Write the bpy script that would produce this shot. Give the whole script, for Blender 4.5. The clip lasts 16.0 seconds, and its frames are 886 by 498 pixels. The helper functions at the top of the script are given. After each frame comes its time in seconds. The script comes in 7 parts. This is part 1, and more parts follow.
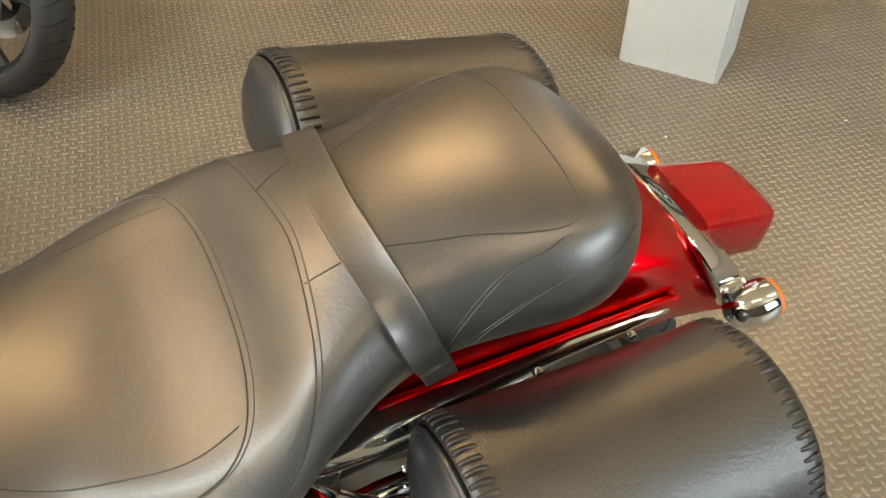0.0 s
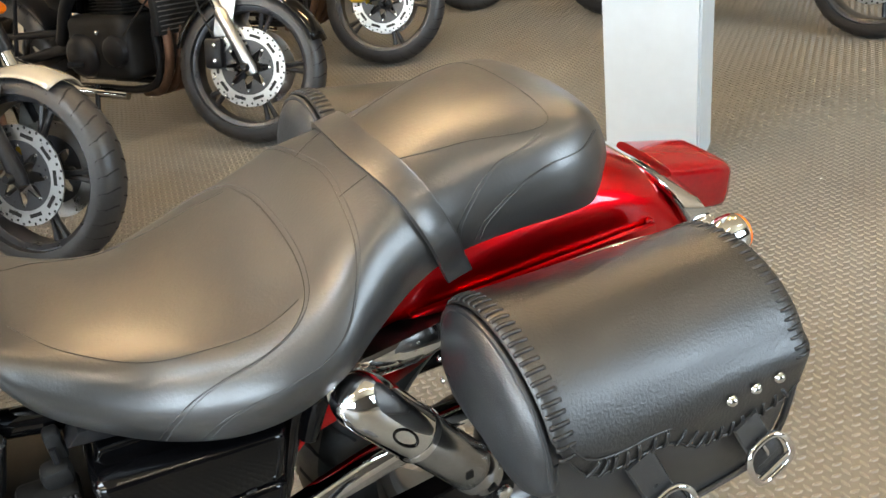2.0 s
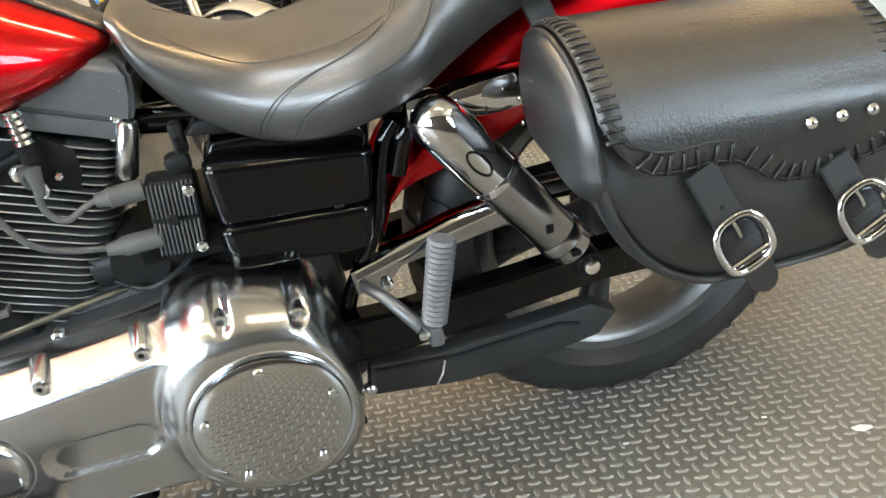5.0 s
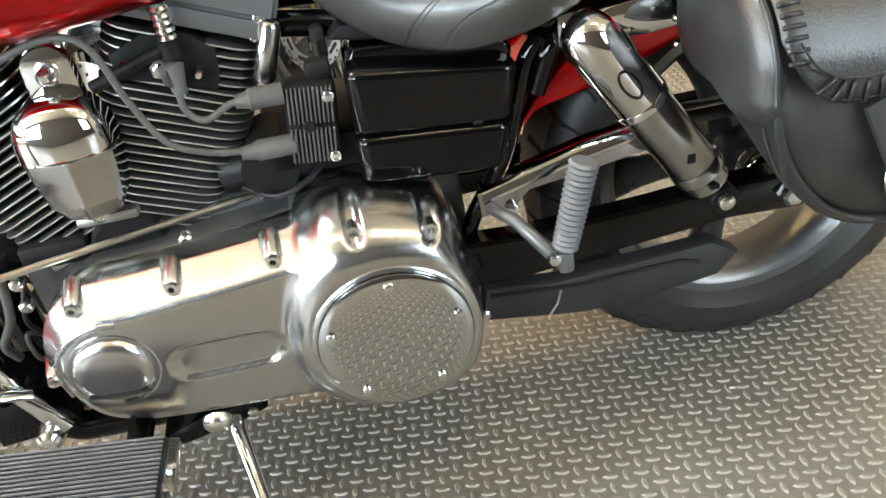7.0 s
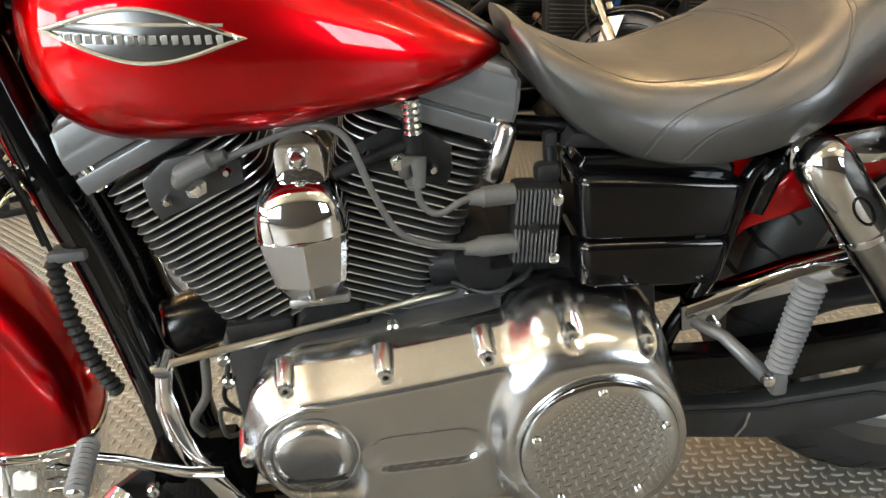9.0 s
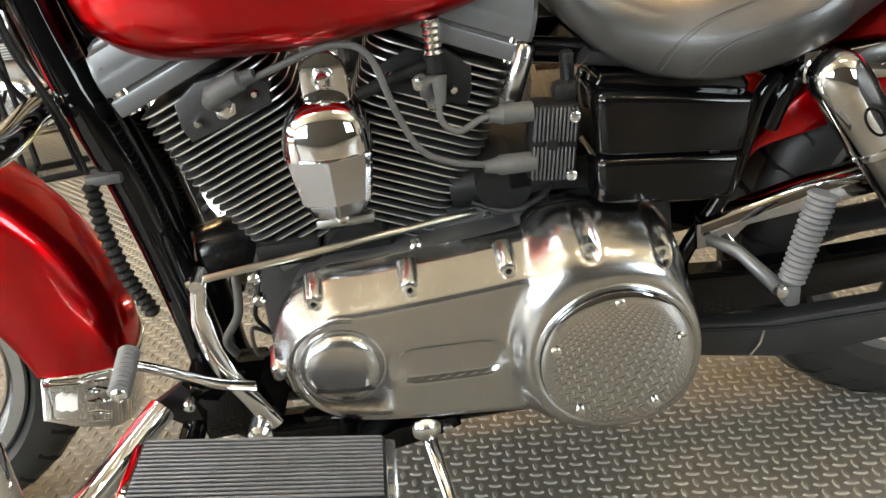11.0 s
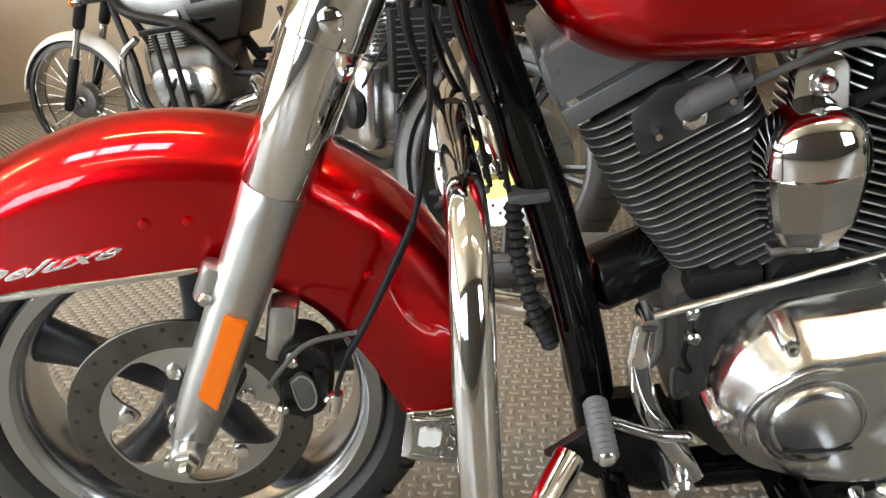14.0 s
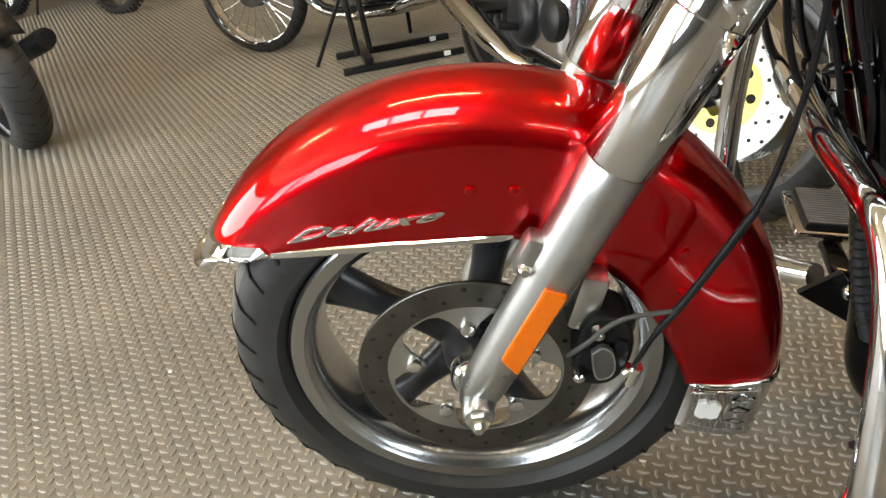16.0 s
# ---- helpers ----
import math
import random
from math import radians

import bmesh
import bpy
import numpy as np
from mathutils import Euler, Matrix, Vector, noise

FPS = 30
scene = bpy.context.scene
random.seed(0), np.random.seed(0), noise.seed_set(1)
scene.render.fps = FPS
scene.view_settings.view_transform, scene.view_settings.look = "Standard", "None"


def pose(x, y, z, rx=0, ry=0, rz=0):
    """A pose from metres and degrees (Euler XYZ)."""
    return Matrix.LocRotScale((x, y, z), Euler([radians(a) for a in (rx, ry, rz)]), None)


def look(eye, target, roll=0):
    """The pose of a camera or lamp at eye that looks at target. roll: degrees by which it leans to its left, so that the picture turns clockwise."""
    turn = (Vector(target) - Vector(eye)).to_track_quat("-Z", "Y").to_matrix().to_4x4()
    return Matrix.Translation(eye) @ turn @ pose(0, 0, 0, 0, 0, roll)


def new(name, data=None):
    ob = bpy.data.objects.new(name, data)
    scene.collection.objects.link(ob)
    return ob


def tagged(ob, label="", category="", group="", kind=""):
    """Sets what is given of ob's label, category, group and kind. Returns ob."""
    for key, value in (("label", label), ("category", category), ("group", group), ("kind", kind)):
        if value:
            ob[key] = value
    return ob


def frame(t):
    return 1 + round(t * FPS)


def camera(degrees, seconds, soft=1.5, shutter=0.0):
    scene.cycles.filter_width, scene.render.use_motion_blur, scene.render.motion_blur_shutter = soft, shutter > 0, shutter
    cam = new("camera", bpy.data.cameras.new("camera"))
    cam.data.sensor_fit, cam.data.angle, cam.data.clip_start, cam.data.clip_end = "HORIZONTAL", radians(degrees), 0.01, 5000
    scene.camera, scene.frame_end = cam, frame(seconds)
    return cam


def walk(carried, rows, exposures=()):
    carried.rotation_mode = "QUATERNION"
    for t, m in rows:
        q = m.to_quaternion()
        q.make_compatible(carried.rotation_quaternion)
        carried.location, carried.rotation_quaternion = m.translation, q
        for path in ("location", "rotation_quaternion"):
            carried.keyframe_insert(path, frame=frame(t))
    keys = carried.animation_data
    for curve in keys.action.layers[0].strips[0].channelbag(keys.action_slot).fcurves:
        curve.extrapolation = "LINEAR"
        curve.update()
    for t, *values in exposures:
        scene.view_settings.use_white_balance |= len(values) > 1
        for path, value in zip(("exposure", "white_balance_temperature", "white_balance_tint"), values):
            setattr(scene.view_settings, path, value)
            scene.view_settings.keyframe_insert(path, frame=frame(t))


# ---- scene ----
cam = camera(57.5, 16.0)
PATH = [
    (0, (-0.327, -0.602, 1.267), (0.314, 0.708, -0.102), 0.5),
    (0.5, (-0.418, -0.69, 1.276), (0.375, 0.728, 0.109), 2.9),
    (1, (-0.428, -0.787, 1.254), (0.292, 0.779, 0.239), -0.7),
    (1.5, (-0.445, -0.874, 1.198), (0.265, 0.713, 0.21), -4.4),
    (2, (-0.464, -0.896, 1.123), (0.268, 0.706, 0.174), -8.3),
    (2.5, (-0.456, -0.933, 1.025), (0.247, 0.732, 0.167), -9.1),
    (3, (-0.453, -1.057, 0.933), (0.159, 0.678, 0.151), -7.9),
    (3.5, (-0.433, -1.093, 0.879), (0.085, 0.67, 0.089), -9.2),
    (4, (-0.43, -1.115, 0.84), (0.007, 0.673, 0.057), -10.3),
    (4.5, (-0.427, -1.125, 0.824), (-0.06, 0.688, 0.061), -10.9),
    (5, (-0.435, -1.117, 0.82), (-0.167, 0.698, 0.023), -12.3),
    (7.3, (-0.584, -1.077, 0.801), (-0.437, 0.705, -0.094), -10.0),
    (7.5, (-0.605, -1.071, 0.808), (-0.439, 0.726, -0.056), -9.1),
    (8, (-0.663, -1.062, 0.828), (-0.472, 0.782, 0.078), -7.1),
    (8.5, (-0.713, -1.062, 0.826), (-0.547, 0.816, 0.158), -5.8),
    (9, (-0.765, -1.063, 0.824), (-0.649, 0.829, 0.184), -6.2),
    (9.5, (-0.799, -1.074, 0.823), (-0.719, 0.823, 0.195), -7.3),
    (10, (-0.792, -1.109, 0.778), (-0.749, 0.784, 0.135), -8.1),
    (10.2, (-0.774, -1.12, 0.757), (-0.733, 0.771, 0.108), -7.9),
    (12.3, (-0.853, -1.076, 0.807), (-0.73, 0.758, 0.02), -5.5),
    (12.5, (-0.92, -1.037, 0.814), (-0.788, 0.791, 0.014), -5.2),
    (13, (-1.042, -0.981, 0.827), (-0.946, 0.861, 0.052), -5.4),
    (13.5, (-1.131, -0.967, 0.824), (-1.145, 0.892, 0.085), -7.0),
    (14, (-1.194, -0.953, 0.824), (-1.325, 0.914, 0.119), -8.6),
    (14.5, (-1.268, -0.935, 0.814), (-1.527, 0.899, 0.059), -8.7),
    (15, (-1.321, -0.931, 0.823), (-1.649, 0.855, -0.015), -8.2),
    (15.5, (-1.366, -0.919, 0.843), (-1.752, 0.831, -0.044), -8.4),
    (16, (-1.419, -0.905, 0.927), (-1.835, 0.823, 0.008), -8.8),
]
walk(cam, [(t, look(eye, target, roll)) for t, eye, target, roll in PATH],
     [(0.0, 0.22, 7900, 10), (0.7, 0.28, 7300, 10), (2.0, 0.46, 6800, 10), (3.0, 0.52, 6800, 10), (5.0, 0.54, 6900, 10), (7.5, 0.66, 7300, 10), (8.5, 0.44, 7500, 12), (10.0, 0.32, 7800, 12), (12.5, 0.44, 7800, 12), (14.0, -0.08, 7500, 13), (16.0, -0.28, 7600, 12)])

# ---- world and light ----
world = bpy.data.worlds.new("world")
scene.world = world
world.use_nodes = True
wn = world.node_tree.nodes
sky = wn.new("ShaderNodeTexSky")
sky.sky_type, sky.sun_disc, sky.sun_elevation, sky.sun_rotation = "NISHITA", False, radians(35), radians(200)
world.node_tree.links.new(sky.outputs[0], wn["Background"].inputs[0])
wn["Background"].inputs[1].default_value = 0.12


def area(name, m, sx, sy, watts, colour):
    d = bpy.data.lights.new(name, "AREA")
    d.shape, d.size, d.size_y, d.energy, d.color = "RECTANGLE", sx, sy, watts, colour
    ob = new(name, d)
    ob.matrix_world = m
    return ob


# ---- materials ----
def mat(name, colour, rough=0.5, metal=0.0, coat=0.0, coat_rough=0.03, bump=0.0, scale=200.0, vary=0.0, vary_scale=6.0,
        rough_vary=0.0, spec=0.5, detail=4.0, second=None, vor=False, wear=0.0):
    m = bpy.data.materials.new(name)
    m.use_nodes = True
    n, l = m.node_tree.nodes, m.node_tree.links
    b = n["Principled BSDF"]
    b.inputs["Base Color"].default_value = (*colour, 1)
    b.inputs["Roughness"].default_value = rough
    b.inputs["Metallic"].default_value = metal
    b.inputs["Coat Weight"].default_value = coat
    b.inputs["Coat Roughness"].default_value = coat_rough
    b.inputs["Specular IOR Level"].default_value = spec
    tc = n.new("ShaderNodeTexCoord")
    if vary or second:
        t1 = n.new("ShaderNodeTexNoise")
        t1.inputs["Scale"].default_value, t1.inputs["Detail"].default_value = vary_scale, 6
        t2 = n.new("ShaderNodeTexNoise")
        t2.inputs["Scale"].default_value, t2.inputs["Detail"].default_value = vary_scale * 9, 3
        mixn = n.new("ShaderNodeMix")
        mixn.data_type = "FLOAT"
        mixn.inputs[0].default_value = 0.35
        l.new(tc.outputs["Object"], t1.inputs["Vector"])
        l.new(tc.outputs["Object"], t2.inputs["Vector"])
        l.new(t1.outputs["Fac"], mixn.inputs[2])
        l.new(t2.outputs["Fac"], mixn.inputs[3])
        ramp = n.new("ShaderNodeValToRGB")
        ramp.color_ramp.elements[0].position, ramp.color_ramp.elements[1].position = 0.3, 0.7
        lo = second or tuple(c * (1 - vary) for c in colour)
        hi = colour if second else tuple(min(1, c * (1 + vary)) for c in colour)
        ramp.color_ramp.elements[0].color = (*lo, 1)
        ramp.color_ramp.elements[1].color = (*hi, 1)
        l.new(mixn.outputs[0], ramp.inputs[0])
        l.new(ramp.outputs[0], b.inputs["Base Color"])
        if rough_vary:
            mp = n.new("ShaderNodeMapRange")
            mp.inputs[1].default_value, mp.inputs[2].default_value = 0.3, 0.7
            mp.inputs[3].default_value, mp.inputs[4].default_value = max(0.02, rough - rough_vary), rough + rough_vary
            l.new(mixn.outputs[0], mp.inputs[0])
            l.new(mp.outputs[0], b.inputs["Roughness"])
    if bump:
        if vor:
            tb = n.new("ShaderNodeTexVoronoi")
            out = tb.outputs["Distance"]
        else:
            tb = n.new("ShaderNodeTexNoise")
            tb.inputs["Detail"].default_value = detail
            out = tb.outputs["Fac"]
        tb.inputs["Scale"].default_value = scale
        l.new(tc.outputs["Object"], tb.inputs["Vector"])
        bp = n.new("ShaderNodeBump")
        bp.inputs["Strength"].default_value, bp.inputs["Distance"].default_value = bump, 0.002
        l.new(out, bp.inputs["Height"])
        l.new(bp.outputs[0], b.inputs["Normal"])
    return m


def glow(name, colour, power):
    m = bpy.data.materials.new(name)
    m.use_nodes = True
    b = m.node_tree.nodes["Principled BSDF"]
    b.inputs["Base Color"].default_value = (*colour, 1)
    b.inputs["Emission Color"].default_value = (*colour, 1)
    b.inputs["Emission Strength"].default_value = power
    return m


SEAT = mat("seat_vinyl", (0.019, 0.0185, 0.018), 0.42, coat=0.30, coat_rough=0.26, bump=0.16, scale=260, detail=6.0, vary=0.25, vary_scale=5, rough_vary=0.06, spec=1.0)
LEATHER = mat("bag_leather", (0.010, 0.0096, 0.009), 0.40, bump=0.30, scale=300, vary=0.25, vary_scale=6, rough_vary=0.05, spec=0.8, detail=3.0)
SMOOTH_LEATHER = mat("smooth_leather", (0.016, 0.017, 0.0185), 0.36, bump=0.2, scale=500, vary=0.3, vary_scale=7, rough_vary=0.06, spec=0.8)
PIPING = mat("piping", (0.020, 0.0195, 0.019), 0.4, vary=0.2)
THREAD = mat("thread", (0.06, 0.06, 0.06), 0.7, vary=0.2)
RED = mat("red_candy_paint", (0.58, 0.002, 0.006), 0.32, metal=1.0, coat=0.75, coat_rough=0.015, vary=0.04, vary_scale=3, bump=0.015, scale=2500)
RED.node_tree.nodes["Principled BSDF"].inputs["Specular Tint"].default_value = (0.8, 0.03, 0.03, 1)
CHROME = mat("chrome", (0.70, 0.70, 0.70), 0.05, 1.0, vary=0.05, vary_scale=14, rough_vary=0.025)
ALU = mat("polished_aluminium", (0.54, 0.545, 0.55), 0.22, 1.0, vary=0.06, vary_scale=5, rough_vary=0.02)
SATIN = mat("satin_alloy", (0.50, 0.50, 0.49), 0.33, 1.0, vary=0.10, vary_scale=12, rough_vary=0.07)
ZINC = mat("zinc_plate", (0.62, 0.60, 0.52), 0.28, 1.0, vary=0.12, vary_scale=30)
SHOCKGREY = mat("shock_grey", (0.36, 0.365, 0.375), 0.20, 1.0, vary=0.12, vary_scale=14, rough_vary=0.06)
GREYPAINT = mat("silver_paint", (0.135, 0.14, 0.145), 0.36, 0.5, vary=0.10, vary_scale=14, rough_vary=0.05)
GLOSS = mat("gloss_black", (0.002, 0.002, 0.0024), 0.06, vary=0.3, vary_scale=9, rough_vary=0.03, spec=0.32)
BLACK = mat("satin_black", (0.009, 0.009, 0.010), 0.40, vary=0.4, vary_scale=14, rough_vary=0.1, bump=0.1, scale=500, spec=0.22)
FILTERBLK = mat("filter_enamel", (0.006, 0.006, 0.007), 0.22, vary=0.2, vary_scale=20, rough_vary=0.05, spec=0.4)
DRUM = mat("cast_drum_alloy", (0.16, 0.155, 0.15), 0.5, 0.8, vary=0.3, vary_scale=22, rough_vary=0.1)
DULL = mat("dull_black", (0.010, 0.010, 0.010), 0.55, vary=0.5, vary_scale=20, rough_vary=0.1, bump=0.2, scale=400, spec=0.18)
PLASTIC = mat("grey_plastic", (0.06, 0.06, 0.062), 0.5, vary=0.2, vary_scale=20, bump=0.1, scale=600)
TREADDUST = mat("dusty_tread", (0.115, 0.105, 0.090), 0.65, vary=0.3, vary_scale=30, bump=0.2, scale=300)
TYRE = mat("dusty_tyre_rubber", (0.021, 0.0205, 0.020), 0.52, vary=0.35, vary_scale=12, rough_vary=0.1, bump=0.15, scale=300)
RUBBER = mat("tyre_rubber", (0.022, 0.022, 0.023), 0.42, vary=0.35, vary_scale=12, rough_vary=0.1, bump=0.15, scale=300)
BOOT = mat("cable_boot", (0.075, 0.073, 0.07), 0.6, vary=0.2, vary_scale=30)
PEGRUB = mat("peg_rubber", (0.12, 0.12, 0.125), 0.5, vary=0.25, vary_scale=40)
DISC = mat("brake_disc_steel", (0.13, 0.122, 0.112), 0.38, 1.0, vary=0.25, vary_scale=24, rough_vary=0.1)
RIMGREY = mat("rim_alloy", (0.42, 0.425, 0.43), 0.22, 1.0, vary=0.08, vary_scale=6, rough_vary=0.04)
WHEELBLK = mat("wheel_black", (0.02, 0.021, 0.024), 0.32, vary=0.3, vary_scale=14, rough_vary=0.08)
AMBER = mat("amber_lens", (0.95, 0.18, 0.002), 0.25, coat=0.25, bump=0.5, scale=700, vary=0.08, vary_scale=30)
REDLENS = mat("red_lens", (0.26, 0.003, 0.005), 0.08, spec=0.5, vary=0.2, vary_scale=20)
WHITEPAINT = mat("white_paint", (0.78, 0.79, 0.80), 0.5, vary=0.05, vary_scale=3, bump=0.15, scale=40)
WALLPAINT = mat("wall_paint", (0.43, 0.36, 0.275), 0.7, vary=0.05, vary_scale=1.5, bump=0.15, scale=60)
CEILPAINT = mat("ceiling_paint", (0.52, 0.44, 0.31), 0.8, vary=0.06, vary_scale=1.5)
PILLARPAINT = mat("pillar_paint", (0.47, 0.505, 0.525), 0.5, vary=0.06, vary_scale=3, bump=0.15, scale=40)
DARKWALL = mat("dark_wall_paint", (0.032, 0.031, 0.030), 0.7, vary=0.08, vary_scale=1.5)
GOLD = mat("gold_anodised", (0.55, 0.46, 0.13), 0.3, 1.0, vary=0.1, vary_scale=20)
STEEL = mat("bright_steel", (0.72, 0.72, 0.70), 0.22, 1.0, vary=0.12, vary_scale=20, rough_vary=0.06)
BEIGE = mat("beige_paint", (0.42, 0.37, 0.29), 0.25, metal=0.3, coat=0.8, vary=0.06)
RUST = mat("rusty_exhaust", (0.17, 0.10, 0.07), 0.55, 0.7, vary=0.4, vary_scale=20)
WHITEPL = mat("white_plastic", (0.7, 0.7, 0.68), 0.35, vary=0.05)
REDPL = mat("red_plastic", (0.62, 0.045, 0.02), 0.35, vary=0.06)
SILVERTANK = mat("silver_tank_paint", (0.42, 0.44, 0.45), 0.25, metal=0.6, coat=0.5, vary=0.05)
BLUE = mat("blue_plastic", (0.03, 0.16, 0.50), 0.3, vary=0.06)
YELLOW = mat("yellow_metal", (0.75, 0.50, 0.03), 0.35, 0.4, vary=0.08)
GLASS = mat("headlamp_glass", (0.85, 0.87, 0.9), 0.06, 0.6, coat=1.0, vary=0.1, vary_scale=40)
EMBLEM = mat("emblem_metal", (0.15, 0.15, 0.15), 0.25, 1.0, vary=0.1, vary_scale=30)
BONE = mat("badge_white", (0.78, 0.78, 0.76), 0.35, vary=0.05)


# ---- mesh helpers ----
def link(name, me, material, parent=None, label="", sharp=38):
    mats = material if isinstance(material, (list, tuple)) else [material]
    if len(me.materials) == 0:
        for mm in mats:
            me.materials.append(mm)
    me.polygons.foreach_set("use_smooth", [True] * len(me.polygons))
    me.set_sharp_from_angle(angle=radians(sharp))
    ob = new(name, me)
    if parent:
        ob.parent = parent
    if label:
        ob["label"] = label
    return ob


def part(name, bm, material, parent=None, label="", sharp=38):
    me = bpy.data.meshes.new(name)
    bm.normal_update()
    bm.to_mesh(me)
    bm.free()
    return link(name, me, material, parent, label, sharp)


def thing(name, m, label, category, group="", kind=""):
    ob = new(name)
    ob.matrix_world = m
    ob.empty_display_size = 0.1
    return tagged(ob, label, category, group, kind)


def loft(rings, closed=True, cap=True, bm=None, loop=False):
    """Skin a row of rings of points; closed: each ring closes on itself; loop: the last ring joins the first."""
    bm = bm or bmesh.new()
    vs = [[bm.verts.new(p) for p in r] for r in rings]
    k = len(vs[0])
    pairs = list(zip(vs, vs[1:])) + ([(vs[-1], vs[0])] if loop else [])
    fresh = []
    for a, b in pairs:
        for i in range(k if closed else k - 1):
            j = (i + 1) % k
            fresh.append(bm.faces.new((a[i], a[j], b[j], b[i])))
    if cap and closed and not loop:
        fresh.append(bm.faces.new(vs[0][::-1]))
        fresh.append(bm.faces.new(vs[-1]))
    bmesh.ops.recalc_face_normals(bm, faces=fresh)
    return bm


def smooth_path(pts, n=8):
    """Points along a Catmull-Rom curve through pts."""
    P = [Vector(p) for p in pts]
    if len(P) < 3:
        return [P[0].lerp(P[-1], i / n) for i in range(n + 1)]
    P = [P[0] * 2 - P[1]] + P + [P[-1] * 2 - P[-2]]
    out = []
    for a, b, c, d in zip(P, P[1:], P[2:], P[3:]):
        for i in range(n):
            t = i / n
            out.append(0.5 * ((2 * b) + (c - a) * t + (2 * a - 5 * b + 4 * c - d) * t * t + (3 * b - a - 3 * c + d) * t ** 3))
    out.append(P[-2])
    return out


def tube(pts, r, k=12, bm=None, cap=True, flat=None):
    """A pipe along the points; r: one radius or one for each point. flat: (direction, squeeze) to flatten it."""
    P = [Vector(p) for p in pts]
    R = r if isinstance(r, (list, tuple)) else [r] * len(P)
    rings, up = [], None
    for i, p in enumerate(P):
        t = (P[min(i + 1, len(P) - 1)] - P[max(i - 1, 0)]).normalized()
        if up is None:
            up = t.orthogonal().normalized()
            if flat:
                up = (Vector(flat[0]) - t * t.dot(Vector(flat[0]))).normalized()
        up = (up - t * t.dot(up)).normalized()
        side = t.cross(up)
        q = flat[1] if flat else 1.0
        rings.append([p + (up * math.cos(a) * q + side * math.sin(a)) * R[i] for a in (2 * math.pi * j / k for j in range(k))])
    return loft(rings, True, cap, bm)


def pipe(pts, r, n=8, k=12, bm=None):
    return tube(smooth_path(pts, n), r, k, bm)


def turn(profile, k=32, m=None, bm=None, arc=2 * math.pi):
    """Spin a closed or open row of (radius, height) round the local z axis; ends on the axis close."""
    full = arc > 6.28
    n = k if full else k + 1
    rings = [[Vector((r * math.cos(arc * i / k), r * math.sin(arc * i / k), h)) for r, h in profile] for i in range(n)]
    if m is not None:
        rings = [[m @ p for p in r] for r in rings]
    bm2 = loft(rings, closed=False, cap=False, bm=bm, loop=full)
    bmesh.ops.remove_doubles(bm2, verts=bm2.verts[:], dist=1e-5) if bm is None else None
    return bm2


def axis_y(x, y, z):
    """A frame whose z axis points to the left flank (minus y)."""
    return Matrix.Translation((x, y, z)) @ Matrix.Rotation(radians(90), 4, "X")


def box(cx, cy, cz, sx, sy, sz, bevel=0.0, m=None, seg=2, bm=None):
    own = bmesh.new()
    bmesh.ops.create_cube(own, size=1.0)
    for v in own.verts:
        v.co = Vector((v.co.x * sx + cx, v.co.y * sy + cy, v.co.z * sz + cz))
    if bevel:
        bmesh.ops.bevel(own, geom=own.edges[:], offset=bevel, segments=seg, affect="EDGES", profile=0.5)
    if m is not None:
        own.transform(m)
    if bm is None:
        return own
    join(bm, own)
    return bm


def join(bm, other):
    me = bpy.data.meshes.new("tmp")
    other.to_mesh(me)
    other.free()
    bm.from_mesh(me)
    bpy.data.meshes.remove(me)
    return bm


def slab(outline, y0, y1, bevel=0.0, seg=2, steps=0):
    """A plate with the outline (x, z), smooth through its points if steps, between two values of y, y1 the outer face."""
    pts = [(p.x, p.z) for p in smooth_path([(x, 0, z) for x, z in list(outline) + [outline[0]]], steps)[:-1]] if steps else outline
    bm = bmesh.new()
    a = [bm.verts.new((x, y0, z)) for x, z in pts]
    b = [bm.verts.new((x, y1, z)) for x, z in pts]
    bm.faces.new(a)
    bm.faces.new(b[::-1])
    for i in range(len(a)):
        j = (i + 1) % len(a)
        bm.faces.new((a[i], b[i], b[j], a[j]))
    bmesh.ops.recalc_face_normals(bm, faces=bm.faces[:])
    if bevel:
        es = [e for e in bm.edges if abs(e.verts[0].co.y - y1) < 1e-6 and abs(e.verts[1].co.y - y1) < 1e-6]
        bmesh.ops.bevel(bm, geom=es, offset=bevel, segments=seg, affect="EDGES", profile=0.5)
    return bm


def bolt(m, r=0.006, h=0.006, hexed=False):
    k = 6 if hexed else 14
    prof = [(0, h), (r * 0.55, h), (r * 0.9, h * 0.8), (r, h * 0.4), (r, -0.002)]
    return turn(prof, k, m)


def spline_table(rows, x):
    """Cubic value between rows of (x, values...)."""
    i = max(0, min(len(rows) - 2, next((k for k in range(len(rows) - 1) if x <= rows[k + 1][0]), len(rows) - 2)))
    a, b, c, d = rows[max(i - 1, 0)], rows[i], rows[i + 1], rows[min(i + 2, len(rows) - 1)]
    h = c[0] - b[0]
    t = (x - b[0]) / h
    out = []
    for j in range(1, len(b)):
        m1 = (c[j] - a[j]) / max(c[0] - a[0], 1e-6) * h
        m2 = (d[j] - b[j]) / max(d[0] - b[0], 1e-6) * h
        out.append((2 * t ** 3 - 3 * t * t + 1) * b[j] + (t ** 3 - 2 * t * t + t) * m1 + (-2 * t ** 3 + 3 * t * t) * c[j] + (t ** 3 - t * t) * m2)
    return out

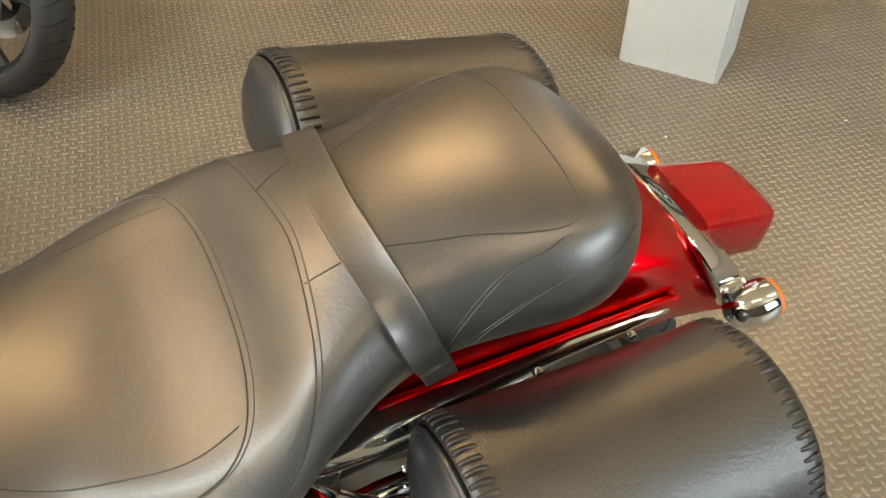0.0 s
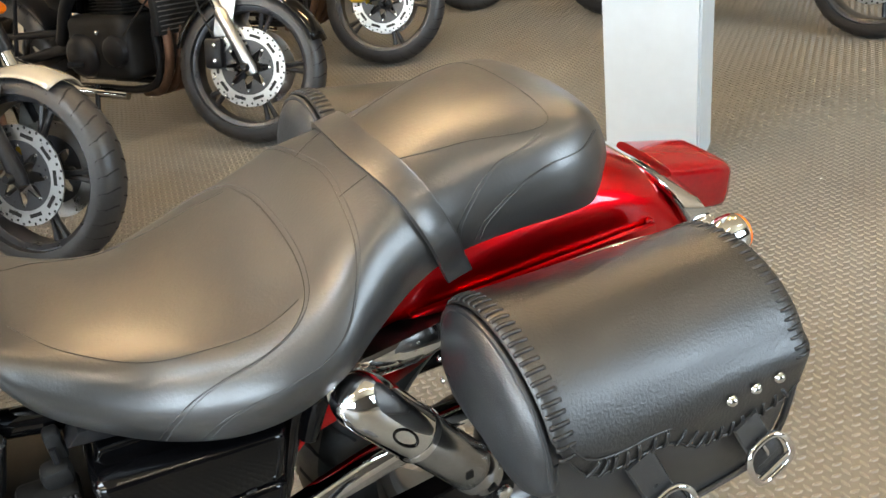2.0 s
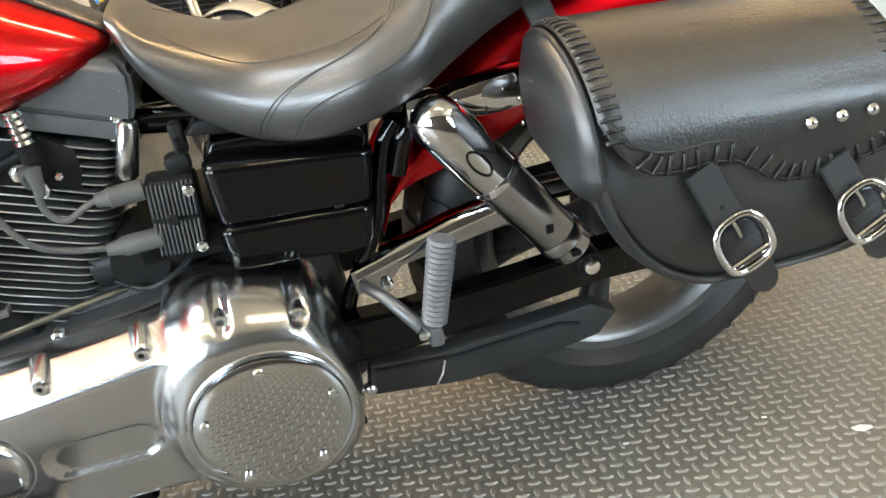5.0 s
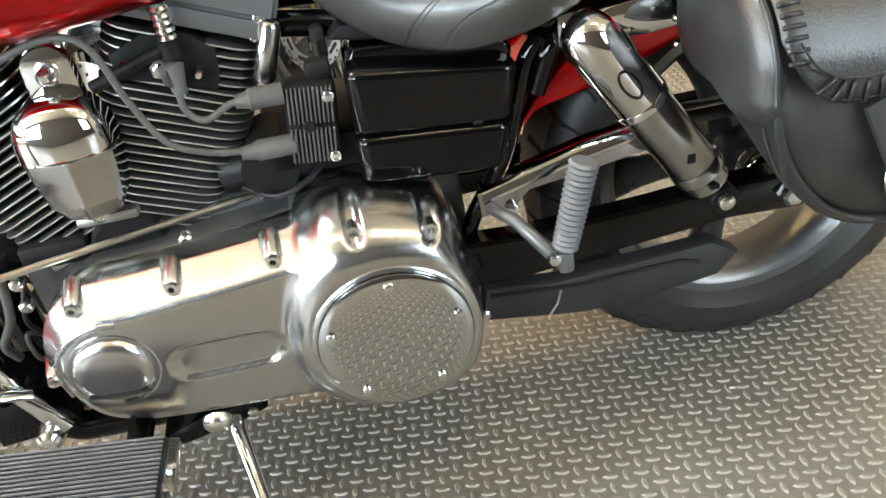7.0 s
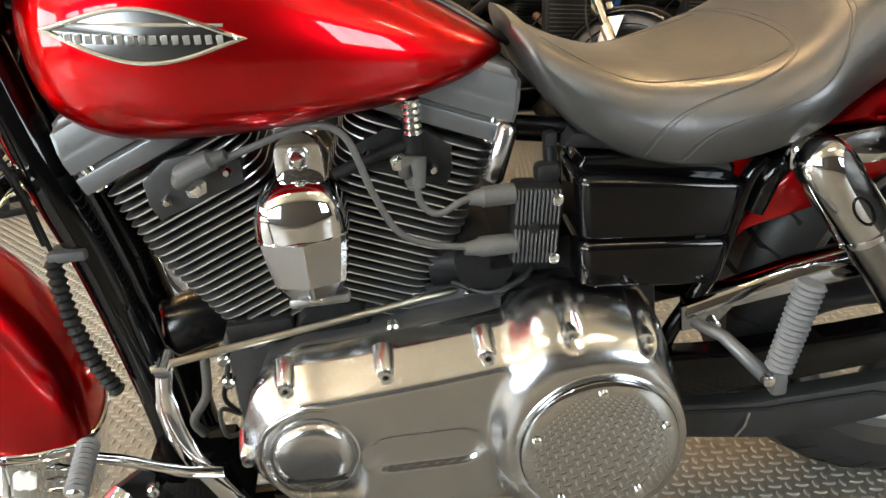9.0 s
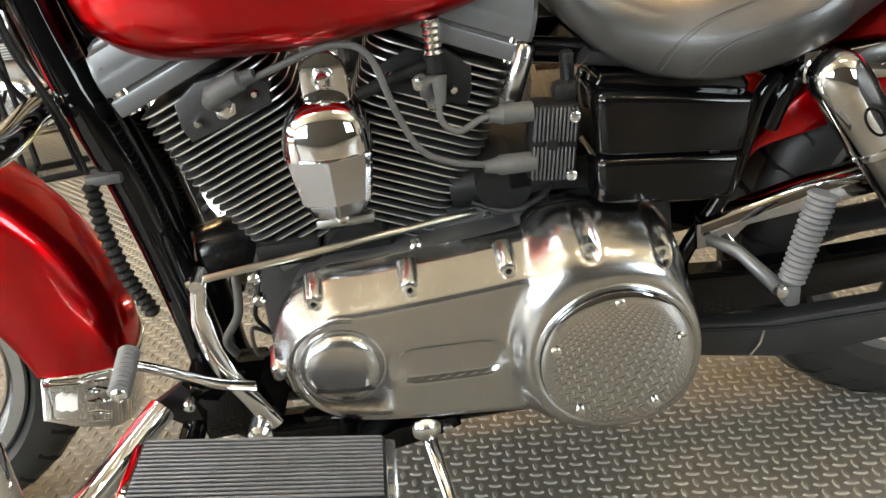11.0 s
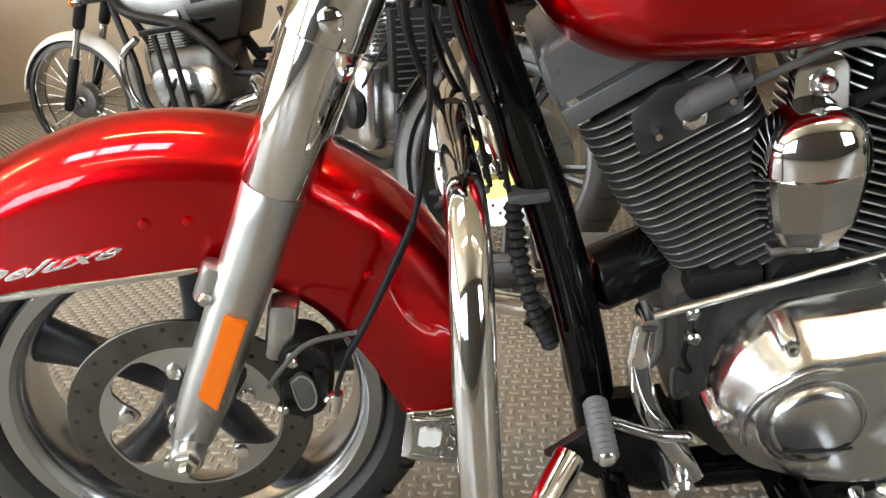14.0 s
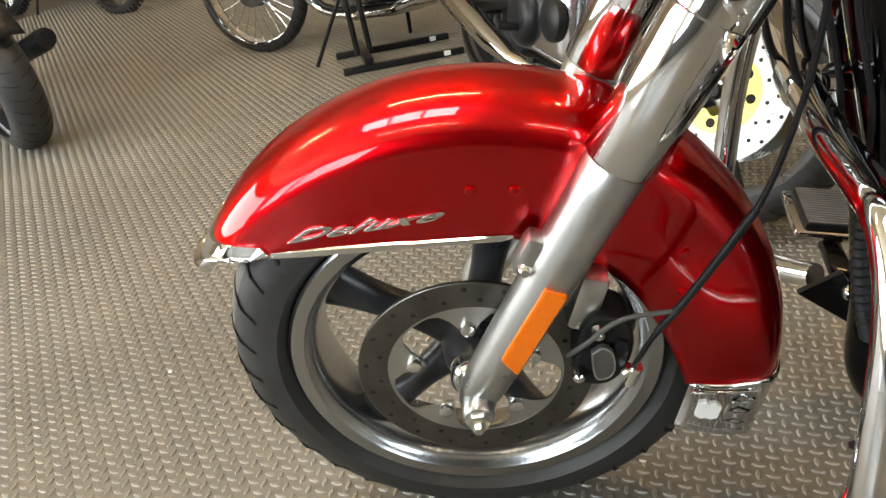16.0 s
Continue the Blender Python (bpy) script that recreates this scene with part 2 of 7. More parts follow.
# ---- the room ----
def plain_box(name, x0, x1, y0, y1, z0, z1, material, label, category, kind="structure"):
    ob = part(name, box((x0 + x1) / 2, (y0 + y1) / 2, (z0 + z1) / 2, x1 - x0, y1 - y0, z1 - z0), material)
    return tagged(ob, label, category, kind=kind)


ROOM = (-7.6, 6.4, -3.9, 6.4, 3.4)
X0, X1, Y0, Y1, ZC = ROOM
FLOOR = bpy.data.materials.new("rubber_floor")


def floor_material(m, worn):
    m.use_nodes = True
    n, l = m.node_tree.nodes, m.node_tree.links
    b = n["Principled BSDF"]
    geo = n.new("ShaderNodeNewGeometry")
    big = n.new("ShaderNodeTexNoise")
    big.inputs["Scale"].default_value, big.inputs["Detail"].default_value = 1.3, 8
    fine = n.new("ShaderNodeTexNoise")
    fine.inputs["Scale"].default_value, fine.inputs["Detail"].default_value = 60, 4
    for t in (big, fine):
        l.new(geo.outputs["Position"], t.inputs["Vector"])
    mx = n.new("ShaderNodeMix")
    mx.data_type = "FLOAT"
    mx.inputs[0].default_value = 0.4
    l.new(big.outputs["Fac"], mx.inputs[2])
    l.new(fine.outputs["Fac"], mx.inputs[3])
    ramp = n.new("ShaderNodeValToRGB")
    ramp.color_ramp.elements[0].position, ramp.color_ramp.elements[0].color = 0.33, (0.150 if worn else 0.115, 0.138 if worn else 0.105, 0.116 if worn else 0.089, 1)
    ramp.color_ramp.elements[1].position, ramp.color_ramp.elements[1].color = 0.68, (0.250 if worn else 0.175, 0.231 if worn else 0.162, 0.196 if worn else 0.138, 1)
    l.new(mx.outputs[0], ramp.inputs[0])
    l.new(ramp.outputs[0], b.inputs["Base Color"])
    mp = n.new("ShaderNodeMapRange")
    mp.inputs[1].default_value, mp.inputs[2].default_value, mp.inputs[3].default_value, mp.inputs[4].default_value = 0.3, 0.7, 0.27, 0.46
    l.new(mx.outputs[0], mp.inputs[0])
    l.new(mp.outputs[0], b.inputs["Roughness"])
    bp = n.new("ShaderNodeBump")
    bp.inputs["Strength"].default_value, bp.inputs["Distance"].default_value = 0.25, 0.001
    l.new(fine.outputs["Fac"], bp.inputs["Height"])
    l.new(bp.outputs[0], b.inputs["Normal"])


floor_material(FLOOR, False)
WORN = bpy.data.materials.new("worn_rubber")
floor_material(WORN, True)
floor = plain_box("floor", X0, X1, Y0, Y1, -0.12, 0.0, FLOOR, "worn grey-brown rubber floor with raised checker bars", "floor")


def ceiling():
    """Flat ceiling with one roof light of three panes."""
    a, b, c, d = -3.35, -1.55, -0.45, 0.35
    bm = bmesh.new()
    for x0, x1, y0, y1 in ((X0, a, Y0, Y1), (b, X1, Y0, Y1), (a, b, Y0, c), (a, b, d, Y1)):
        box((x0 + x1) / 2, (y0 + y1) / 2, ZC + 0.075, x1 - x0, y1 - y0, 0.15, bm=bm)
    tagged(part("ceiling", bm, CEILPAINT), "plain warm pale ceiling with a roof light", "ceiling", kind="structure")
    w = thing("window_5", Matrix.Translation(((a + b) / 2, (c + d) / 2, ZC + 0.10)), "roof light of three panes with white bars", "window", "shop windows", "structure")
    for k in range(4):
        part("window_frame", box(-(b - a) / 2 + 0.03 + (b - a - 0.06) * k / 3, 0, 0, 0.06, d - c, 0.08), WHITEPAINT, w)
    area("daylight_5", Matrix.Translation(((a + b) / 2, (c + d) / 2, ZC + 0.145)), b - a, d - c, 130, (0.74, 0.87, 1.0))


ceiling()
plain_box("wall_north", X0 - 0.2, X1 + 0.2, Y1, Y1 + 0.2, -0.12, ZC + 0.15, WALLPAINT, "plain pale painted wall", "wall")


def west_wall():
    """The end wall: a wide door-high glazed opening with white posts."""
    bm = bmesh.new()
    a, b, lo, hi = -3.0, 2.4, 0.5, 2.7
    for y0, y1, z0, z1 in ((Y0, a, -0.12, ZC), (b, Y1, -0.12, ZC), (a, b, -0.12, lo), (a, b, hi, ZC)):
        box(X0 - 0.1, (y0 + y1) / 2, (z0 + z1) / 2, 0.2, y1 - y0, z1 - z0, bm=bm)
    tagged(part("wall_west", bm, WALLPAINT), "pale painted end wall with a wide glazed opening", "wall", kind="structure")
    w = thing("window_4", Matrix.Translation((X0 - 0.1, 0, 0)), "wide glazed shop front with white posts", "window", "shop windows", "structure")
    fr = bmesh.new()
    for k in range(5):
        box(0, a + 0.03 + (b - a - 0.06) * k / 4, (lo + hi) / 2, 0.08, 0.06, hi - lo, bm=fr)
    part("window_frame", fr, WHITEPAINT, w)
    area("daylight_4", Matrix.Translation((X0 - 0.16, (a + b) / 2, (lo + hi) / 2)) @ Matrix.Rotation(radians(-90), 4, "Y") @ Matrix.Rotation(radians(90), 4, "Z"), b - a, hi - lo, 600, (0.76, 0.88, 1.0))


west_wall()
plain_box("wall_east", X1, X1 + 0.2, Y0, Y1, -0.12, ZC + 0.15, WALLPAINT, "plain pale painted wall", "wall")


def window_wall():
    """The street side: a wall with a sill, a lintel, piers and wide windows."""
    bays = [(-7.3, -5.3), (-5.0, -3.0), (1.9, 4.5)]
    bm = bmesh.new()
    y0, y1, lo, hi = Y0 - 0.25, Y0, 0.95, 2.95
    box((X0 + X1) / 2, (y0 + y1) / 2, (lo - 0.12) / 2, X1 - X0 + 0.4, 0.25, lo + 0.12, bm=bm)
    box((X0 + X1) / 2, (y0 + y1) / 2, (hi + ZC + 0.15) / 2, X1 - X0 + 0.4, 0.25, ZC + 0.15 - hi, bm=bm)
    edges = [X0 - 0.2] + [v for b in bays for v in b] + [X1 + 0.2]
    for a, b in zip(edges[::2], edges[1::2]):
        box((a + b) / 2, (y0 + y1) / 2, (lo + hi) / 2, b - a, 0.25, hi - lo, bm=bm)
    tagged(part("wall_south", bm, DARKWALL), "dark painted wall pierced by wide shop windows", "wall", kind="structure")
    for i, (a, b) in enumerate(bays):
        w = thing("window_%d" % (i + 1), Matrix.Translation(((a + b) / 2, Y0 - 0.12, 0)), "wide shop window with white frame", "window", "shop windows", "structure")
        fr = bmesh.new()
        for cx in (-(b - a) / 2 + 0.03, (b - a) / 2 - 0.03):
            box(cx, 0, (lo + hi) / 2, 0.06, 0.08, hi - lo, bm=fr)
        for k in (1, 2):
            box(-(b - a) / 2 + (b - a) * k / 3, 0, (lo + hi) / 2, 0.05, 0.06, hi - lo, bm=fr)
        for cz in (lo + 0.03, hi - 0.03):
            box(0, 0, cz, b - a - 0.12, 0.07, 0.06, bm=fr)
        part("window_frame", fr, WHITEPAINT, w)
        area("daylight_%d" % (i + 1), Matrix.Translation(((a + b) / 2, Y0 - 0.20, (lo + hi) / 2)) @ Matrix.Rotation(radians(90), 4, "X"),
             b - a, hi - lo, 270, (0.66, 0.83, 1.0))


window_wall()


def ceiling_tube(x, y, along_y=True):
    m = Matrix.Translation((x, y, ZC)) @ Matrix.Rotation(radians(90 if along_y else 0), 4, "Z")
    t = thing("ceiling_light", m, "long fluorescent batten light fixed under the ceiling", "lamp", "ceiling lights")
    part("housing", box(0, 0, -0.03, 1.52, 0.07, 0.06, 0.006), WHITEPAINT, t)
    part("tube", tube([(-0.73, 0, -0.085), (0.73, 0, -0.085)], 0.016, 10), TUBE if y > 0 else PALE_TUBE, t)
    part("cap", box(-0.745, 0, -0.075, 0.02, 0.05, 0.06, 0.004), WHITEPL, t)
    part("cap", box(0.745, 0, -0.075, 0.02, 0.05, 0.06, 0.004), WHITEPL, t)


TUBE = glow("tube_glow", (1.0, 0.70, 0.39), 215)
PALE_TUBE = glow("pale_tube_glow", (1.0, 0.86, 0.68), 100)
for lx in (-4.9, -2.2, 0.5, 3.2):
    for ly in (-1.5, 1.6):
        ceiling_tube(lx, ly, False)


def pillar():
    """White square column."""
    a, b = Vector((1.118, 1.142, 0)), Vector((1.296, 0.900, 0))
    u = (b - a).normalized()
    v = Vector((-u.y, u.x, 0))
    w = (b - a).length
    base = [a, b, b + v * w * 0.8, a + v * w * 0.8]
    bm = bmesh.new()
    lo = [bm.verts.new(p) for p in base]
    hi = [bm.verts.new(p + Vector((0, 0, ZC))) for p in base]
    for i in range(4):
        bm.faces.new((lo[i], lo[(i + 1) % 4], hi[(i + 1) % 4], hi[i]))
    bm.faces.new(hi)
    bmesh.ops.recalc_face_normals(bm, faces=bm.faces[:])
    bmesh.ops.bevel(bm, geom=[e for e in bm.edges if abs(e.verts[0].co.z - e.verts[1].co.z) > 1], offset=0.008, segments=2, affect="EDGES")
    tagged(part("pillar", bm, PILLARPAINT), "square white painted column, scuffed at its foot", "pillar", kind="structure")


pillar()


def tread_bars(x0, x1, y0, y1, pitch=0.021, length=0.0225, width=0.0085, height=0.0028, far=False):
    """Raised bars of the rubber floor, laid in turn this way and that."""
    i, j = np.meshgrid(np.arange(round(x0 / pitch), round(x1 / pitch)), np.arange(round(y0 / pitch), round(y1 / pitch)), indexing="ij")
    i, j = i.ravel(), j.ravel()
    cx, cy = i * pitch, j * pitch
    ang = np.where((i + j) % 2 == 0, radians(-5), radians(95)) + radians(TREAD_TURN)
    ux, uy = np.cos(ang), np.sin(ang)
    c, s = math.cos(radians(TREAD_TURN)), math.sin(radians(TREAD_TURN))
    cx, cy = cx * c - cy * s, cx * s + cy * c
    tmpl = [(-0.5, 0, 0), (-0.22, 0.5, 0), (0.22, 0.5, 0), (0.5, 0, 0), (0.22, -0.5, 0), (-0.22, -0.5, 0),
            (-0.36, 0, 1), (-0.18, 0.26, 1), (0.18, 0.26, 1), (0.36, 0, 1), (0.18, -0.26, 1), (-0.18, -0.26, 1)]
    f = [(k, (k + 1) % 6, 6 + (k + 1) % 6, 6 + k) for k in range(6)]
    top = [6, 7, 8, 9, 10, 11]
    if far:
        tmpl = [(-0.5, 0, 0), (0, 0.42, 0), (0.5, 0, 0), (0, -0.42, 0), (-0.33, 0, 1), (0, 0.2, 1), (0.33, 0, 1), (0, -0.2, 1)]
        f = [(k, (k + 1) % 4, 4 + (k + 1) % 4, 4 + k) for k in range(4)]
        top = [4, 5, 6, 7]
    k1 = len(tmpl)
    V = np.zeros((len(cx), k1, 3))
    for k, (a, b, h) in enumerate(tmpl):
        V[:, k, 0] = cx + a * length * ux - b * width * uy
        V[:, k, 1] = cy + a * length * uy + b * width * ux
        V[:, k, 2] = h * height - 0.0002
    base = (np.arange(len(cx)) * k1)[:, None, None]
    quads = (base + np.array([q[::-1] for q in f])[None]).reshape(-1, 4)
    caps = (np.arange(len(cx)) * k1)[:, None] + np.array(top[::-1])[None]
    me = bpy.data.meshes.new("tread_bars")
    me.from_pydata(V.reshape(-1, 3).tolist(), [], quads.tolist() + caps.tolist())
    me.update()
    me.materials.append(WORN)
    ob = new("tread_bars", me)
    ob.parent = floor
    return tagged(ob, "small raised rubber bars of the floor", kind="stuff")


TREAD_TURN = -8.0
tread_bars(-3.4, 1.4, -3.1, 2.6)
for stretch in ((1.4, 4.6, -1.4, 5.2), (-6.8, -3.4, -1.6, 5.0), (-3.4, 1.4, 2.6, 5.4)):
    tread_bars(*stretch, far=True)

# ---- the red motorcycle ----
LEAN_DEG, STEER = 6.4, 7.0
bike = thing("motorcycle", pose(0, 0.03, 0, LEAN_DEG, 0, 0), "red cruiser motorcycle with leather bags on its side stand", "motorcycle")
FENDER_C = Vector((-1.6, 0, 0.316))
AXLE_F, AXLE_R = Vector((-1.607, 0, 0.327)), Vector((0, 0, 0.328))
RAKE = Vector((0.5, 0, 0.866)).normalized()
PIVOT = Vector((-1.552, 0, 0.316))
TURNED = Matrix.Translation(PIVOT) @ Matrix.Rotation(radians(STEER), 4, RAKE) @ Matrix.Translation(-PIVOT)


def steer(bm):
    bm.transform(TURNED)
    return bm


def fork_x(z):
    return -1.606 + (z - 0.33) * 0.578


def tyre_profile(R, w, tread=0.010):
    """Half section of a tyre of outer radius R and width w, as (radius, height), from bead to bead."""
    rows = []
    for i in range(21):
        a = math.pi * (i / 20)
        h = -math.cos(a) * w / 2
        r = R - w * 0.52 + w * 0.52 * math.sin(a) ** 0.8
        rows.append((r, h))
    inner = R - w * 0.62
    return [(inner, -w * 0.34)] + rows + [(inner, w * 0.34)]


def tyre_grooves(R, w, count, flip=1, half=0.0055):
    """Slanting tread grooves as thin dark fillets set in the crown of a tyre."""
    bm = bmesh.new()
    for i in range(count):
        for side in (-1, 1):
            a0 = 2 * math.pi * (i + 0.5 * (side > 0)) / count
            pts = []
            for k in range(5):
                t = k / 4
                h = side * w * (0.07 + 0.40 * t)
                c = max(-1.0, min(1.0, -h / (w / 2)))
                r = R - w * 0.52 + w * 0.52 * math.sin(math.acos(c)) ** 0.8 + 0.0010
                a = a0 + flip * 0.10 * t * t * (1 if t < 1 else 0.8)
                pts.append(Vector((r * math.cos(a), r * math.sin(a), h)))
            rings = []
            for k, p in enumerate(pts):
                d = (pts[min(k + 1, 4)] - pts[max(k - 1, 0)]).normalized()
                nrm = Vector((p.x, p.y, 0)).normalized()
                s = d.cross(nrm).normalized() * half
                rings.append([p - s, p + nrm * 0.0009, p + s, p - nrm * 0.001])
            loft(rings, True, True, bm)
    return bm


GROOVE = mat("tyre_groove", (0.006, 0.006, 0.006), 0.8, vary=0.2)


# rim alloy again for the rear wheel, its shade put into a darker colour
REARRIM = mat("shaded_rim_alloy", (0.20, 0.202, 0.205), 0.36, 0.9, vary=0.15, vary_scale=8, rough_vary=0.06)


def bike_wheel(name, centre, R, w, rim_r, steered, label):
    fix = steer if steered else (lambda b: b)
    m = axis_y(*centre)
    wheel = part(name, fix(turn([(rim_r - 0.036, -0.030), (rim_r - 0.040, 0), (rim_r - 0.036, 0.030), (rim_r - 0.030, 0.046), (rim_r - 0.024, 0.050),
                                 (rim_r - 0.020, 0.0545), (rim_r - 0.004, 0.056), (rim_r, 0.053), (rim_r, 0.045), (rim_r - 0.012, 0.03),
                                 (rim_r - 0.012, -0.03), (rim_r, -0.045), (rim_r, -0.053), (rim_r - 0.004, -0.056), (rim_r - 0.020, -0.0545),
                                 (rim_r - 0.030, -0.050), (rim_r - 0.036, -0.030)], 72, m)), RIMGREY if steered else REARRIM, bike, label)
    part("tyre", fix(turn(tyre_profile(R, w), 72, m)), TYRE, wheel, "black rubber tyre")
    crown = [(r + 0.0006, h) for r, h in tyre_profile(R, w) if r > R - w * 0.10]
    part("tread", fix(turn(crown, 72, m)), TREADDUST, wheel, "dusty tread face")
    tagged(part("tread_pattern", fix(tyre_groove_set(R, w, m)), GROOVE, wheel, "tread grooves"), kind="stuff")
    part("hub", fix(turn([(0, 0.075), (0.028, 0.075), (0.034, 0.06), (0.040, 0.05), (0.046, 0.02), (0.046, -0.05), (0.03, -0.07), (0, -0.07)], 28, m)), WHEELBLK, wheel)
    part("hub_cap", fix(turn([(0.014, 0.094), (0.026, 0.094), (0.031, 0.088), (0.033, 0.07)], 28, m)), CHROME, wheel, "bright hub ring")
    for i in range(5):
        a = 2 * math.pi * i / 5 + radians(SPOKE_AT)
        rings = []
        for k in range(7):
            t = k / 6
            r = 0.038 + t * (rim_r - 0.036 - 0.038)
            half = 0.030 - 0.012 * math.sin(math.pi * t) + 0.006 * t
            deep = 0.026 - 0.006 * t
            rings.append([m @ (Matrix.Rotation(a, 4, "Z") @ Vector((r, half * math.cos(q), deep * math.sin(q)))) for q in (2 * math.pi * s / 12 for s in range(12))])
        part("spoke", fix(loft(rings)), WHEELBLK, wheel)
    return wheel


def tyre_groove_set(R, w, m):
    g = tyre_grooves(R, w, 34)
    g.transform(m)
    return g


SPOKE_AT = 75
front_wheel = bike_wheel("front_wheel", AXLE_F, 0.323, 0.132, 0.242, True, "five-spoke black wheel with bright rim edge")
SPOKE_AT = 40
rear_wheel = bike_wheel("rear_wheel", AXLE_R, 0.328, 0.160, 0.236, False, "five-spoke black rear wheel with bright rim edge")


def drilled_disc(m, r0, r1, parent, fix, material=DISC, bolts=5, carrier=SATIN, bolt_r=0.079, holes=18):
    """A brake disc: flat ring, bolted carrier with five lobes, drilled holes as dark dimples, bolts."""
    d = part("brake_disc", fix(turn([(r0, -0.0028), (r1 - 0.001, -0.0028), (r1, -0.002), (r1, 0.002), (r1 - 0.001, 0.0028), (r0, 0.0028), (r0, -0.0028)], 72, m)), material, parent, "drilled steel brake disc")
    lob = []
    for i in range(60):
        a = 2 * math.pi * i / 60
        lob.append((a, r0 - 0.003 - 0.046 * (0.5 + 0.5 * math.cos(bolts * (a - 0.3))) ** 3))
    rings = [[m @ Vector((math.cos(a) * rr, math.sin(a) * rr, h)) for rr, h in ((r0 + 0.002, -0.002), (r, -0.002), (r, 0.002), (r0 + 0.002, 0.002))] for a, r in lob]
    part("carrier", fix(loft(rings, True, False, loop=True)), carrier, d if parent is bike else parent)
    hb = bmesh.new()
    for i in range(holes):
        for q, rr in enumerate((r0 + (r1 - r0) * 0.3, r0 + (r1 - r0) * 0.72)):
            a = 2 * math.pi * (i + 0.4 * q) / holes
            turn([(0, 0.0031), (0.0032, 0.0031), (0.0036, 0.0028)], 8, m @ Matrix.Translation((rr * math.cos(a), rr * math.sin(a), 0)), hb)
    tagged(part("drill_holes", fix(hb), GROOVE, parent, "drilled holes"), kind="stuff")
    for i in range(bolts):
        a = 2 * math.pi * i / bolts + 0.3
        part("disc_bolt", fix(bolt(m @ Matrix.Translation((bolt_r * math.cos(a), bolt_r * math.sin(a), 0.003)), 0.010, 0.008)), STEEL, parent)


drilled_disc(axis_y(AXLE_F.x, -0.072, AXLE_F.z), 0.112, 0.150, front_wheel, steer)


# front fork
def front_fork():
    for s in (-1, 1):
        y = s * 0.109
        d = RAKE
        foot = Vector((fork_x(0.325) + 0.011, y, 0.337))

        def along(t, off=0.0):
            return foot + d * t + Vector((-0.866, 0, 0.5)) * off
        leg = part("fork_leg", steer(tube([along(-0.035), along(-0.028), along(0.0), along(0.05), along(0.20), along(0.30), along(0.347), along(0.357)],
                                          [0.012, 0.020, 0.027, 0.030, 0.0315, 0.0325, 0.034, 0.030], 24)), SATIN, bike, "satin alloy lower fork leg")
        part("fork_cover", steer(tube([along(0.350), along(0.354), along(0.50), along(0.512), along(0.515), along(0.66), along(0.80)],
                                      [0.036, 0.039, 0.0395, 0.0395, 0.043, 0.043, 0.043], 28)), CHROME, leg, "chrome fork cover")
        # axle boss and nut
        part("axle_boss", steer(turn([(0, 0.030), (0.017, 0.030), (0.020, 0.026), (0.021, -0.02), (0, -0.02)], 20, axis_y(AXLE_F.x + 0.004, y - 0.012, AXLE_F.z))), SATIN, leg)
        part("axle_nut", steer(turn([(0, 0.022), (0.006, 0.022), (0.0085, 0.016), (0.0085, 0.010), (0.014, 0.010), (0.0155, 0.006), (0.0155, 0)], 6, axis_y(AXLE_F.x + 0.004, y - 0.040, AXLE_F.z))), ZINC, leg)
        if s < 0:
            bm = bmesh.new()
            w = Vector((-0.866, 0, 0.5))
            n0 = Vector((0, -1, 0))
            c0, c1 = foot + d * 0.068 + n0 * 0.0315 + w * -0.004, foot + d * 0.198 + n0 * 0.0325 + w * -0.004
            ring = lambda e: [c0 - w * 0.012 + n0 * e, c0 + w * 0.014 + d * 0.014 + n0 * e, c1 + w * 0.014 + n0 * e, c1 - w * 0.012 + n0 * e]
            loft([ring(-0.004), ring(0.0045)], True, True, bm)
            bmesh.ops.bevel(bm, geom=bm.edges[:], offset=0.0015, segments=2, affect="EDGES")
            part("reflector", steer(bm), AMBER, leg, "amber side reflector")
        # caliper lug
        part("fender_lug", steer(box(0, 0, 0, 0.035, 0.03, 0.05, 0.008, Matrix.Translation(along(0.20, -0.028) if s > 0 else along(0.215, 0.030)) @ Matrix.Rotation(radians(30), 4, "Y"))), SATIN, leg)
        part("lug_bolt", steer(bolt(axis_y(*(along(0.20, 0.034))), 0.009, 0.022)), STEEL, leg)


front_fork()


HOSE = [(-1.421, -0.126, 0.360), (-1.390, -0.130, 0.425), (-1.352, -0.128, 0.478), (-1.292, -0.122, 0.572), (-1.258, -0.115, 0.680), (-1.243, -0.105, 0.770), (-1.235, -0.095, 0.90)]


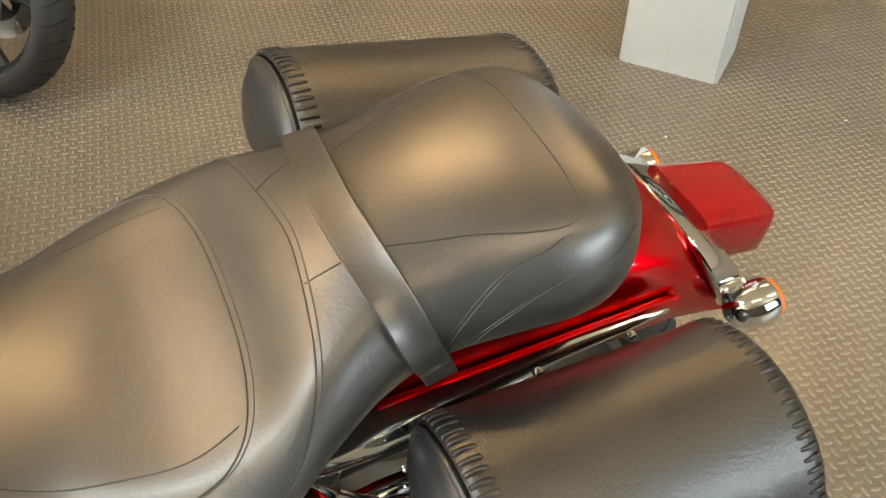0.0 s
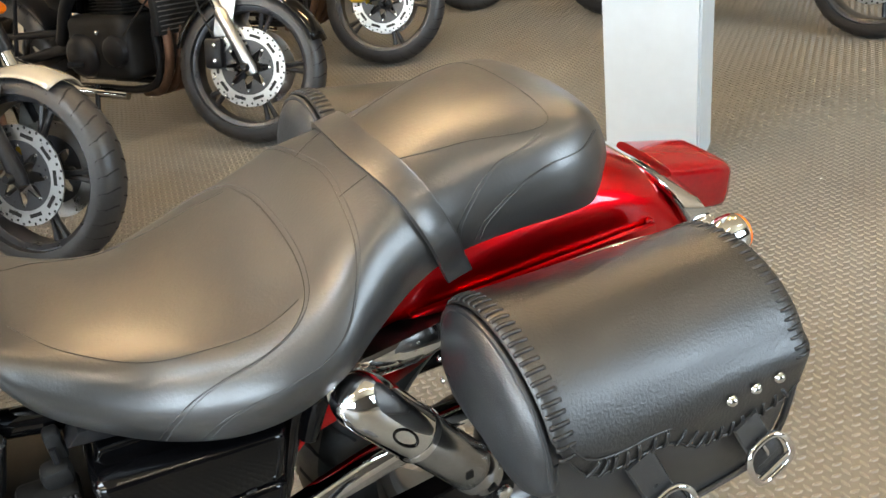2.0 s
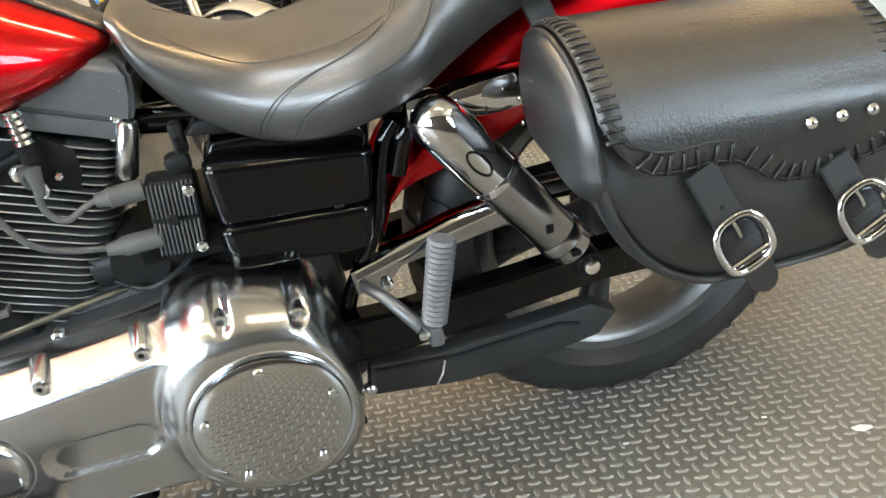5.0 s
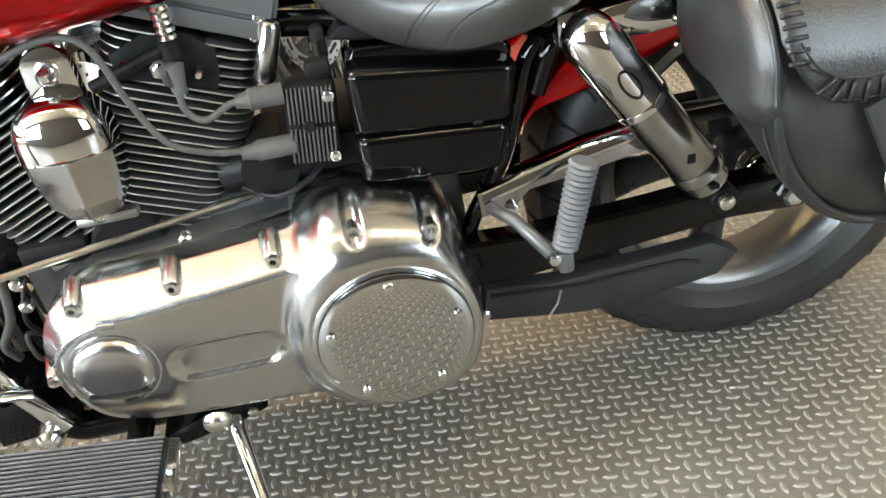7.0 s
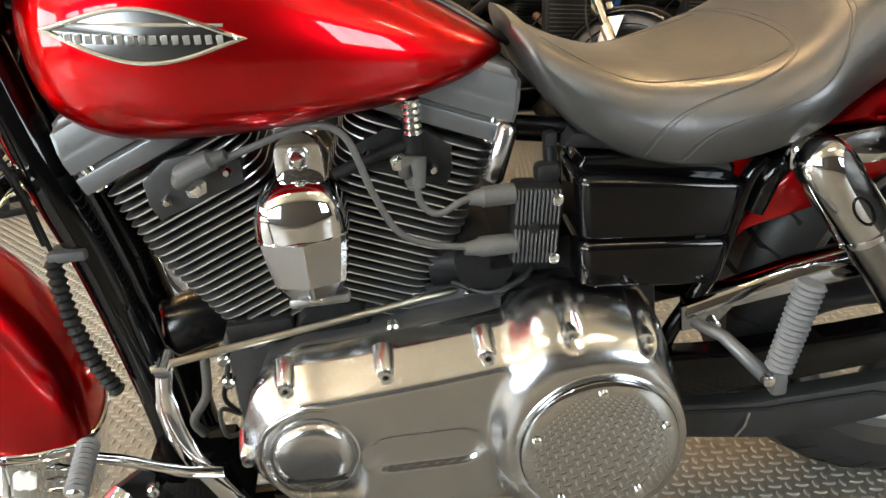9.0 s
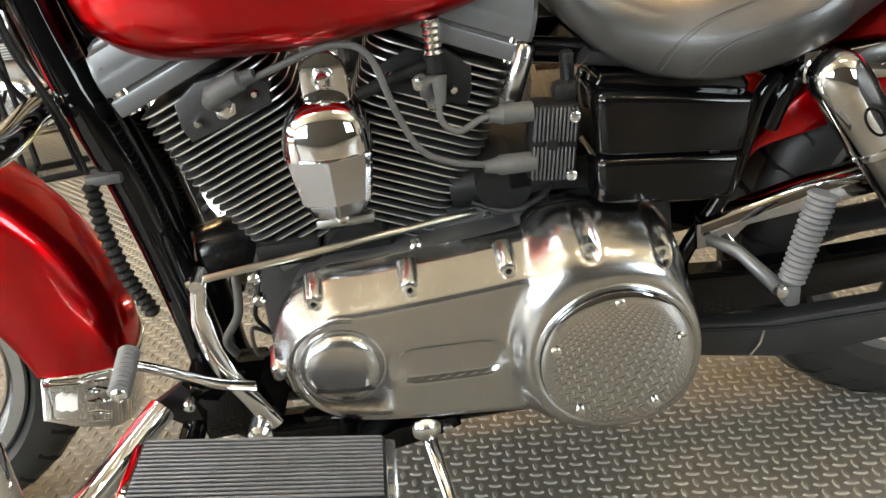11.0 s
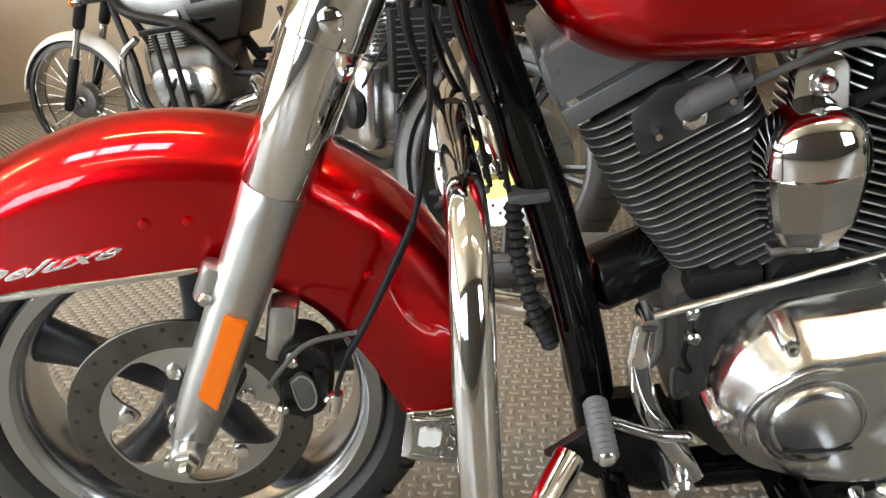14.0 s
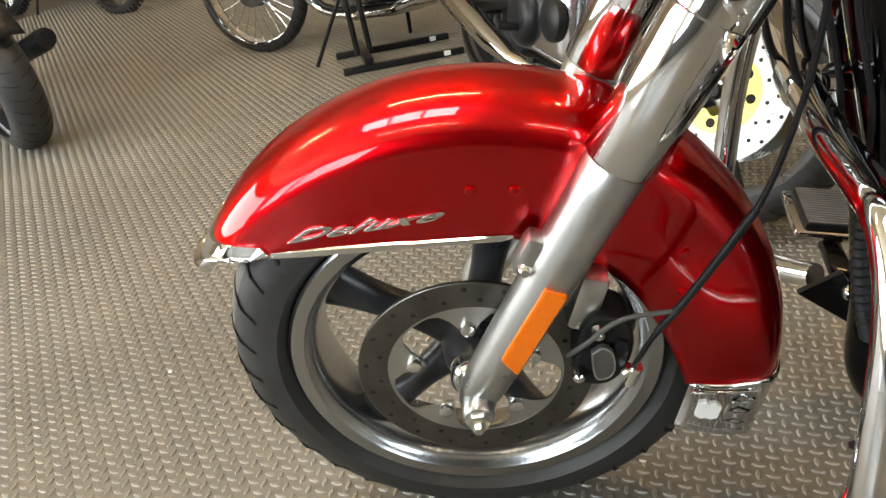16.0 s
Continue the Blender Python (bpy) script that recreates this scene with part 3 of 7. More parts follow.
def front_caliper():
    base = Vector((-1.448, -0.095, 0.385))
    m = Matrix.Translation(base) @ Matrix.Rotation(radians(18), 4, "Y")
    outline = [(-0.036, 0.030), (-0.026, 0.052), (-0.004, 0.056), (0.016, 0.046), (0.030, 0.020), (0.032, -0.014), (0.022, -0.044), (0.000, -0.054), (-0.022, -0.048), (-0.030, -0.020)]
    body = slab(outline, 0.028, -0.024, 0.006, 3, 3)
    body.transform(m)
    cal = part("brake_caliper", steer(body), DULL, bike, "black brake caliper")
    bridge = slab([(0.006, 0.030), (0.022, 0.024), (0.026, -0.016), (0.016, -0.036), (0.004, -0.030)], -0.022, -0.031, 0.003, 2, 3)
    bridge.transform(m)
    part("bridge", steer(bridge), BLACK, cal)
    lobe = [(-0.020, 0.010), (-0.010, 0.022), (0.004, 0.016), (0.014, -0.008), (0.012, -0.026), (-0.002, -0.032), (-0.012, -0.014)]
    bm = slab(lobe, -0.030, -0.036, 0.002, 2, 4)
    bm.transform(m)
    part("cover_plate", steer(bm), DRUM, cal, "grey caliper cover")
    ring = smooth_path([m @ Vector((x * 0.9, -0.0365, z * 0.9)) for x, z in lobe + lobe[:1]], 5)
    part("cover_rim", steer(tube(ring, 0.0011, 8)), SATIN, cal, "bright rim of the caliper cover")
    for x, z in ((-0.020, 0.040), (-0.024, -0.030), (0.028, -0.01)):
        part("caliper_bolt", steer(bolt(m @ axis_y(x, -0.030, z), 0.0075, 0.012, x > 0)), STEEL, cal)
    part("mount_arm", steer(box(-0.035, 0.004, 0.06, 0.035, 0.04, 0.08, 0.01, m)), SATIN, cal)
    part("brake_hose", steer(pipe(HOSE, 0.0034, 8, 10)), BLACK, cal, "black rubber brake hose")
    part("hose_sleeve", steer(pipe(HOSE[1:4], 0.0046, 6, 10)), BLACK, cal)
    part("hose_end", steer(tube([(-1.422, -0.130, 0.345), (-1.413, -0.133, 0.375)], 0.007, 10)), STEEL, cal)
    part("sensor_wire", steer(pipe([(-1.49, -0.125, 0.395), (-1.47, -0.14, 0.425), (-1.43, -0.138, 0.455), (-1.372, -0.128, 0.452)], 0.003, 8, 8)), BOOT, cal)


front_caliper()


# front fender
def ff_point(theta, u, side):
    """theta: degrees round the axle from straight back, u: 0 at the crown, 1 at the lower edge."""
    if theta > 105:
        theta = 105 + (theta - 105) * (149 - 11.5 * min(1.0, u / 0.55) ** 2 - 105) / 38
    th = radians(theta)
    if theta > 75:
        r_in = min(0.366, (0.222 + 0.012 * (theta - 75) / 68) / max(math.sin(th), 0.3))
    else:
        r_in = 0.232 + 0.028 * max(0, (25 - theta) / 34) ** 2
        r_in += 0.0 if theta > 62 else 0.0
    if 56 < theta < 75:
        r_in = min(r_in, 0.232 + (0.234 - 0.232) * (theta - 56) / 19)
    R, W = 0.383, 0.082
    if theta > 120:
        W *= 1 - 0.10 * ((theta - 120) / 24) ** 2
        R -= 0.004 * ((theta - 120) / 24) ** 2
    if u < 0.55:
        a = (u / 0.55) * math.pi / 2
        y = W * math.sin(a) ** 0.85
        r = R - 0.052 * (1 - math.cos(a) ** 0.75)
    else:
        t = (u - 0.55) / 0.45
        y = W + 0.004 * math.sin(math.pi * t)
        r = R - 0.052 - (R - 0.052 - r_in) * t
    r = max(r, r_in)
    return Vector((FENDER_C.x + r * math.cos(th), side * y, FENDER_C.z + r * math.sin(th)))


def front_fender():
    thetas = [-8 + (143 + 8) * i / 72 for i in range(73)]
    us = [i / 20 for i in range(21)]
    rings = []
    for th in thetas:
        outer = [ff_point(th, u, -1) for u in us[::-1]] + [ff_point(th, u, 1) for u in us[1:]]
        c = Vector((FENDER_C.x, 0, FENDER_C.z))
        inner = []
        for p in outer[::-1]:
            q = p.copy()
            q.y *= 0.965
            d = (Vector((p.x, 0, p.z)) - c).normalized()
            inner.append(q - d * 0.003)
        rings.append(outer + inner)
    fender = part("front_fender", steer(loft(rings, True, True)), RED, bike, "deeply valanced glossy red front fender", 50)
    # chrome trim along the lower edge of the nose and round it
    for s in (-1, 1):
        pts = [ff_point(th, 1.0, s) + Vector((0, s * 0.002, 0.004)) for th in [74 + (141.5 - 74) * i / 20 for i in range(21)]]
        rad = [0.002] + [0.0042] * 8 + [0.0055] * 12
        part("trim_strip", steer(tube(pts, rad, 8, flat=((0, 1, 0), 0.6))), CHROME, fender, "thin chrome trim strip")
    nose = [ff_point(143, 0.98 - 0.98 * i / 16, -1) for i in range(17)] + [ff_point(143, 0.98 * i / 16, 1) for i in range(1, 17)]
    rings = []
    for i, p in enumerate(nose):
        t = (nose[min(i + 1, 32)] - nose[max(i - 1, 0)]).normalized()
        q = abs(i - 16) / 16
        out = Vector((-0.90, 0, 0.60 - 0.75 * q ** 2)).normalized()
        side = t.cross(out).normalized()
        w = 0.0090 - 0.0030 * q
        rings.append([p - out * 0.006 + out * w * (1 + math.cos(q)) + side * 0.0045 * math.sin(q) for q in (2 * math.pi * k / 10 for k in range(10))])
    part("nose_trim", steer(loft(rings)), CHROME, fender, "chrome nose trim")
    lip = []
    for th, lift in ((135.4, 0.0002), (135.9, 0.0036), (140.0, 0.0048), (143.0, 0.0040)):
        row = []
        for i in range(33):
            p = ff_point(th, abs(1 - i / 16) * 0.99, -1 if i < 16 else 1)
            out = Vector((p.x - FENDER_C.x, 0, p.z - FENDER_C.z)).normalized() * (0.2 + 0.8 * (1 - abs(1 - i / 16))) + Vector((0, p.y / 0.082, 0))
            row.append(p + out * lift)
        lip.append(row)
    band = part("nose_band", steer(loft(lip, False, False)), CHROME, fender, "chrome band round the fender's nose")
    band.modifiers.new("thick", "SOLIDIFY").thickness = 0.003
    # tail tip plate
    rr = []
    for th, grow in ((-6.5, 0.003), (-7.5, 0.006), (-8.5, 0.004), (-22.0, 0.006), (-23.0, 0.008), (-24.0, 0.004)):
        row = []
        for i in range(29):
            u = abs(1 - i / 14)
            p = ff_point(-8, u, -1 if i < 14 else 1)
            d = Vector((p.x - FENDER_C.x, 0, p.z - FENDER_C.z))
            ang = math.atan2(d.z, d.x) + radians(th + 8)
            L = d.length + grow * (0.2 + 0.8 * (u < 0.5))
            row.append(Vector((FENDER_C.x + L * math.cos(ang), p.y + math.copysign(grow * (0.8 if u > 0.5 else u), p.y), FENDER_C.z + L * math.sin(ang))))
        rr.append(row)
    tip = part("tip_plate", steer(loft(rr, False, False)), CHROME, fender, "chrome fender tip plate")
    solid = tip.modifiers.new("thick", "SOLIDIFY")
    solid.thickness = 0.003

    def on_tip(deg, r, lift):
        a = radians(deg)
        return Vector((FENDER_C.x + r * math.cos(a), -0.0885 - lift, FENDER_C.z + r * math.sin(a)))
    shield = [(-13.4, 0.277), (-12.6, 0.285), (-13.2, 0.291), (-12.8, 0.298), (-13.6, 0.306), (-17.4, 0.306), (-18.2, 0.298), (-17.8, 0.291), (-18.4, 0.285), (-17.6, 0.277)]
    sb = loft([[on_tip(d, r, l) for d, r in shield] for l in (-0.002, 0.0045)])
    part("shield_plate", steer(sb), BONE, fender, "plain pale shield shape")
    for d in (-12.0, -15.5, -19.0):
        part("tip_slat", steer(tube([on_tip(d, 0.318, 0.0), on_tip(d, 0.335, 0.0015), on_tip(d - 0.3, 0.350, -0.006)], 0.0018, 8)), CHROME, fender)
    for d0, d1, r0, r1 in ((-9.2, -9.2, 0.262, 0.350), (-9.2, -21.5, 0.266, 0.272), (-21.8, -21.8, 0.274, 0.352)):
        part("tip_border", steer(tube([on_tip(d0, r0, 0.0005), on_tip((d0 + d1) / 2, (r0 + r1) / 2, 0.0005), on_tip(d1, r1, 0.0 if r1 < 0.3 else -0.006)], 0.0022, 8)), CHROME, fender)
    return fender


fender_f = front_fender()


def fender_details(fender):
    for th, u in ((85, 0.70), (76, 0.70), (36, 0.66), (27, 0.80)):
        p = ff_point(th, u, -1)
        part("fender_bolt", steer(bolt(axis_y(p.x, p.y - 0.001, p.z), 0.006, 0.0035)), RED, fender)
    # script badge
    d = bpy.data.curves.new("badge", "FONT")
    d.body = "Deluxe"
    d.size, d.extrude, d.bevel_depth, d.shear, d.space_character, d.offset = 0.056, 0.0012, 0.0006, 0.75, 1.08, 0.0009
    tmp = bpy.data.objects.new("tmp_badge", d)
    me = bpy.data.meshes.new_from_object(tmp)
    bpy.data.objects.remove(tmp)
    bm = bmesh.new()
    bm.from_mesh(me)
    bm.transform(TURNED @ Matrix.Translation((-1.787, -0.0868, 0.570)) @ Matrix.Rotation(radians(90), 4, "X") @ Matrix.Rotation(radians(3), 4, "Z") @ Matrix.Diagonal((0.97, 0.36, 1, 1)))
    part("script_badge", bm, CHROME, fender, "chrome script badge reading Deluxe")


fender_details(fender_f)


# rear fender, its chrome band and the lamps
RF = [  # x, crest height, half width, side edge height
    (-0.360, 0.455, 0.096, 0.435), (-0.345, 0.490, 0.097, 0.474), (-0.325, 0.525, 0.097, 0.494), (-0.27, 0.590, 0.098, 0.508), (-0.21, 0.655, 0.102, 0.525), (-0.12, 0.700, 0.104, 0.56), (0.0, 0.722, 0.105, 0.575), (0.10, 0.715, 0.105, 0.575), (0.18, 0.692, 0.105, 0.565),
    (0.25, 0.650, 0.104, 0.545), (0.31, 0.598, 0.102, 0.520), (0.352, 0.540, 0.100, 0.490), (0.380, 0.475, 0.098, 0.450)]


def rear_section(x, z, w, ze, n=14):
    out = []
    for i in range(2 * n + 1):
        a = math.pi * (i / n - 1) / 2
        y = w * math.copysign(abs(math.sin(a)) ** 0.8, a)
        drop = (1 - math.cos(a) ** 0.6) * min(0.09, z - ze)
        out.append(Vector((x, y, z - drop)))
    return [Vector((x, -w, ze))] + out + [Vector((x, w, ze))]


def strut_cover(s):
    """Rounded chrome cover over the fender strut, tapering to its ends."""
    rings = []
    for x, zt, zb, y in ((-0.292, 0.606, 0.596, 0.130), (-0.276, 0.617, 0.590, 0.140), (-0.24, 0.624, 0.583, 0.146), (-0.19, 0.628, 0.580, 0.146), (-0.12, 0.628, 0.582, 0.138), (0.0, 0.624, 0.586, 0.126), (0.12, 0.618, 0.590, 0.122), (0.178, 0.610, 0.596, 0.118)):
        zc, h = (zt + zb) / 2, (zt - zb) / 2
        rings.append([Vector((x, s * yy, zc + h * q)) for yy, q in ((0.110, 1.0), (y - 0.010, 1.02), (y - 0.003, 0.94), (y, 0.72), (y + 0.001, 0.1), (y - 0.002, -0.6), (y - 0.007, -0.95), (0.110, -1.0))])
    return loft(rings)


def rear_fender():
    xs = [RF[0][0] + (RF[-1][0] - RF[0][0]) * i / 40 for i in range(41)]
    rings = []
    for x in xs:
        z, w, ze = spline_table(RF, x)
        o = rear_section(x, z, w, ze)
        rings.append(o + [Vector((p.x, p.y * 0.97, p.z - 0.003)) for p in o[::-1]])
    f = part("rear_fender", loft(rings), RED, bike, "glossy red rear fender", 50)
    band = []
    for x in (0.222, 0.228, 0.262, 0.268):
        z, w, ze = spline_table(RF, x)
        lift = 0.006 if 0.225 < x < 0.265 else 0.001
        lean = [Vector((p.x + 0.55 * (0.65 - p.z), p.y * 1.03, p.z + lift * 0.6)) for p in rear_section(x, z + lift, w + lift, ze)]
        band.append(lean)
    b = part("chrome_band", loft(band, False, False), CHROME, f, "chrome signal bracket over the fender")
    b.modifiers.new("thick", "SOLIDIFY").thickness = 0.003
    for s in (-1, 1):
        st = part("strut", box(-0.01, s * 0.112, 0.606, 0.37, 0.010, 0.042, 0.004, Matrix.Rotation(radians(1.5), 4, "Y")), RED, f, "red fender strut")
        part("strut_rail", strut_cover(s), CHROME, f, "chrome fender strut cover with a bright edge")
        for x in (-0.15, 0.0, 0.12):
            part("rail_bolt", bolt(axis_y(x, s * 0.128, 0.604) if s < 0 else axis_y(x, 0.122, 0.604), 0.006, 0.006), STEEL, f)
        part("fender_screw", bolt(axis_y(0.185, -0.107, 0.622) if s < 0 else axis_y(0.185, 0.1, 0.622), 0.006, 0.006), RED, f)
        # signal lamp
        c = Vector((0.312, s * 0.128, 0.560))
        lamp = part("signal_lamp", turn([(0, -0.038), (0.010, -0.037), (0.020, -0.030), (0.028, -0.014), (0.030, 0.0), (0.030, 0.016), (0.029, 0.020), (0, 0.020)], 24,
                                        Matrix.Translation(c) @ Matrix.Rotation(radians(90), 4, "Y")), CHROME, f, "chrome bullet turn signal")
        part("lens", turn([(0.0275, 0.018), (0.0265, 0.026), (0.020, 0.032), (0.010, 0.035), (0, 0.0355)], 24, Matrix.Translation(c) @ Matrix.Rotation(radians(90), 4, "Y")), AMBER, f, "amber lens")
        part("stalk", tube([c + Vector((-0.004, -s * 0.03, 0.012)), c + Vector((-0.004, -s * 0.012, 0.004))], 0.012, 10), CHROME, f)
    # tail lamp
    rings = []
    for t in range(9):
        q = t / 8
        x = 0.265 + 0.130 * q
        w = 0.062 - 0.004 * q - (0.008 if t == 8 else 0)
        top, bot = 0.656 - 0.034 * q - (0.006 if t == 8 else 0), 0.575 - 0.034 * q + (0.006 if t == 8 else 0)
        mid, h = (top + bot) / 2, (top - bot) / 2
        rings.append([Vector((x, w * math.copysign(abs(math.cos(a)) ** 0.36, math.cos(a)), mid + h * math.copysign(abs(math.sin(a)) ** 0.36, math.sin(a)))) for a in (2 * math.pi * k / 24 for k in range(24))])
    part("tail_lamp", loft(rings), REDLENS, f, "red tail lamp")


rear_fender()

# ---- seat ----
SEATROWS = [  # x, height on the middle line, height at the shoulder, half width, lower edge
    (-0.605, 0.785, 0.782, 0.085, 0.765), (-0.590, 0.778, 0.772, 0.112, 0.728), (-0.565, 0.755, 0.750, 0.124, 0.686), (-0.520, 0.733, 0.722, 0.135, 0.645),
    (-0.470, 0.717, 0.702, 0.156, 0.622), (-0.410, 0.707, 0.702, 0.185, 0.617), (-0.350, 0.711, 0.711, 0.205, 0.630), (-0.290, 0.733, 0.731, 0.200, 0.648),
    (-0.240, 0.768, 0.762, 0.173, 0.665), (-0.180, 0.801, 0.782, 0.146, 0.685), (-0.120, 0.819, 0.796, 0.136, 0.701), (-0.050, 0.832, 0.809, 0.146, 0.711),
    (0.020, 0.833, 0.815, 0.152, 0.711), (0.075, 0.823, 0.810, 0.134, 0.701), (0.120, 0.792, 0.775, 0.090, 0.700), (0.150, 0.744, 0.734, 0.054, 0.702), (0.168, 0.706, 0.704, 0.020, 0.705)]


def seat_point(x, u):
    """u from -1 (left lower edge) over 0 (middle) to 1."""
    zc, zs, w, zb = spline_table(SEATROWS, x)
    s, v = (-1 if u < 0 else 1), abs(u)
    P = ((-0.45 * w, zc + 0.22 * (zs - zc)), (0, zc), (0.45 * w, zc + 0.22 * (zs - zc)), (0.80 * w, zs), (0.965 * w, zs - 0.30 * (zs - zb)), (w, zs - 0.62 * (zs - zb)),
         (0.93 * w, zb), (0.80 * w, zb - 0.3 * (zs - zb)))
    i = min(int(v * 5), 4)
    t = v * 5 - i
    y, z = [0.5 * (2 * b + (c - a) * t + (2 * a - 5 * b + 4 * c - d) * t * t + (3 * b - a - 3 * c + d) * t ** 3) for a, b, c, d in zip(P[i], P[i + 1], P[i + 2], P[i + 3])]
    return Vector((x, s * y, z))


def seat_normal(x, u):
    e = 0.004
    a = seat_point(x + e, u) - seat_point(x - e, u)
    b = seat_point(x, u + e) - seat_point(x, u - e)
    n = a.cross(b)
    return -n.normalized() if n.z < 0 and abs(u) < 0.5 else n.normalized()


def on_seat(rows, lift, n=10):
    """Points on the seat's skin through rows of (x, u)."""
    flat = smooth_path([(x, u, 0) for x, u in rows], n)
    out = []
    for p in flat:
        q = seat_point(p.x, p.y)
        nn = seat_normal(p.x, p.y)
        if nn.dot(Vector((0, q.y, 0.05))) < 0:
            nn = -nn
        out.append(q + nn * lift)
    return out


def seat():
    xs = [SEATROWS[0][0] + (SEATROWS[-1][0] - SEATROWS[0][0]) * (i / 140) for i in range(141)]
    us = [-1 + 2 * i / 80 for i in range(81)]
    rings = []
    for x in xs:
        top = [seat_point(x, u) for u in us]
        zb = min(p.z for p in top)
        base = [Vector((x, top[-1].y * 0.9, zb - 0.004)), Vector((x, 0, zb - 0.004)), Vector((x, top[0].y * 0.9, zb - 0.004))]
        rings.append(top + base)
    s = part("seat", loft(rings), SEAT, bike, "black two-up vinyl seat with stitched panels", 60)
    both = lambda half: half + [(x, -u) for x, u in half[-2::-1]]
    seams = [  # rider's panel, its hem on the flanks, the band behind it, the pillion panel and its side darts
        (both([(-0.478, -0.97), (-0.464, -0.78), (-0.440, -0.60), (-0.405, -0.50), (-0.355, -0.44), (-0.325, -0.40), (-0.302, -0.32), (-0.288, -0.18), (-0.284, 0.0)]), 1),
        ([(-0.568, -0.20), (-0.530, -0.32), (-0.470, -0.355), (-0.405, -0.34), (-0.350, -0.33), (-0.308, -0.31)], 0),
        ([(-0.568, 0.20), (-0.530, 0.32), (-0.470, 0.355), (-0.405, 0.34), (-0.350, 0.33), (-0.308, 0.31)], 0),
        (both([(-0.440, -0.96), (-0.419, -0.78), (-0.388, -0.68), (-0.345, -0.65), (-0.305, -0.65), (-0.273, -0.59), (-0.250, -0.48), (-0.234, -0.33), (-0.222, -0.14), (-0.217, 0.0)]), 1),
        ([(-0.220, -0.15), (-0.200, -0.165), (-0.178, -0.18)], 0), ([(-0.226, 0.19), (-0.205, 0.225), (-0.18, 0.26)], 0),
        (both([(-0.150, -0.21), (-0.113, -0.265), (-0.069, -0.305), (-0.030, -0.35), (0.004, -0.365), (0.022, -0.33), (0.027, -0.22), (0.028, -0.08), (0.028, 0.0)]), 0),
        ([(-0.122, -0.94), (-0.118, -0.76), (-0.093, -0.58), (-0.062, -0.47), (-0.028, -0.44), (-0.004, -0.40)], 1),
        ([(-0.096, -0.95), (-0.086, -0.82), (-0.049, -0.66), (-0.005, -0.58), (0.041, -0.57), (0.075, -0.50)], 1),
        ([(-0.122, 0.94), (-0.118, 0.76), (-0.093, 0.58), (-0.062, 0.47), (-0.028, 0.44), (-0.004, 0.40)], 1),
    ]
    for sm, sewn in seams:
        part("seam", tube(on_seat(sm, -0.0001), 0.0009, 6), PIPING, s)
        if sewn:
            part("stitching", tube(on_seat([(x + 0.006, u) for x, u in sm], 0.0003), 0.0007, 5), THREAD, s)
    # passenger strap
    rings = []
    n = 60
    for i in range(n + 1):
        u = -1.10 + 2.20 * i / n
        xm = -0.172 + 0.045 * abs(u) ** 1.5 * (1 if u < 0 else 0.6)
        row = []
        for dx, lift in ((-0.0165, 0.001), (-0.0172, 0.006), (-0.0162, 0.0090), (-0.0145, 0.0082), (0.0, 0.0088), (0.0145, 0.0082), (0.0162, 0.0090), (0.0172, 0.006), (0.0165, 0.001)):
            uu = max(-1, min(1, u))
            p = seat_point(xm + dx, uu)
            p.z -= (abs(u) - 1) * 0.22 if abs(u) > 1 else 0
            nrm = seat_normal(xm + dx, max(-0.97, min(0.97, u)))
            if nrm.dot(Vector((0, p.y, 0.05))) < 0:
                nrm = -nrm
            row.append(p + nrm * lift)
        rings.append(row)
    part("strap", loft(rings, True, True), SEAT, s, "black leather passenger strap", 30)


seat()

# ---- fuel tank ----
TANKROWS = [  # x, top, bottom, half width
    (-1.135, 0.845, 0.805, 0.06), (-1.125, 0.885, 0.765, 0.105), (-1.10, 0.918, 0.728, 0.145), (-1.05, 0.938, 0.702, 0.178), (-0.98, 0.942, 0.694, 0.192), (-0.90, 0.928, 0.692, 0.192),
    (-0.82, 0.893, 0.697, 0.178), (-0.74, 0.845, 0.704, 0.152), (-0.68, 0.803, 0.716, 0.122), (-0.64, 0.776, 0.729, 0.092), (-0.615, 0.757, 0.741, 0.060)]


def tank_point(x, a):
    top, bot, w = spline_table(TANKROWS, x)
    mid = bot + (top - bot) * 0.40
    c, s = math.cos(a), math.sin(a)
    y = w * math.copysign(abs(c) ** 0.72, c)
    z = mid + ((top - mid) if s > 0 else (mid - bot)) * math.copysign(abs(s) ** (0.85 if s > 0 else 0.62), s)
    return Vector((x, y, z))


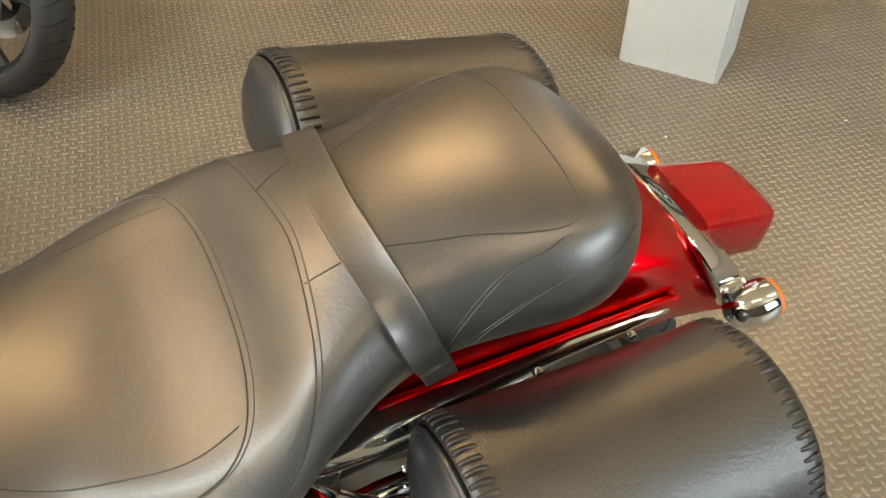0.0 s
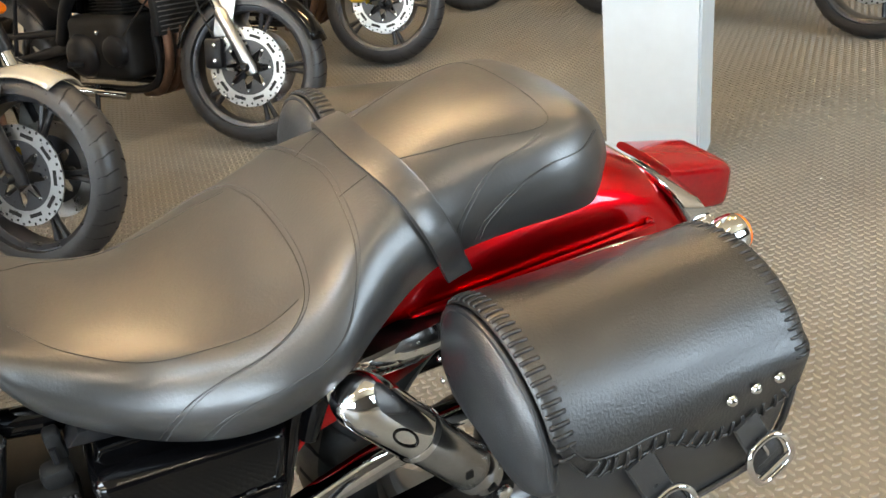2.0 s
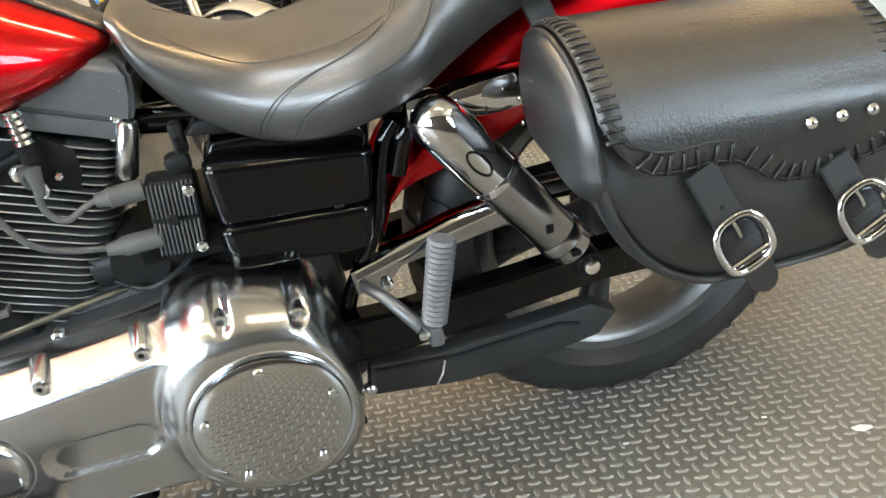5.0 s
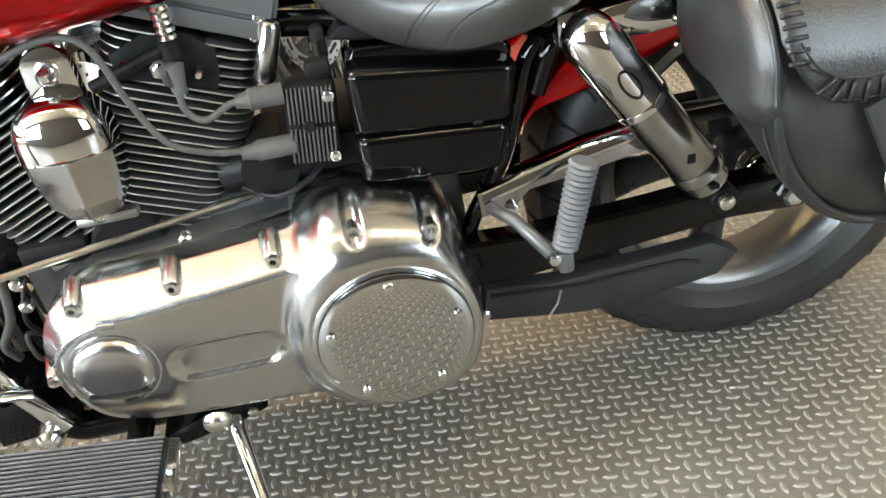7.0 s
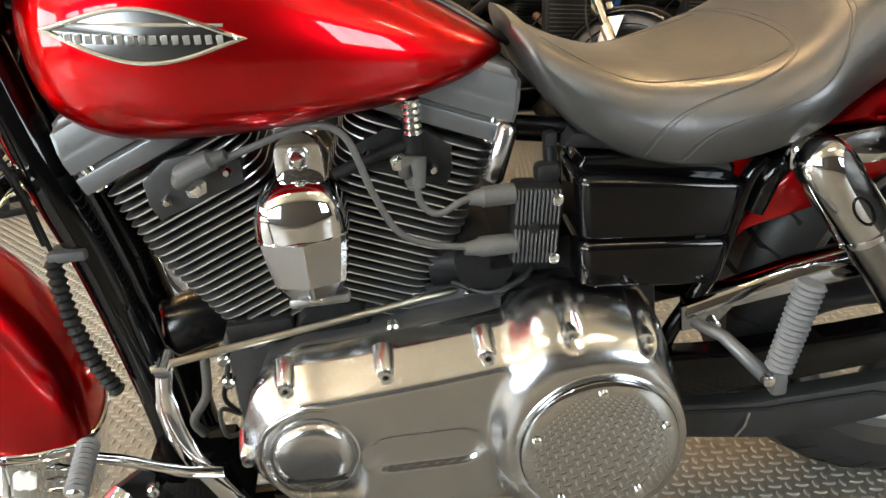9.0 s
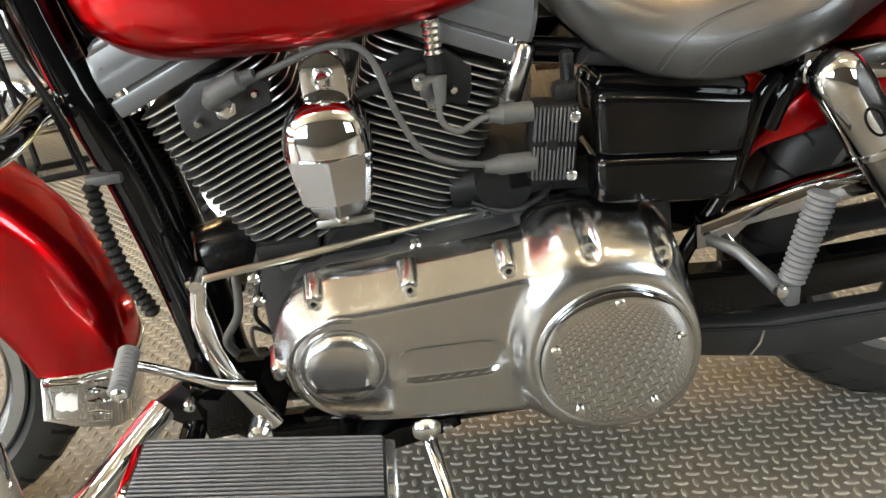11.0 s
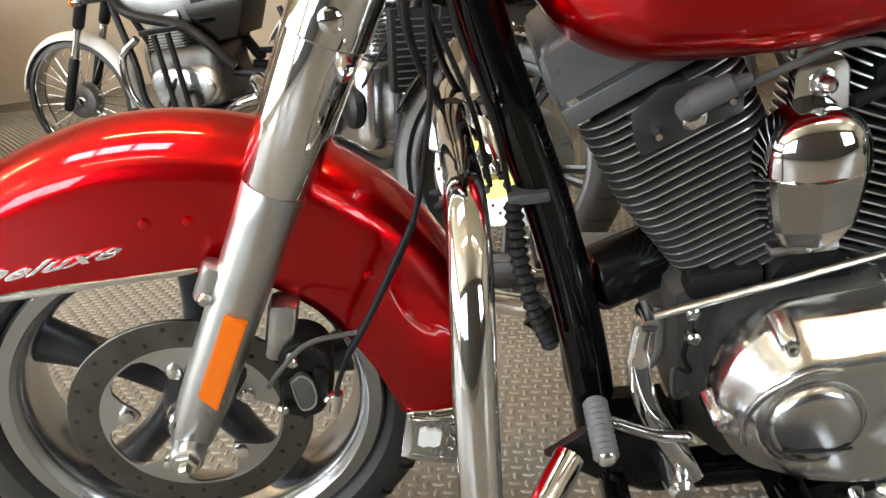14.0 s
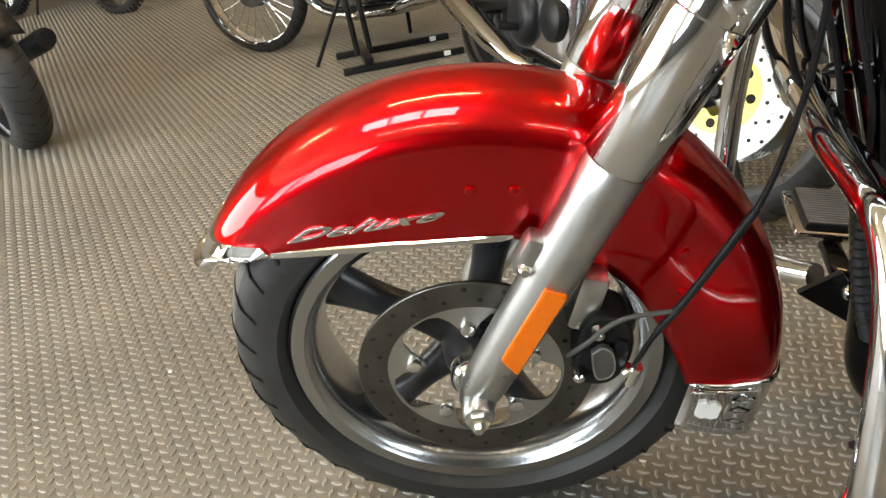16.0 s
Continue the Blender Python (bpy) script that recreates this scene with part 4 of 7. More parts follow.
def fuel_tank():
    xs = [TANKROWS[0][0] + (TANKROWS[-1][0] - TANKROWS[0][0]) * i / 60 for i in range(61)]
    t = part("fuel_tank", loft([[tank_point(x, 2 * math.pi * k / 48) for k in range(48)] for x in xs]), RED, bike, "glossy red teardrop fuel tank", 60)
    # spine panel and its edge
    pan = [[Vector((x, y, tank_point(x, math.pi / 2).z + 0.006 - 0.004 * (abs(y) > 0.03))) for y in (-0.036, -0.03, 0, 0.03, 0.036)] for x in [-1.0 + 0.40 * i / 16 for i in range(17)]]
    p = part("console", loft(pan, False, False), SMOOTH_LEATHER, t, "black leather console along the tank's spine")
    p.modifiers.new("thick", "SOLIDIFY").thickness = 0.006
    # emblem with a lens outline, raised rim and blank bars
    def lens(c, L, H, lift, n=20):
        out = []
        for i in range(2 * n):
            q = i / n
            if q <= 1:
                xx, zz = -L / 2 + L * q, H / 2 * math.sin(math.pi * q) ** 1.3
            else:
                xx, zz = L / 2 - L * (q - 1), -H / 2 * math.sin(math.pi * (q - 1)) ** 1.3
            out.append((c[0] + xx, c[1] + zz + 0.13 * -xx))
        return out

    def on_flank(x, z, lift):
        top, bot, w = spline_table(TANKROWS, x)
        mid = bot + (top - bot) * 0.40
        s = max(-0.97, min(0.97, (z - mid) / ((top - mid) if z > mid else (mid - bot))))
        a = math.asin(abs(s) ** (1 / (0.85 if s > 0 else 0.62)))
        return Vector((x, -(w * math.cos(a) ** 0.72) - lift, z))
    c = (-0.979, 0.825)
    rim = [on_flank(x, z, 0.004) for x, z in lens(c, 0.196, 0.050, 0)]
    e = part("emblem", tube(rim + rim[:1], 0.0025, 8), CHROME, t, "chrome lens-shaped tank emblem")
    rings = [[on_flank(x, z, l) for x, z in lens(c, 0.196 * k, 0.050 * k, 0)] for k, l in ((0.98, 0.001), (0.97, 0.0035), (0.5, 0.004), (0.05, 0.004))]
    part("emblem_plate", loft(rings, True, False), EMBLEM, t)
    for i in range(15):
        x = -1.048 + 0.0102 * i
        q = on_flank(x, 0.822 + 0.10 * -(x - c[0]), 0.004)
        part("emblem_bar", box(q.x, q.y - 0.001, q.z, 0.0060, 0.0024, 0.0085, 0.0006, seg=1), SATIN, t)
    part("rail", tube([on_flank(-1.055, 0.8425, 0.005), on_flank(-0.98, 0.836, 0.005), on_flank(-0.90, 0.827, 0.005)], 0.0018, 6), CHROME, t)


fuel_tank()


# ---- saddlebags ----
def bag_ring(grow, x, low=0.0, n=30):
    """Section of a bag across the bike, from the inner wall over the crown down the outer wall."""
    rows = [(-0.155, 0.600), (-0.156, 0.645), (-0.172, 0.680), (-0.205, 0.700), (-0.250, 0.706), (-0.300, 0.692), (-0.340, 0.662), (-0.362, 0.622), (-0.368, 0.580)]
    P = smooth_path([(0, y, z) for y, z in rows], 4)
    c = Vector((0, -0.262, 0.58))
    drop = 0.010 + 0.090 * (x - BX0)
    return [Vector((x, p.y + (p - c).normalized().y * grow, p.z + (p - c).normalized().z * grow - drop * max(0, min(1, (p.z - 0.58) / 0.06)))) for p in P]


LIDEDGE = [(-0.158, 0.640), (-0.152, 0.628), (-0.146, 0.610), (-0.130, 0.583), (-0.107, 0.568), (-0.079, 0.562), (-0.050, 0.563), (-0.017, 0.558), (0.004, 0.544), (0.026, 0.525), (0.047, 0.516), (0.079, 0.512), (0.122, 0.514), (0.160, 0.522), (0.186, 0.543), (0.196, 0.566)]
BX0, BX1 = -0.156, 0.190


BAGLOW = [(-0.156, 0.545), (-0.143, 0.506), (-0.126, 0.474), (-0.106, 0.449), (-0.084, 0.428), (-0.042, 0.405), (0.0, 0.397), (0.052, 0.394), (0.120, 0.393), (0.150, 0.396), (0.170, 0.408), (0.182, 0.430), (0.190, 0.465)]


def bag_bottom(x):
    return spline_table(BAGLOW, x)[0]


def saddlebag(s):
    fix = (lambda b: b) if s < 0 else mirror
    rings = []
    for i in range(33):
        q = i / 32
        x = BX0 + (BX1 - BX0) * q
        shrink = -0.001 - 0.004 * min(1.0, q / 0.06) - 0.014 * max(0, 1 - (1 - q) / 0.03) ** 2
        arch = bag_ring(shrink, x)
        zb = bag_bottom(x)
        outer = [Vector((x, -0.368 + 0.014 * t ** 2 - 0.004 * math.sin(math.pi * t) - shrink, 0.58 + (zb - 0.58) * t)) for t in (0.2, 0.4, 0.6, 0.8, 0.93)]
        under = [Vector((x, -0.346, zb - 0.006)), Vector((x, -0.325, zb - 0.006)), Vector((x, -0.27, zb + 0.012)), Vector((x, -0.21, zb + 0.055 * (0.6 - zb) / 0.2))]
        inner = [Vector((x, -0.172, zb + 0.100 * (0.6 - zb) / 0.2)), Vector((x, -0.155, 0.5 * zb + 0.335))]
        rings.append(arch + outer + under + inner)
    skin = rings
    # both end panels bulge
    for end, side in ((0, -1), (-1, 1)):
        rim, x = rings[end], BX0 if end == 0 else BX1
        mid = Vector((x, -0.262, 0.575))
        full = 0.022 if end == 0 else 0.018
        caps = [[Vector((x + side * full * out, mid.y + (p.y - mid.y) * k, mid.z + (p.z - mid.z) * k)) for p in rim] for k, out in ((0.994, 0.10), (0.972, 0.26), (0.93, 0.46), (0.85, 0.68), (0.70, 0.86), (0.48, 0.97), (0.22, 1.0), (0.03, 1.0))]
        skin = caps[::-1] + skin if end == 0 else skin + caps
    bag = part("saddlebag", fix(loft(skin)), SMOOTH_LEATHER, bike, "black leather saddlebag with laced lid and buckled straps", 45)
    # welts where the end panels and the bottom meet the outer face
    low = [Vector((BX0 + 0.004, -0.362, 0.600))] + [Vector((x + 0.004, -0.366 + 0.07 * max(0, 0.58 - z), z + 0.004)) for x, z in BAGLOW] + [Vector((BX1 + 0.001, -0.364, 0.56))]
    part("welt", fix(pipe(low, 0.0045, 5, 8)), SMOOTH_LEATHER, bag)
    rim_welt = [p + Vector((-0.002, 0, 0)) for p in rings[0][2:34]]
    part("welt", fix(tube(rim_welt, 0.0036, 8)), SMOOTH_LEATHER, bag)
    part("stitching", fix(pipe([p + Vector((-0.007, 0.016, -0.006)) for p in low[:7]], 0.0008, 5, 5)), THREAD, bag)
    # lid
    lr, edge_z = [], []
    for i in range(41):
        q = i / 40
        x = BX0 + 0.003 + (BX1 - BX0) * q
        grow = 0.006 - 0.004 * max(0, 1 - q / 0.05) ** 2 - 0.006 * max(0, 1 - (1 - q) / 0.05) ** 2
        arch = bag_ring(grow, x)
        ze = float(np.interp(x, [p[0] for p in LIDEDGE], [p[1] for p in LIDEDGE]))
        full = arch + [Vector((x, arch[-1].y + 0.0015 * k, 0.58 - 0.015 * k)) for k in range(1, 6)]
        cut = [p for p in full if p.z >= ze or p.y > -0.28]
        a, c = cut[-1], full[min(len(cut), len(full) - 1)]
        if a.z - c.z > 1e-5:
            cut.append(a.lerp(c, max(0.0, min(1.0, (a.z - ze) / (a.z - c.z)))))
        run = [0.0]
        for p, r in zip(cut, cut[1:]):
            run.append(run[-1] + (r - p).length)
        row = [Vector(tuple(float(np.interp(run[-1] * k / 40, run, [p[d] for p in cut])) for d in range(3))) for k in range(41)]
        lr.append(row)
        edge_z.append((x, row[-1].y, row[-1].z))
    lid = part("lid", fix(loft(lr, False, False)), LEATHER, bag, "pebbled black leather lid with a waved edge", 60)
    m = lid.modifiers.new("thick", "SOLIDIFY")
    m.thickness, m.offset = 0.004, 1.0
    # lacing across both ends of the lid and along the waved edge
    me = lace_mesh()
    spots = []
    for x, d in ((BX0 + 0.015, -1), (BX1 - 0.014, 1)):
        coarse = [bag_ring(0.0085, x)[k] for k in range(4, 33)]
        arch = [a.lerp(b, j / 16) for a, b in zip(coarse, coarse[1:]) for j in range(16)]
        L = 0.0
        for a, b in zip(arch, arch[1:]):
            L += (b - a).length
            if L > 0.0108 and b.z > float(np.interp(x, [p[0] for p in LIDEDGE], [p[1] for p in LIDEDGE])) + 0.006:
                L = 0
                n = Vector((0, b.y + 0.262, b.z - 0.58)).normalized()
                spots.append((b, Vector((1, 0, 0)), n))
    L = 0.0
    for a, b in zip(edge_z[2:], edge_z[3:-2]):
        va, vb = Vector(a), Vector(b)
        L += (vb - va).length
        if L > 0.0115:
            L = 0
            t = (vb - va).normalized()
            up = Vector((t.z, 0, -t.x)) * -1
            spots.append((vb + up * 0.012 + Vector((0, -0.0055, 0)), up, Vector((0, -1, 0))))
    for p, long, n in spots:
        ob = new("lace", me)
        ob.parent = bag
        w = n.cross(long).normalized()
        M = Matrix((long, w, n)).transposed().to_4x4()
        M.translation = p
        if s > 0:
            M = RIGHT_BAG @ Matrix.Diagonal((1, -1, 1, 1)) @ M
        ob.matrix_basis = M
    # stitched border of the lid
    for off in (0.026, 0.004):
        pts = [Vector((x, y - 0.0050, z + off)) for x, y, z in edge_z[1:-1]]
        part("border", fix(tube(pts, 0.0012, 6)), PIPING, bag)
    # studs on the lid, rivets on the front panel
    for x, z in ((0.067, 0.580), (0.102, 0.579), (0.138, 0.577)):
        part("stud", fix(turn([(0, 0.0065), (0.003, 0.006), (0.0058, 0.0035), (0.0070, 0)], 16, axis_y(x, -0.379, z))), CHROME, bag, "chrome stud")
    for y, z in ((-0.172, 0.605), (-0.176, 0.575), (-0.198, 0.600)):
        part("rivet", fix(turn([(0, 0.0025), (0.003, 0.002), (0.0045, 0)], 12, Matrix.Translation((BX0 - 0.018, y, z)) @ Matrix.Rotation(radians(-90), 4, "Y"))), STEEL, bag)
    # pale scuffs on the lid
    if s < 0:
        rng = random.Random(9)
        n = Vector((0, -0.62, 0.785))
        e = Vector((1, 0, 0))
        f = n.cross(e)
        for c, L, W in ((Vector((-0.026, -0.3262, 0.6622)), 0.0075, 0.0032), (Vector((-0.021, -0.3285, 0.6603)), 0.004, 0.0018), (Vector((-0.058, -0.3352, 0.6560)), 0.005, 0.0040), (Vector((-0.064, -0.3310, 0.6600)), 0.003, 0.0022)):
            rim = [c + e * (L * math.cos(q) * rng.uniform(0.6, 1.1)) + f * (W * math.sin(q) * rng.uniform(0.6, 1.1)) + e * (W * 0.8 * math.sin(q)) for q in (2 * math.pi * k / 9 for k in range(9))]
            part("scuff", loft([[p - n * 0.002 for p in rim], [p + n * 0.0022 for p in rim]]), SCUFF, bag, "pale scuff on the leather")
    # straps with buckles
    for top, mid, tip in (((-0.056, 0.562), (-0.017, 0.472), (0.032, 0.386)), ((0.098, 0.530), (0.130, 0.466), (0.180, 0.384))):
        top, mid, tip = Vector((top[0], -0.375, top[1])), Vector((mid[0], -0.385, mid[1])), Vector((tip[0], -0.372, tip[1]))
        d1, d2 = (mid - top).normalized(), (tip - mid).normalized()
        rings = []
        for p, d, w in ((top, d1, 0.0185), (top.lerp(mid, 0.5), d1, 0.0185), (mid - d1 * 0.014, d1, 0.0185), (mid + Vector((0, -0.005, 0)), d1, 0.0185), (mid + d2 * 0.030, d2, 0.0185),
                        (mid.lerp(tip, 0.70), d2, 0.0185), (mid.lerp(tip, 0.84), d2, 0.0175), (mid.lerp(tip, 0.94), d2, 0.012), (tip, d2, 0.005)):
            a = Vector((-d.z, 0, d.x)) * w
            rings.append([p - a, p + a, p + a * 0.9 + Vector((0, -0.0036, 0)), p - a * 0.9 + Vector((0, -0.0036, 0))])
        part("strap", fix(loft(rings)), SMOOTH_LEATHER, bag, "black leather strap")
        side = Vector((-d1.z, 0, d1.x))
        loop = []
        for k in range(33):
            a = 2 * math.pi * k / 32
            ca, sa = math.cos(a), math.sin(a)
            u, v = 0.0290 * math.copysign(abs(ca) ** 0.72, ca), 0.0330 * math.copysign(abs(sa) ** 0.72, sa)
            loop.append(mid + side * u + d1 * v + Vector((0, -0.0085 - 0.004 * ca * ca, 0)))
        part("buckle", fix(tube(loop, 0.0042, 10)), CHROME, bag, "rounded chrome buckle")
        part("buckle_bar", fix(tube([mid + side * -0.026 + d1 * 0.021 + Vector((0, -0.009, 0)), mid + side * 0.026 + d1 * 0.021 + Vector((0, -0.009, 0))], 0.0034, 8)), CHROME, bag)
        turnm = Matrix((side, Vector((0, 1, 0)), -d1)).transposed().to_4x4()
        turnm.translation = mid
        plate = slab([(0.0235 * math.copysign(abs(math.cos(a)) ** 0.75, math.cos(a)), 0.0265 * math.copysign(abs(math.sin(a)) ** 0.75, math.sin(a))) for a in (2 * math.pi * k / 28 for k in range(28))], -0.004, -0.0085, 0.003)
        plate.transform(turnm)
        bmesh.ops.recalc_face_normals(plate, faces=plate.faces[:])
        part("buckle_plate", fix(plate), BUCKLELEATHER, bag, "glossy leather under the buckle")
        part("prong", fix(tube([mid - d1 * 0.031 + Vector((0, -0.011, 0)), mid - d1 * 0.020 + Vector((0, -0.0125, 0)), mid - d1 * 0.010 + Vector((0, -0.0105, 0))], 0.0024, 8)), CHROME, bag)
        part("strap_hole", fix(turn([(0, 0.0006), (0.0022, 0.0005), (0.0026, 0)], 10, axis_y(*(top.lerp(mid, 0.52) + Vector((0, -0.0042, 0)))))), GROOVE, bag)


def mirror(bm):
    bm.transform(RIGHT_BAG @ Matrix.Diagonal((1, -1, 1, 1)))
    bmesh.ops.reverse_faces(bm, faces=bm.faces[:])
    return bm


BUCKLELEATHER = mat("buckled_leather", (0.012, 0.013, 0.015), 0.22, vary=0.2, vary_scale=30, spec=0.7)
SCUFF = mat("scuffed_leather", (0.20, 0.185, 0.16), 0.6, vary=0.3, vary_scale=80)
LACE = None
RIGHT_BAG = Matrix.Translation((0, 0.005, 0.655)) @ Matrix.Rotation(radians(5.0), 4, "Y") @ Matrix.Translation((0, 0, -0.60))


def lace_mesh():
    global LACE
    if LACE is None:
        bm = tube([(-0.011, 0, -0.001), (-0.009, 0, 0.0012), (0, 0, 0.0020), (0.009, 0, 0.0012), (0.011, 0, -0.001)], 0.0026, 6, flat=((0, 0, 1), 0.60))
        LACE = bpy.data.meshes.new("lace")
        bm.to_mesh(LACE)
        bm.free()
        LACE.materials.append(LACEMAT)
        LACE.polygons.foreach_set("use_smooth", [True] * len(LACE.polygons))
    return LACE


LACEMAT = mat("lace_leather", (0.016, 0.016, 0.017), 0.36, vary=0.3, vary_scale=30)
saddlebag(-1)
saddlebag(1)


# ---- shock absorbers, swing arm, rear frame ----
def shock(s):
    y = s * 0.180
    a, b = Vector((-0.278, y, 0.606)), Vector((-0.113, y, 0.364))
    d = (b - a).normalized()
    at = lambda t: a + d * t
    sh = part("shock_absorber", tube([at(-0.030), at(-0.027), at(-0.018), at(-0.004), at(0.015), at(0.105), at(0.108), at(0.112), at(0.115)], [0.004, 0.016, 0.026, 0.032, 0.034, 0.034, 0.033, 0.031, 0.022], 28), CHROME, bike, "rear shock absorber with chrome upper cover")
    part("lower_tube", tube([at(0.09), at(0.112), at(0.116), at(0.225), at(0.230), at(0.262), at(0.268)], [0.029, 0.0315, 0.032, 0.032, 0.029, 0.028, 0.022], 24), SHOCKGREY, sh, "grey metal shock body with small printed marks")
    side = Vector((0, s, 0)).cross(d)
    for t, o, w, h in ((0.196, 0.006, 0.010, 0.012), (0.252, 0.012, 0.012, 0.006)):
        q = at(t) + Vector((0, s * 0.0300, 0)) + side * o * 0
        part("label_mark", box(q.x, q.y, q.z, w, 0.0045, h, 0.0, None), DULL, sh)
    oval = [at(0.062) + d * (0.020 * math.cos(a)) + side * (0.009 * math.sin(a)) + Vector((0, s * (0.0342 * math.cos(math.asin(0.265 * math.sin(a)))), 0)) for a in (2 * math.pi * k / 28 for k in range(29))]
    part("cover_inset", tube(oval, 0.0016, 8), GLOSS, sh, "oval line pressed into the cover")
    part("cover_band", tube([at(0.100), at(0.102), at(0.110), at(0.112)], [0.0340, 0.0352, 0.0352, 0.0335], 28), CHROME, sh)
    part("collar", tube([at(0.222), at(0.226), at(0.240), at(0.244)], [0.031, 0.0335, 0.0335, 0.030], 24), SHOCKGREY, sh)
    part("shock_eye", turn([(0, 0.016), (0.017, 0.016), (0.020, 0.012), (0.020, -0.02), (0, -0.02)], 20, axis_y(b.x, y, b.z)), BLACK, sh)
    part("shock_bolt", turn([(0, 0.008), (0.007, 0.0075), (0.0105, 0.005), (0.0115, 0)], 20, axis_y(b.x, y - (0.018 if s < 0 else -0.018), b.z)), STEEL, sh)
    part("top_mount", box(-0.285, s * 0.148, 0.612, 0.05, 0.035, 0.045, 0.012), CHROME, sh)
    part("top_boss", pipe([(-0.285, s * 0.13, 0.60), (-0.31, s * 0.135, 0.585), (-0.33, s * 0.13, 0.535)], 0.013, 6), GLOSS, sh)


shock(-1)
shock(1)


GUARDBLACK = mat("worn_black_plastic", (0.022, 0.023, 0.024), 0.42, vary=0.4, vary_scale=14, rough_vary=0.1, bump=0.1, scale=400)
MIRROR_STEEL = mat("polished_plate", (0.40, 0.40, 0.41), 0.06, 1.0, vary=0.06, vary_scale=20, rough_vary=0.03)


def rear_frame():
    for s in (-1, 1):
        arm = part("swing_arm", loft([[Vector((x, s * (y + dy), z + dz)) for dy, dz in ((-0.015, -h), (0.015, -h), (0.019, -h + 0.006), (0.019, h - 0.006), (0.015, h), (-0.015, h), (-0.019, h - 0.006), (-0.019, -h + 0.006))]
                                      for x, y, z, h in ((-0.47, 0.125, 0.315, 0.036), (-0.36, 0.128, 0.312, 0.032), (-0.20, 0.132, 0.322, 0.028), (-0.08, 0.134, 0.331, 0.027), (0.02, 0.134, 0.328, 0.030), (0.07, 0.134, 0.328, 0.022))]), GLOSS, bike, "black box-section swing arm")
        part("pivot", turn([(0, 0.012), (0.02, 0.012), (0.026, 0.004), (0.026, -0.02)], 20, axis_y(-0.45, s * 0.145 - (0.0 if s < 0 else 0), 0.32)), BLACK, arm)
        part("axle_end", turn([(0, 0.020), (0.012, 0.018), (0.016, 0.010), (0.017, -0.01)], 6, axis_y(0.0, s * 0.155, 0.328)), STEEL, arm)
    low = part("belt_guard", slab([(-0.435, 0.220), (-0.425, 0.272), (-0.33, 0.258), (-0.20, 0.262), (-0.10, 0.266), (-0.06, 0.240), (-0.09, 0.208), (-0.22, 0.192), (-0.30, 0.196)], -0.118, -0.146, 0.006), GUARDBLACK, bike, "black lower frame guard beside the wheel")
    part("guard_rib", tube([(-0.42, -0.147, 0.262), (-0.30, -0.147, 0.248), (-0.15, -0.147, 0.250), (-0.12, -0.147, 0.240)], 0.003, 8), BLACK, low)
    part("cotter", tube([(-0.340, -0.147, 0.208), (-0.329, -0.151, 0.228), (-0.322, -0.147, 0.246)], 0.0022, 8), STEEL, low)
    part("guard_bolt", bolt(axis_y(-0.432, -0.147, 0.238), 0.009, 0.012), STEEL, low)
    # chrome upper belt guard
    g = part("upper_guard", loft([[Vector((x, y, z)) for y, z in ((-0.115, z1 + 0.003), (-0.132, z1 + 0.003), (-0.139, z1 - 0.001), (-0.1435, z1 - 0.009), (-0.1445, z1 - 0.015), (-0.141, z1 - 0.017), (-0.116, z1 - 0.006))]
                                  for x, z1 in ((-0.412, 0.418), (-0.36, 0.432), (-0.28, 0.452), (-0.18, 0.470), (-0.08, 0.468))]), CHROME, bike, "chrome upper belt guard")
    part("guard_plate", slab([(-0.418, 0.416), (-0.416, 0.380), (-0.372, 0.384), (-0.350, 0.406), (-0.20, 0.424), (-0.15, 0.432), (-0.15, 0.458), (-0.30, 0.440)], -0.130, -0.1365, 0.002), MIRROR_STEEL, g, "polished guard plate")
    # passenger peg
    peg = part("peg_arm", tube([(-0.405, -0.150, 0.400), (-0.385, -0.190, 0.400), (-0.352, -0.226, 0.366), (-0.338, -0.232, 0.352)], [0.008, 0.008, 0.0095, 0.009], 14), GREYPAINT, bike, "folded passenger foot peg")
    part("peg_knuckle", box(-0.338, -0.236, 0.358, 0.020, 0.022, 0.030, 0.006), GREYPAINT, peg)
    part("peg_bolt", bolt(axis_y(-0.352, -0.240, 0.366), 0.008, 0.008), STEEL, peg)
    a, b = Vector((-0.336, -0.232, 0.372)), Vector((-0.306, -0.232, 0.484))
    prof, rad = [], []
    for i in range(33):
        t = i / 32
        prof.append(a.lerp(b, t))
        rad.append((0.0148 + 0.002 * t) + (0.0017 if i % 2 else -0.0017))
    part("peg_rubber", tube(prof, rad, 18), PEGRUB, peg, "grey ribbed rubber peg")
    part("peg_mount", bolt(axis_y(-0.375, -0.135, 0.385), 0.009, 0.01), STEEL, peg)
    # frame tubes under the seat
    fr = part("frame", pipe([(-0.318, -0.128, 0.60), (-0.338, -0.128, 0.575), (-0.356, -0.128, 0.52), (-0.378, -0.124, 0.45), (-0.43, -0.118, 0.36), (-0.45, -0.115, 0.25)], 0.011, 8), GLOSS, bike, "black tubular frame")
    part("frame_tube", pipe([(-0.315, 0.128, 0.60), (-0.335, 0.130, 0.53), (-0.372, 0.130, 0.45), (-0.43, 0.125, 0.36), (-0.45, 0.12, 0.25)], 0.017, 8), GLOSS, fr)
    part("frame_tube", tube([(-0.30, -0.12, 0.615), (-0.62, -0.06, 0.655)], 0.016, 12), GLOSS, fr)
    part("frame_tube", tube([(-0.30, 0.12, 0.615), (-0.62, 0.06, 0.655)], 0.016, 12), GLOSS, fr)
    part("frame_tube", tube([(-0.62, 0, 0.70), (-1.18, 0, 0.86)], 0.03, 14), GLOSS, fr)
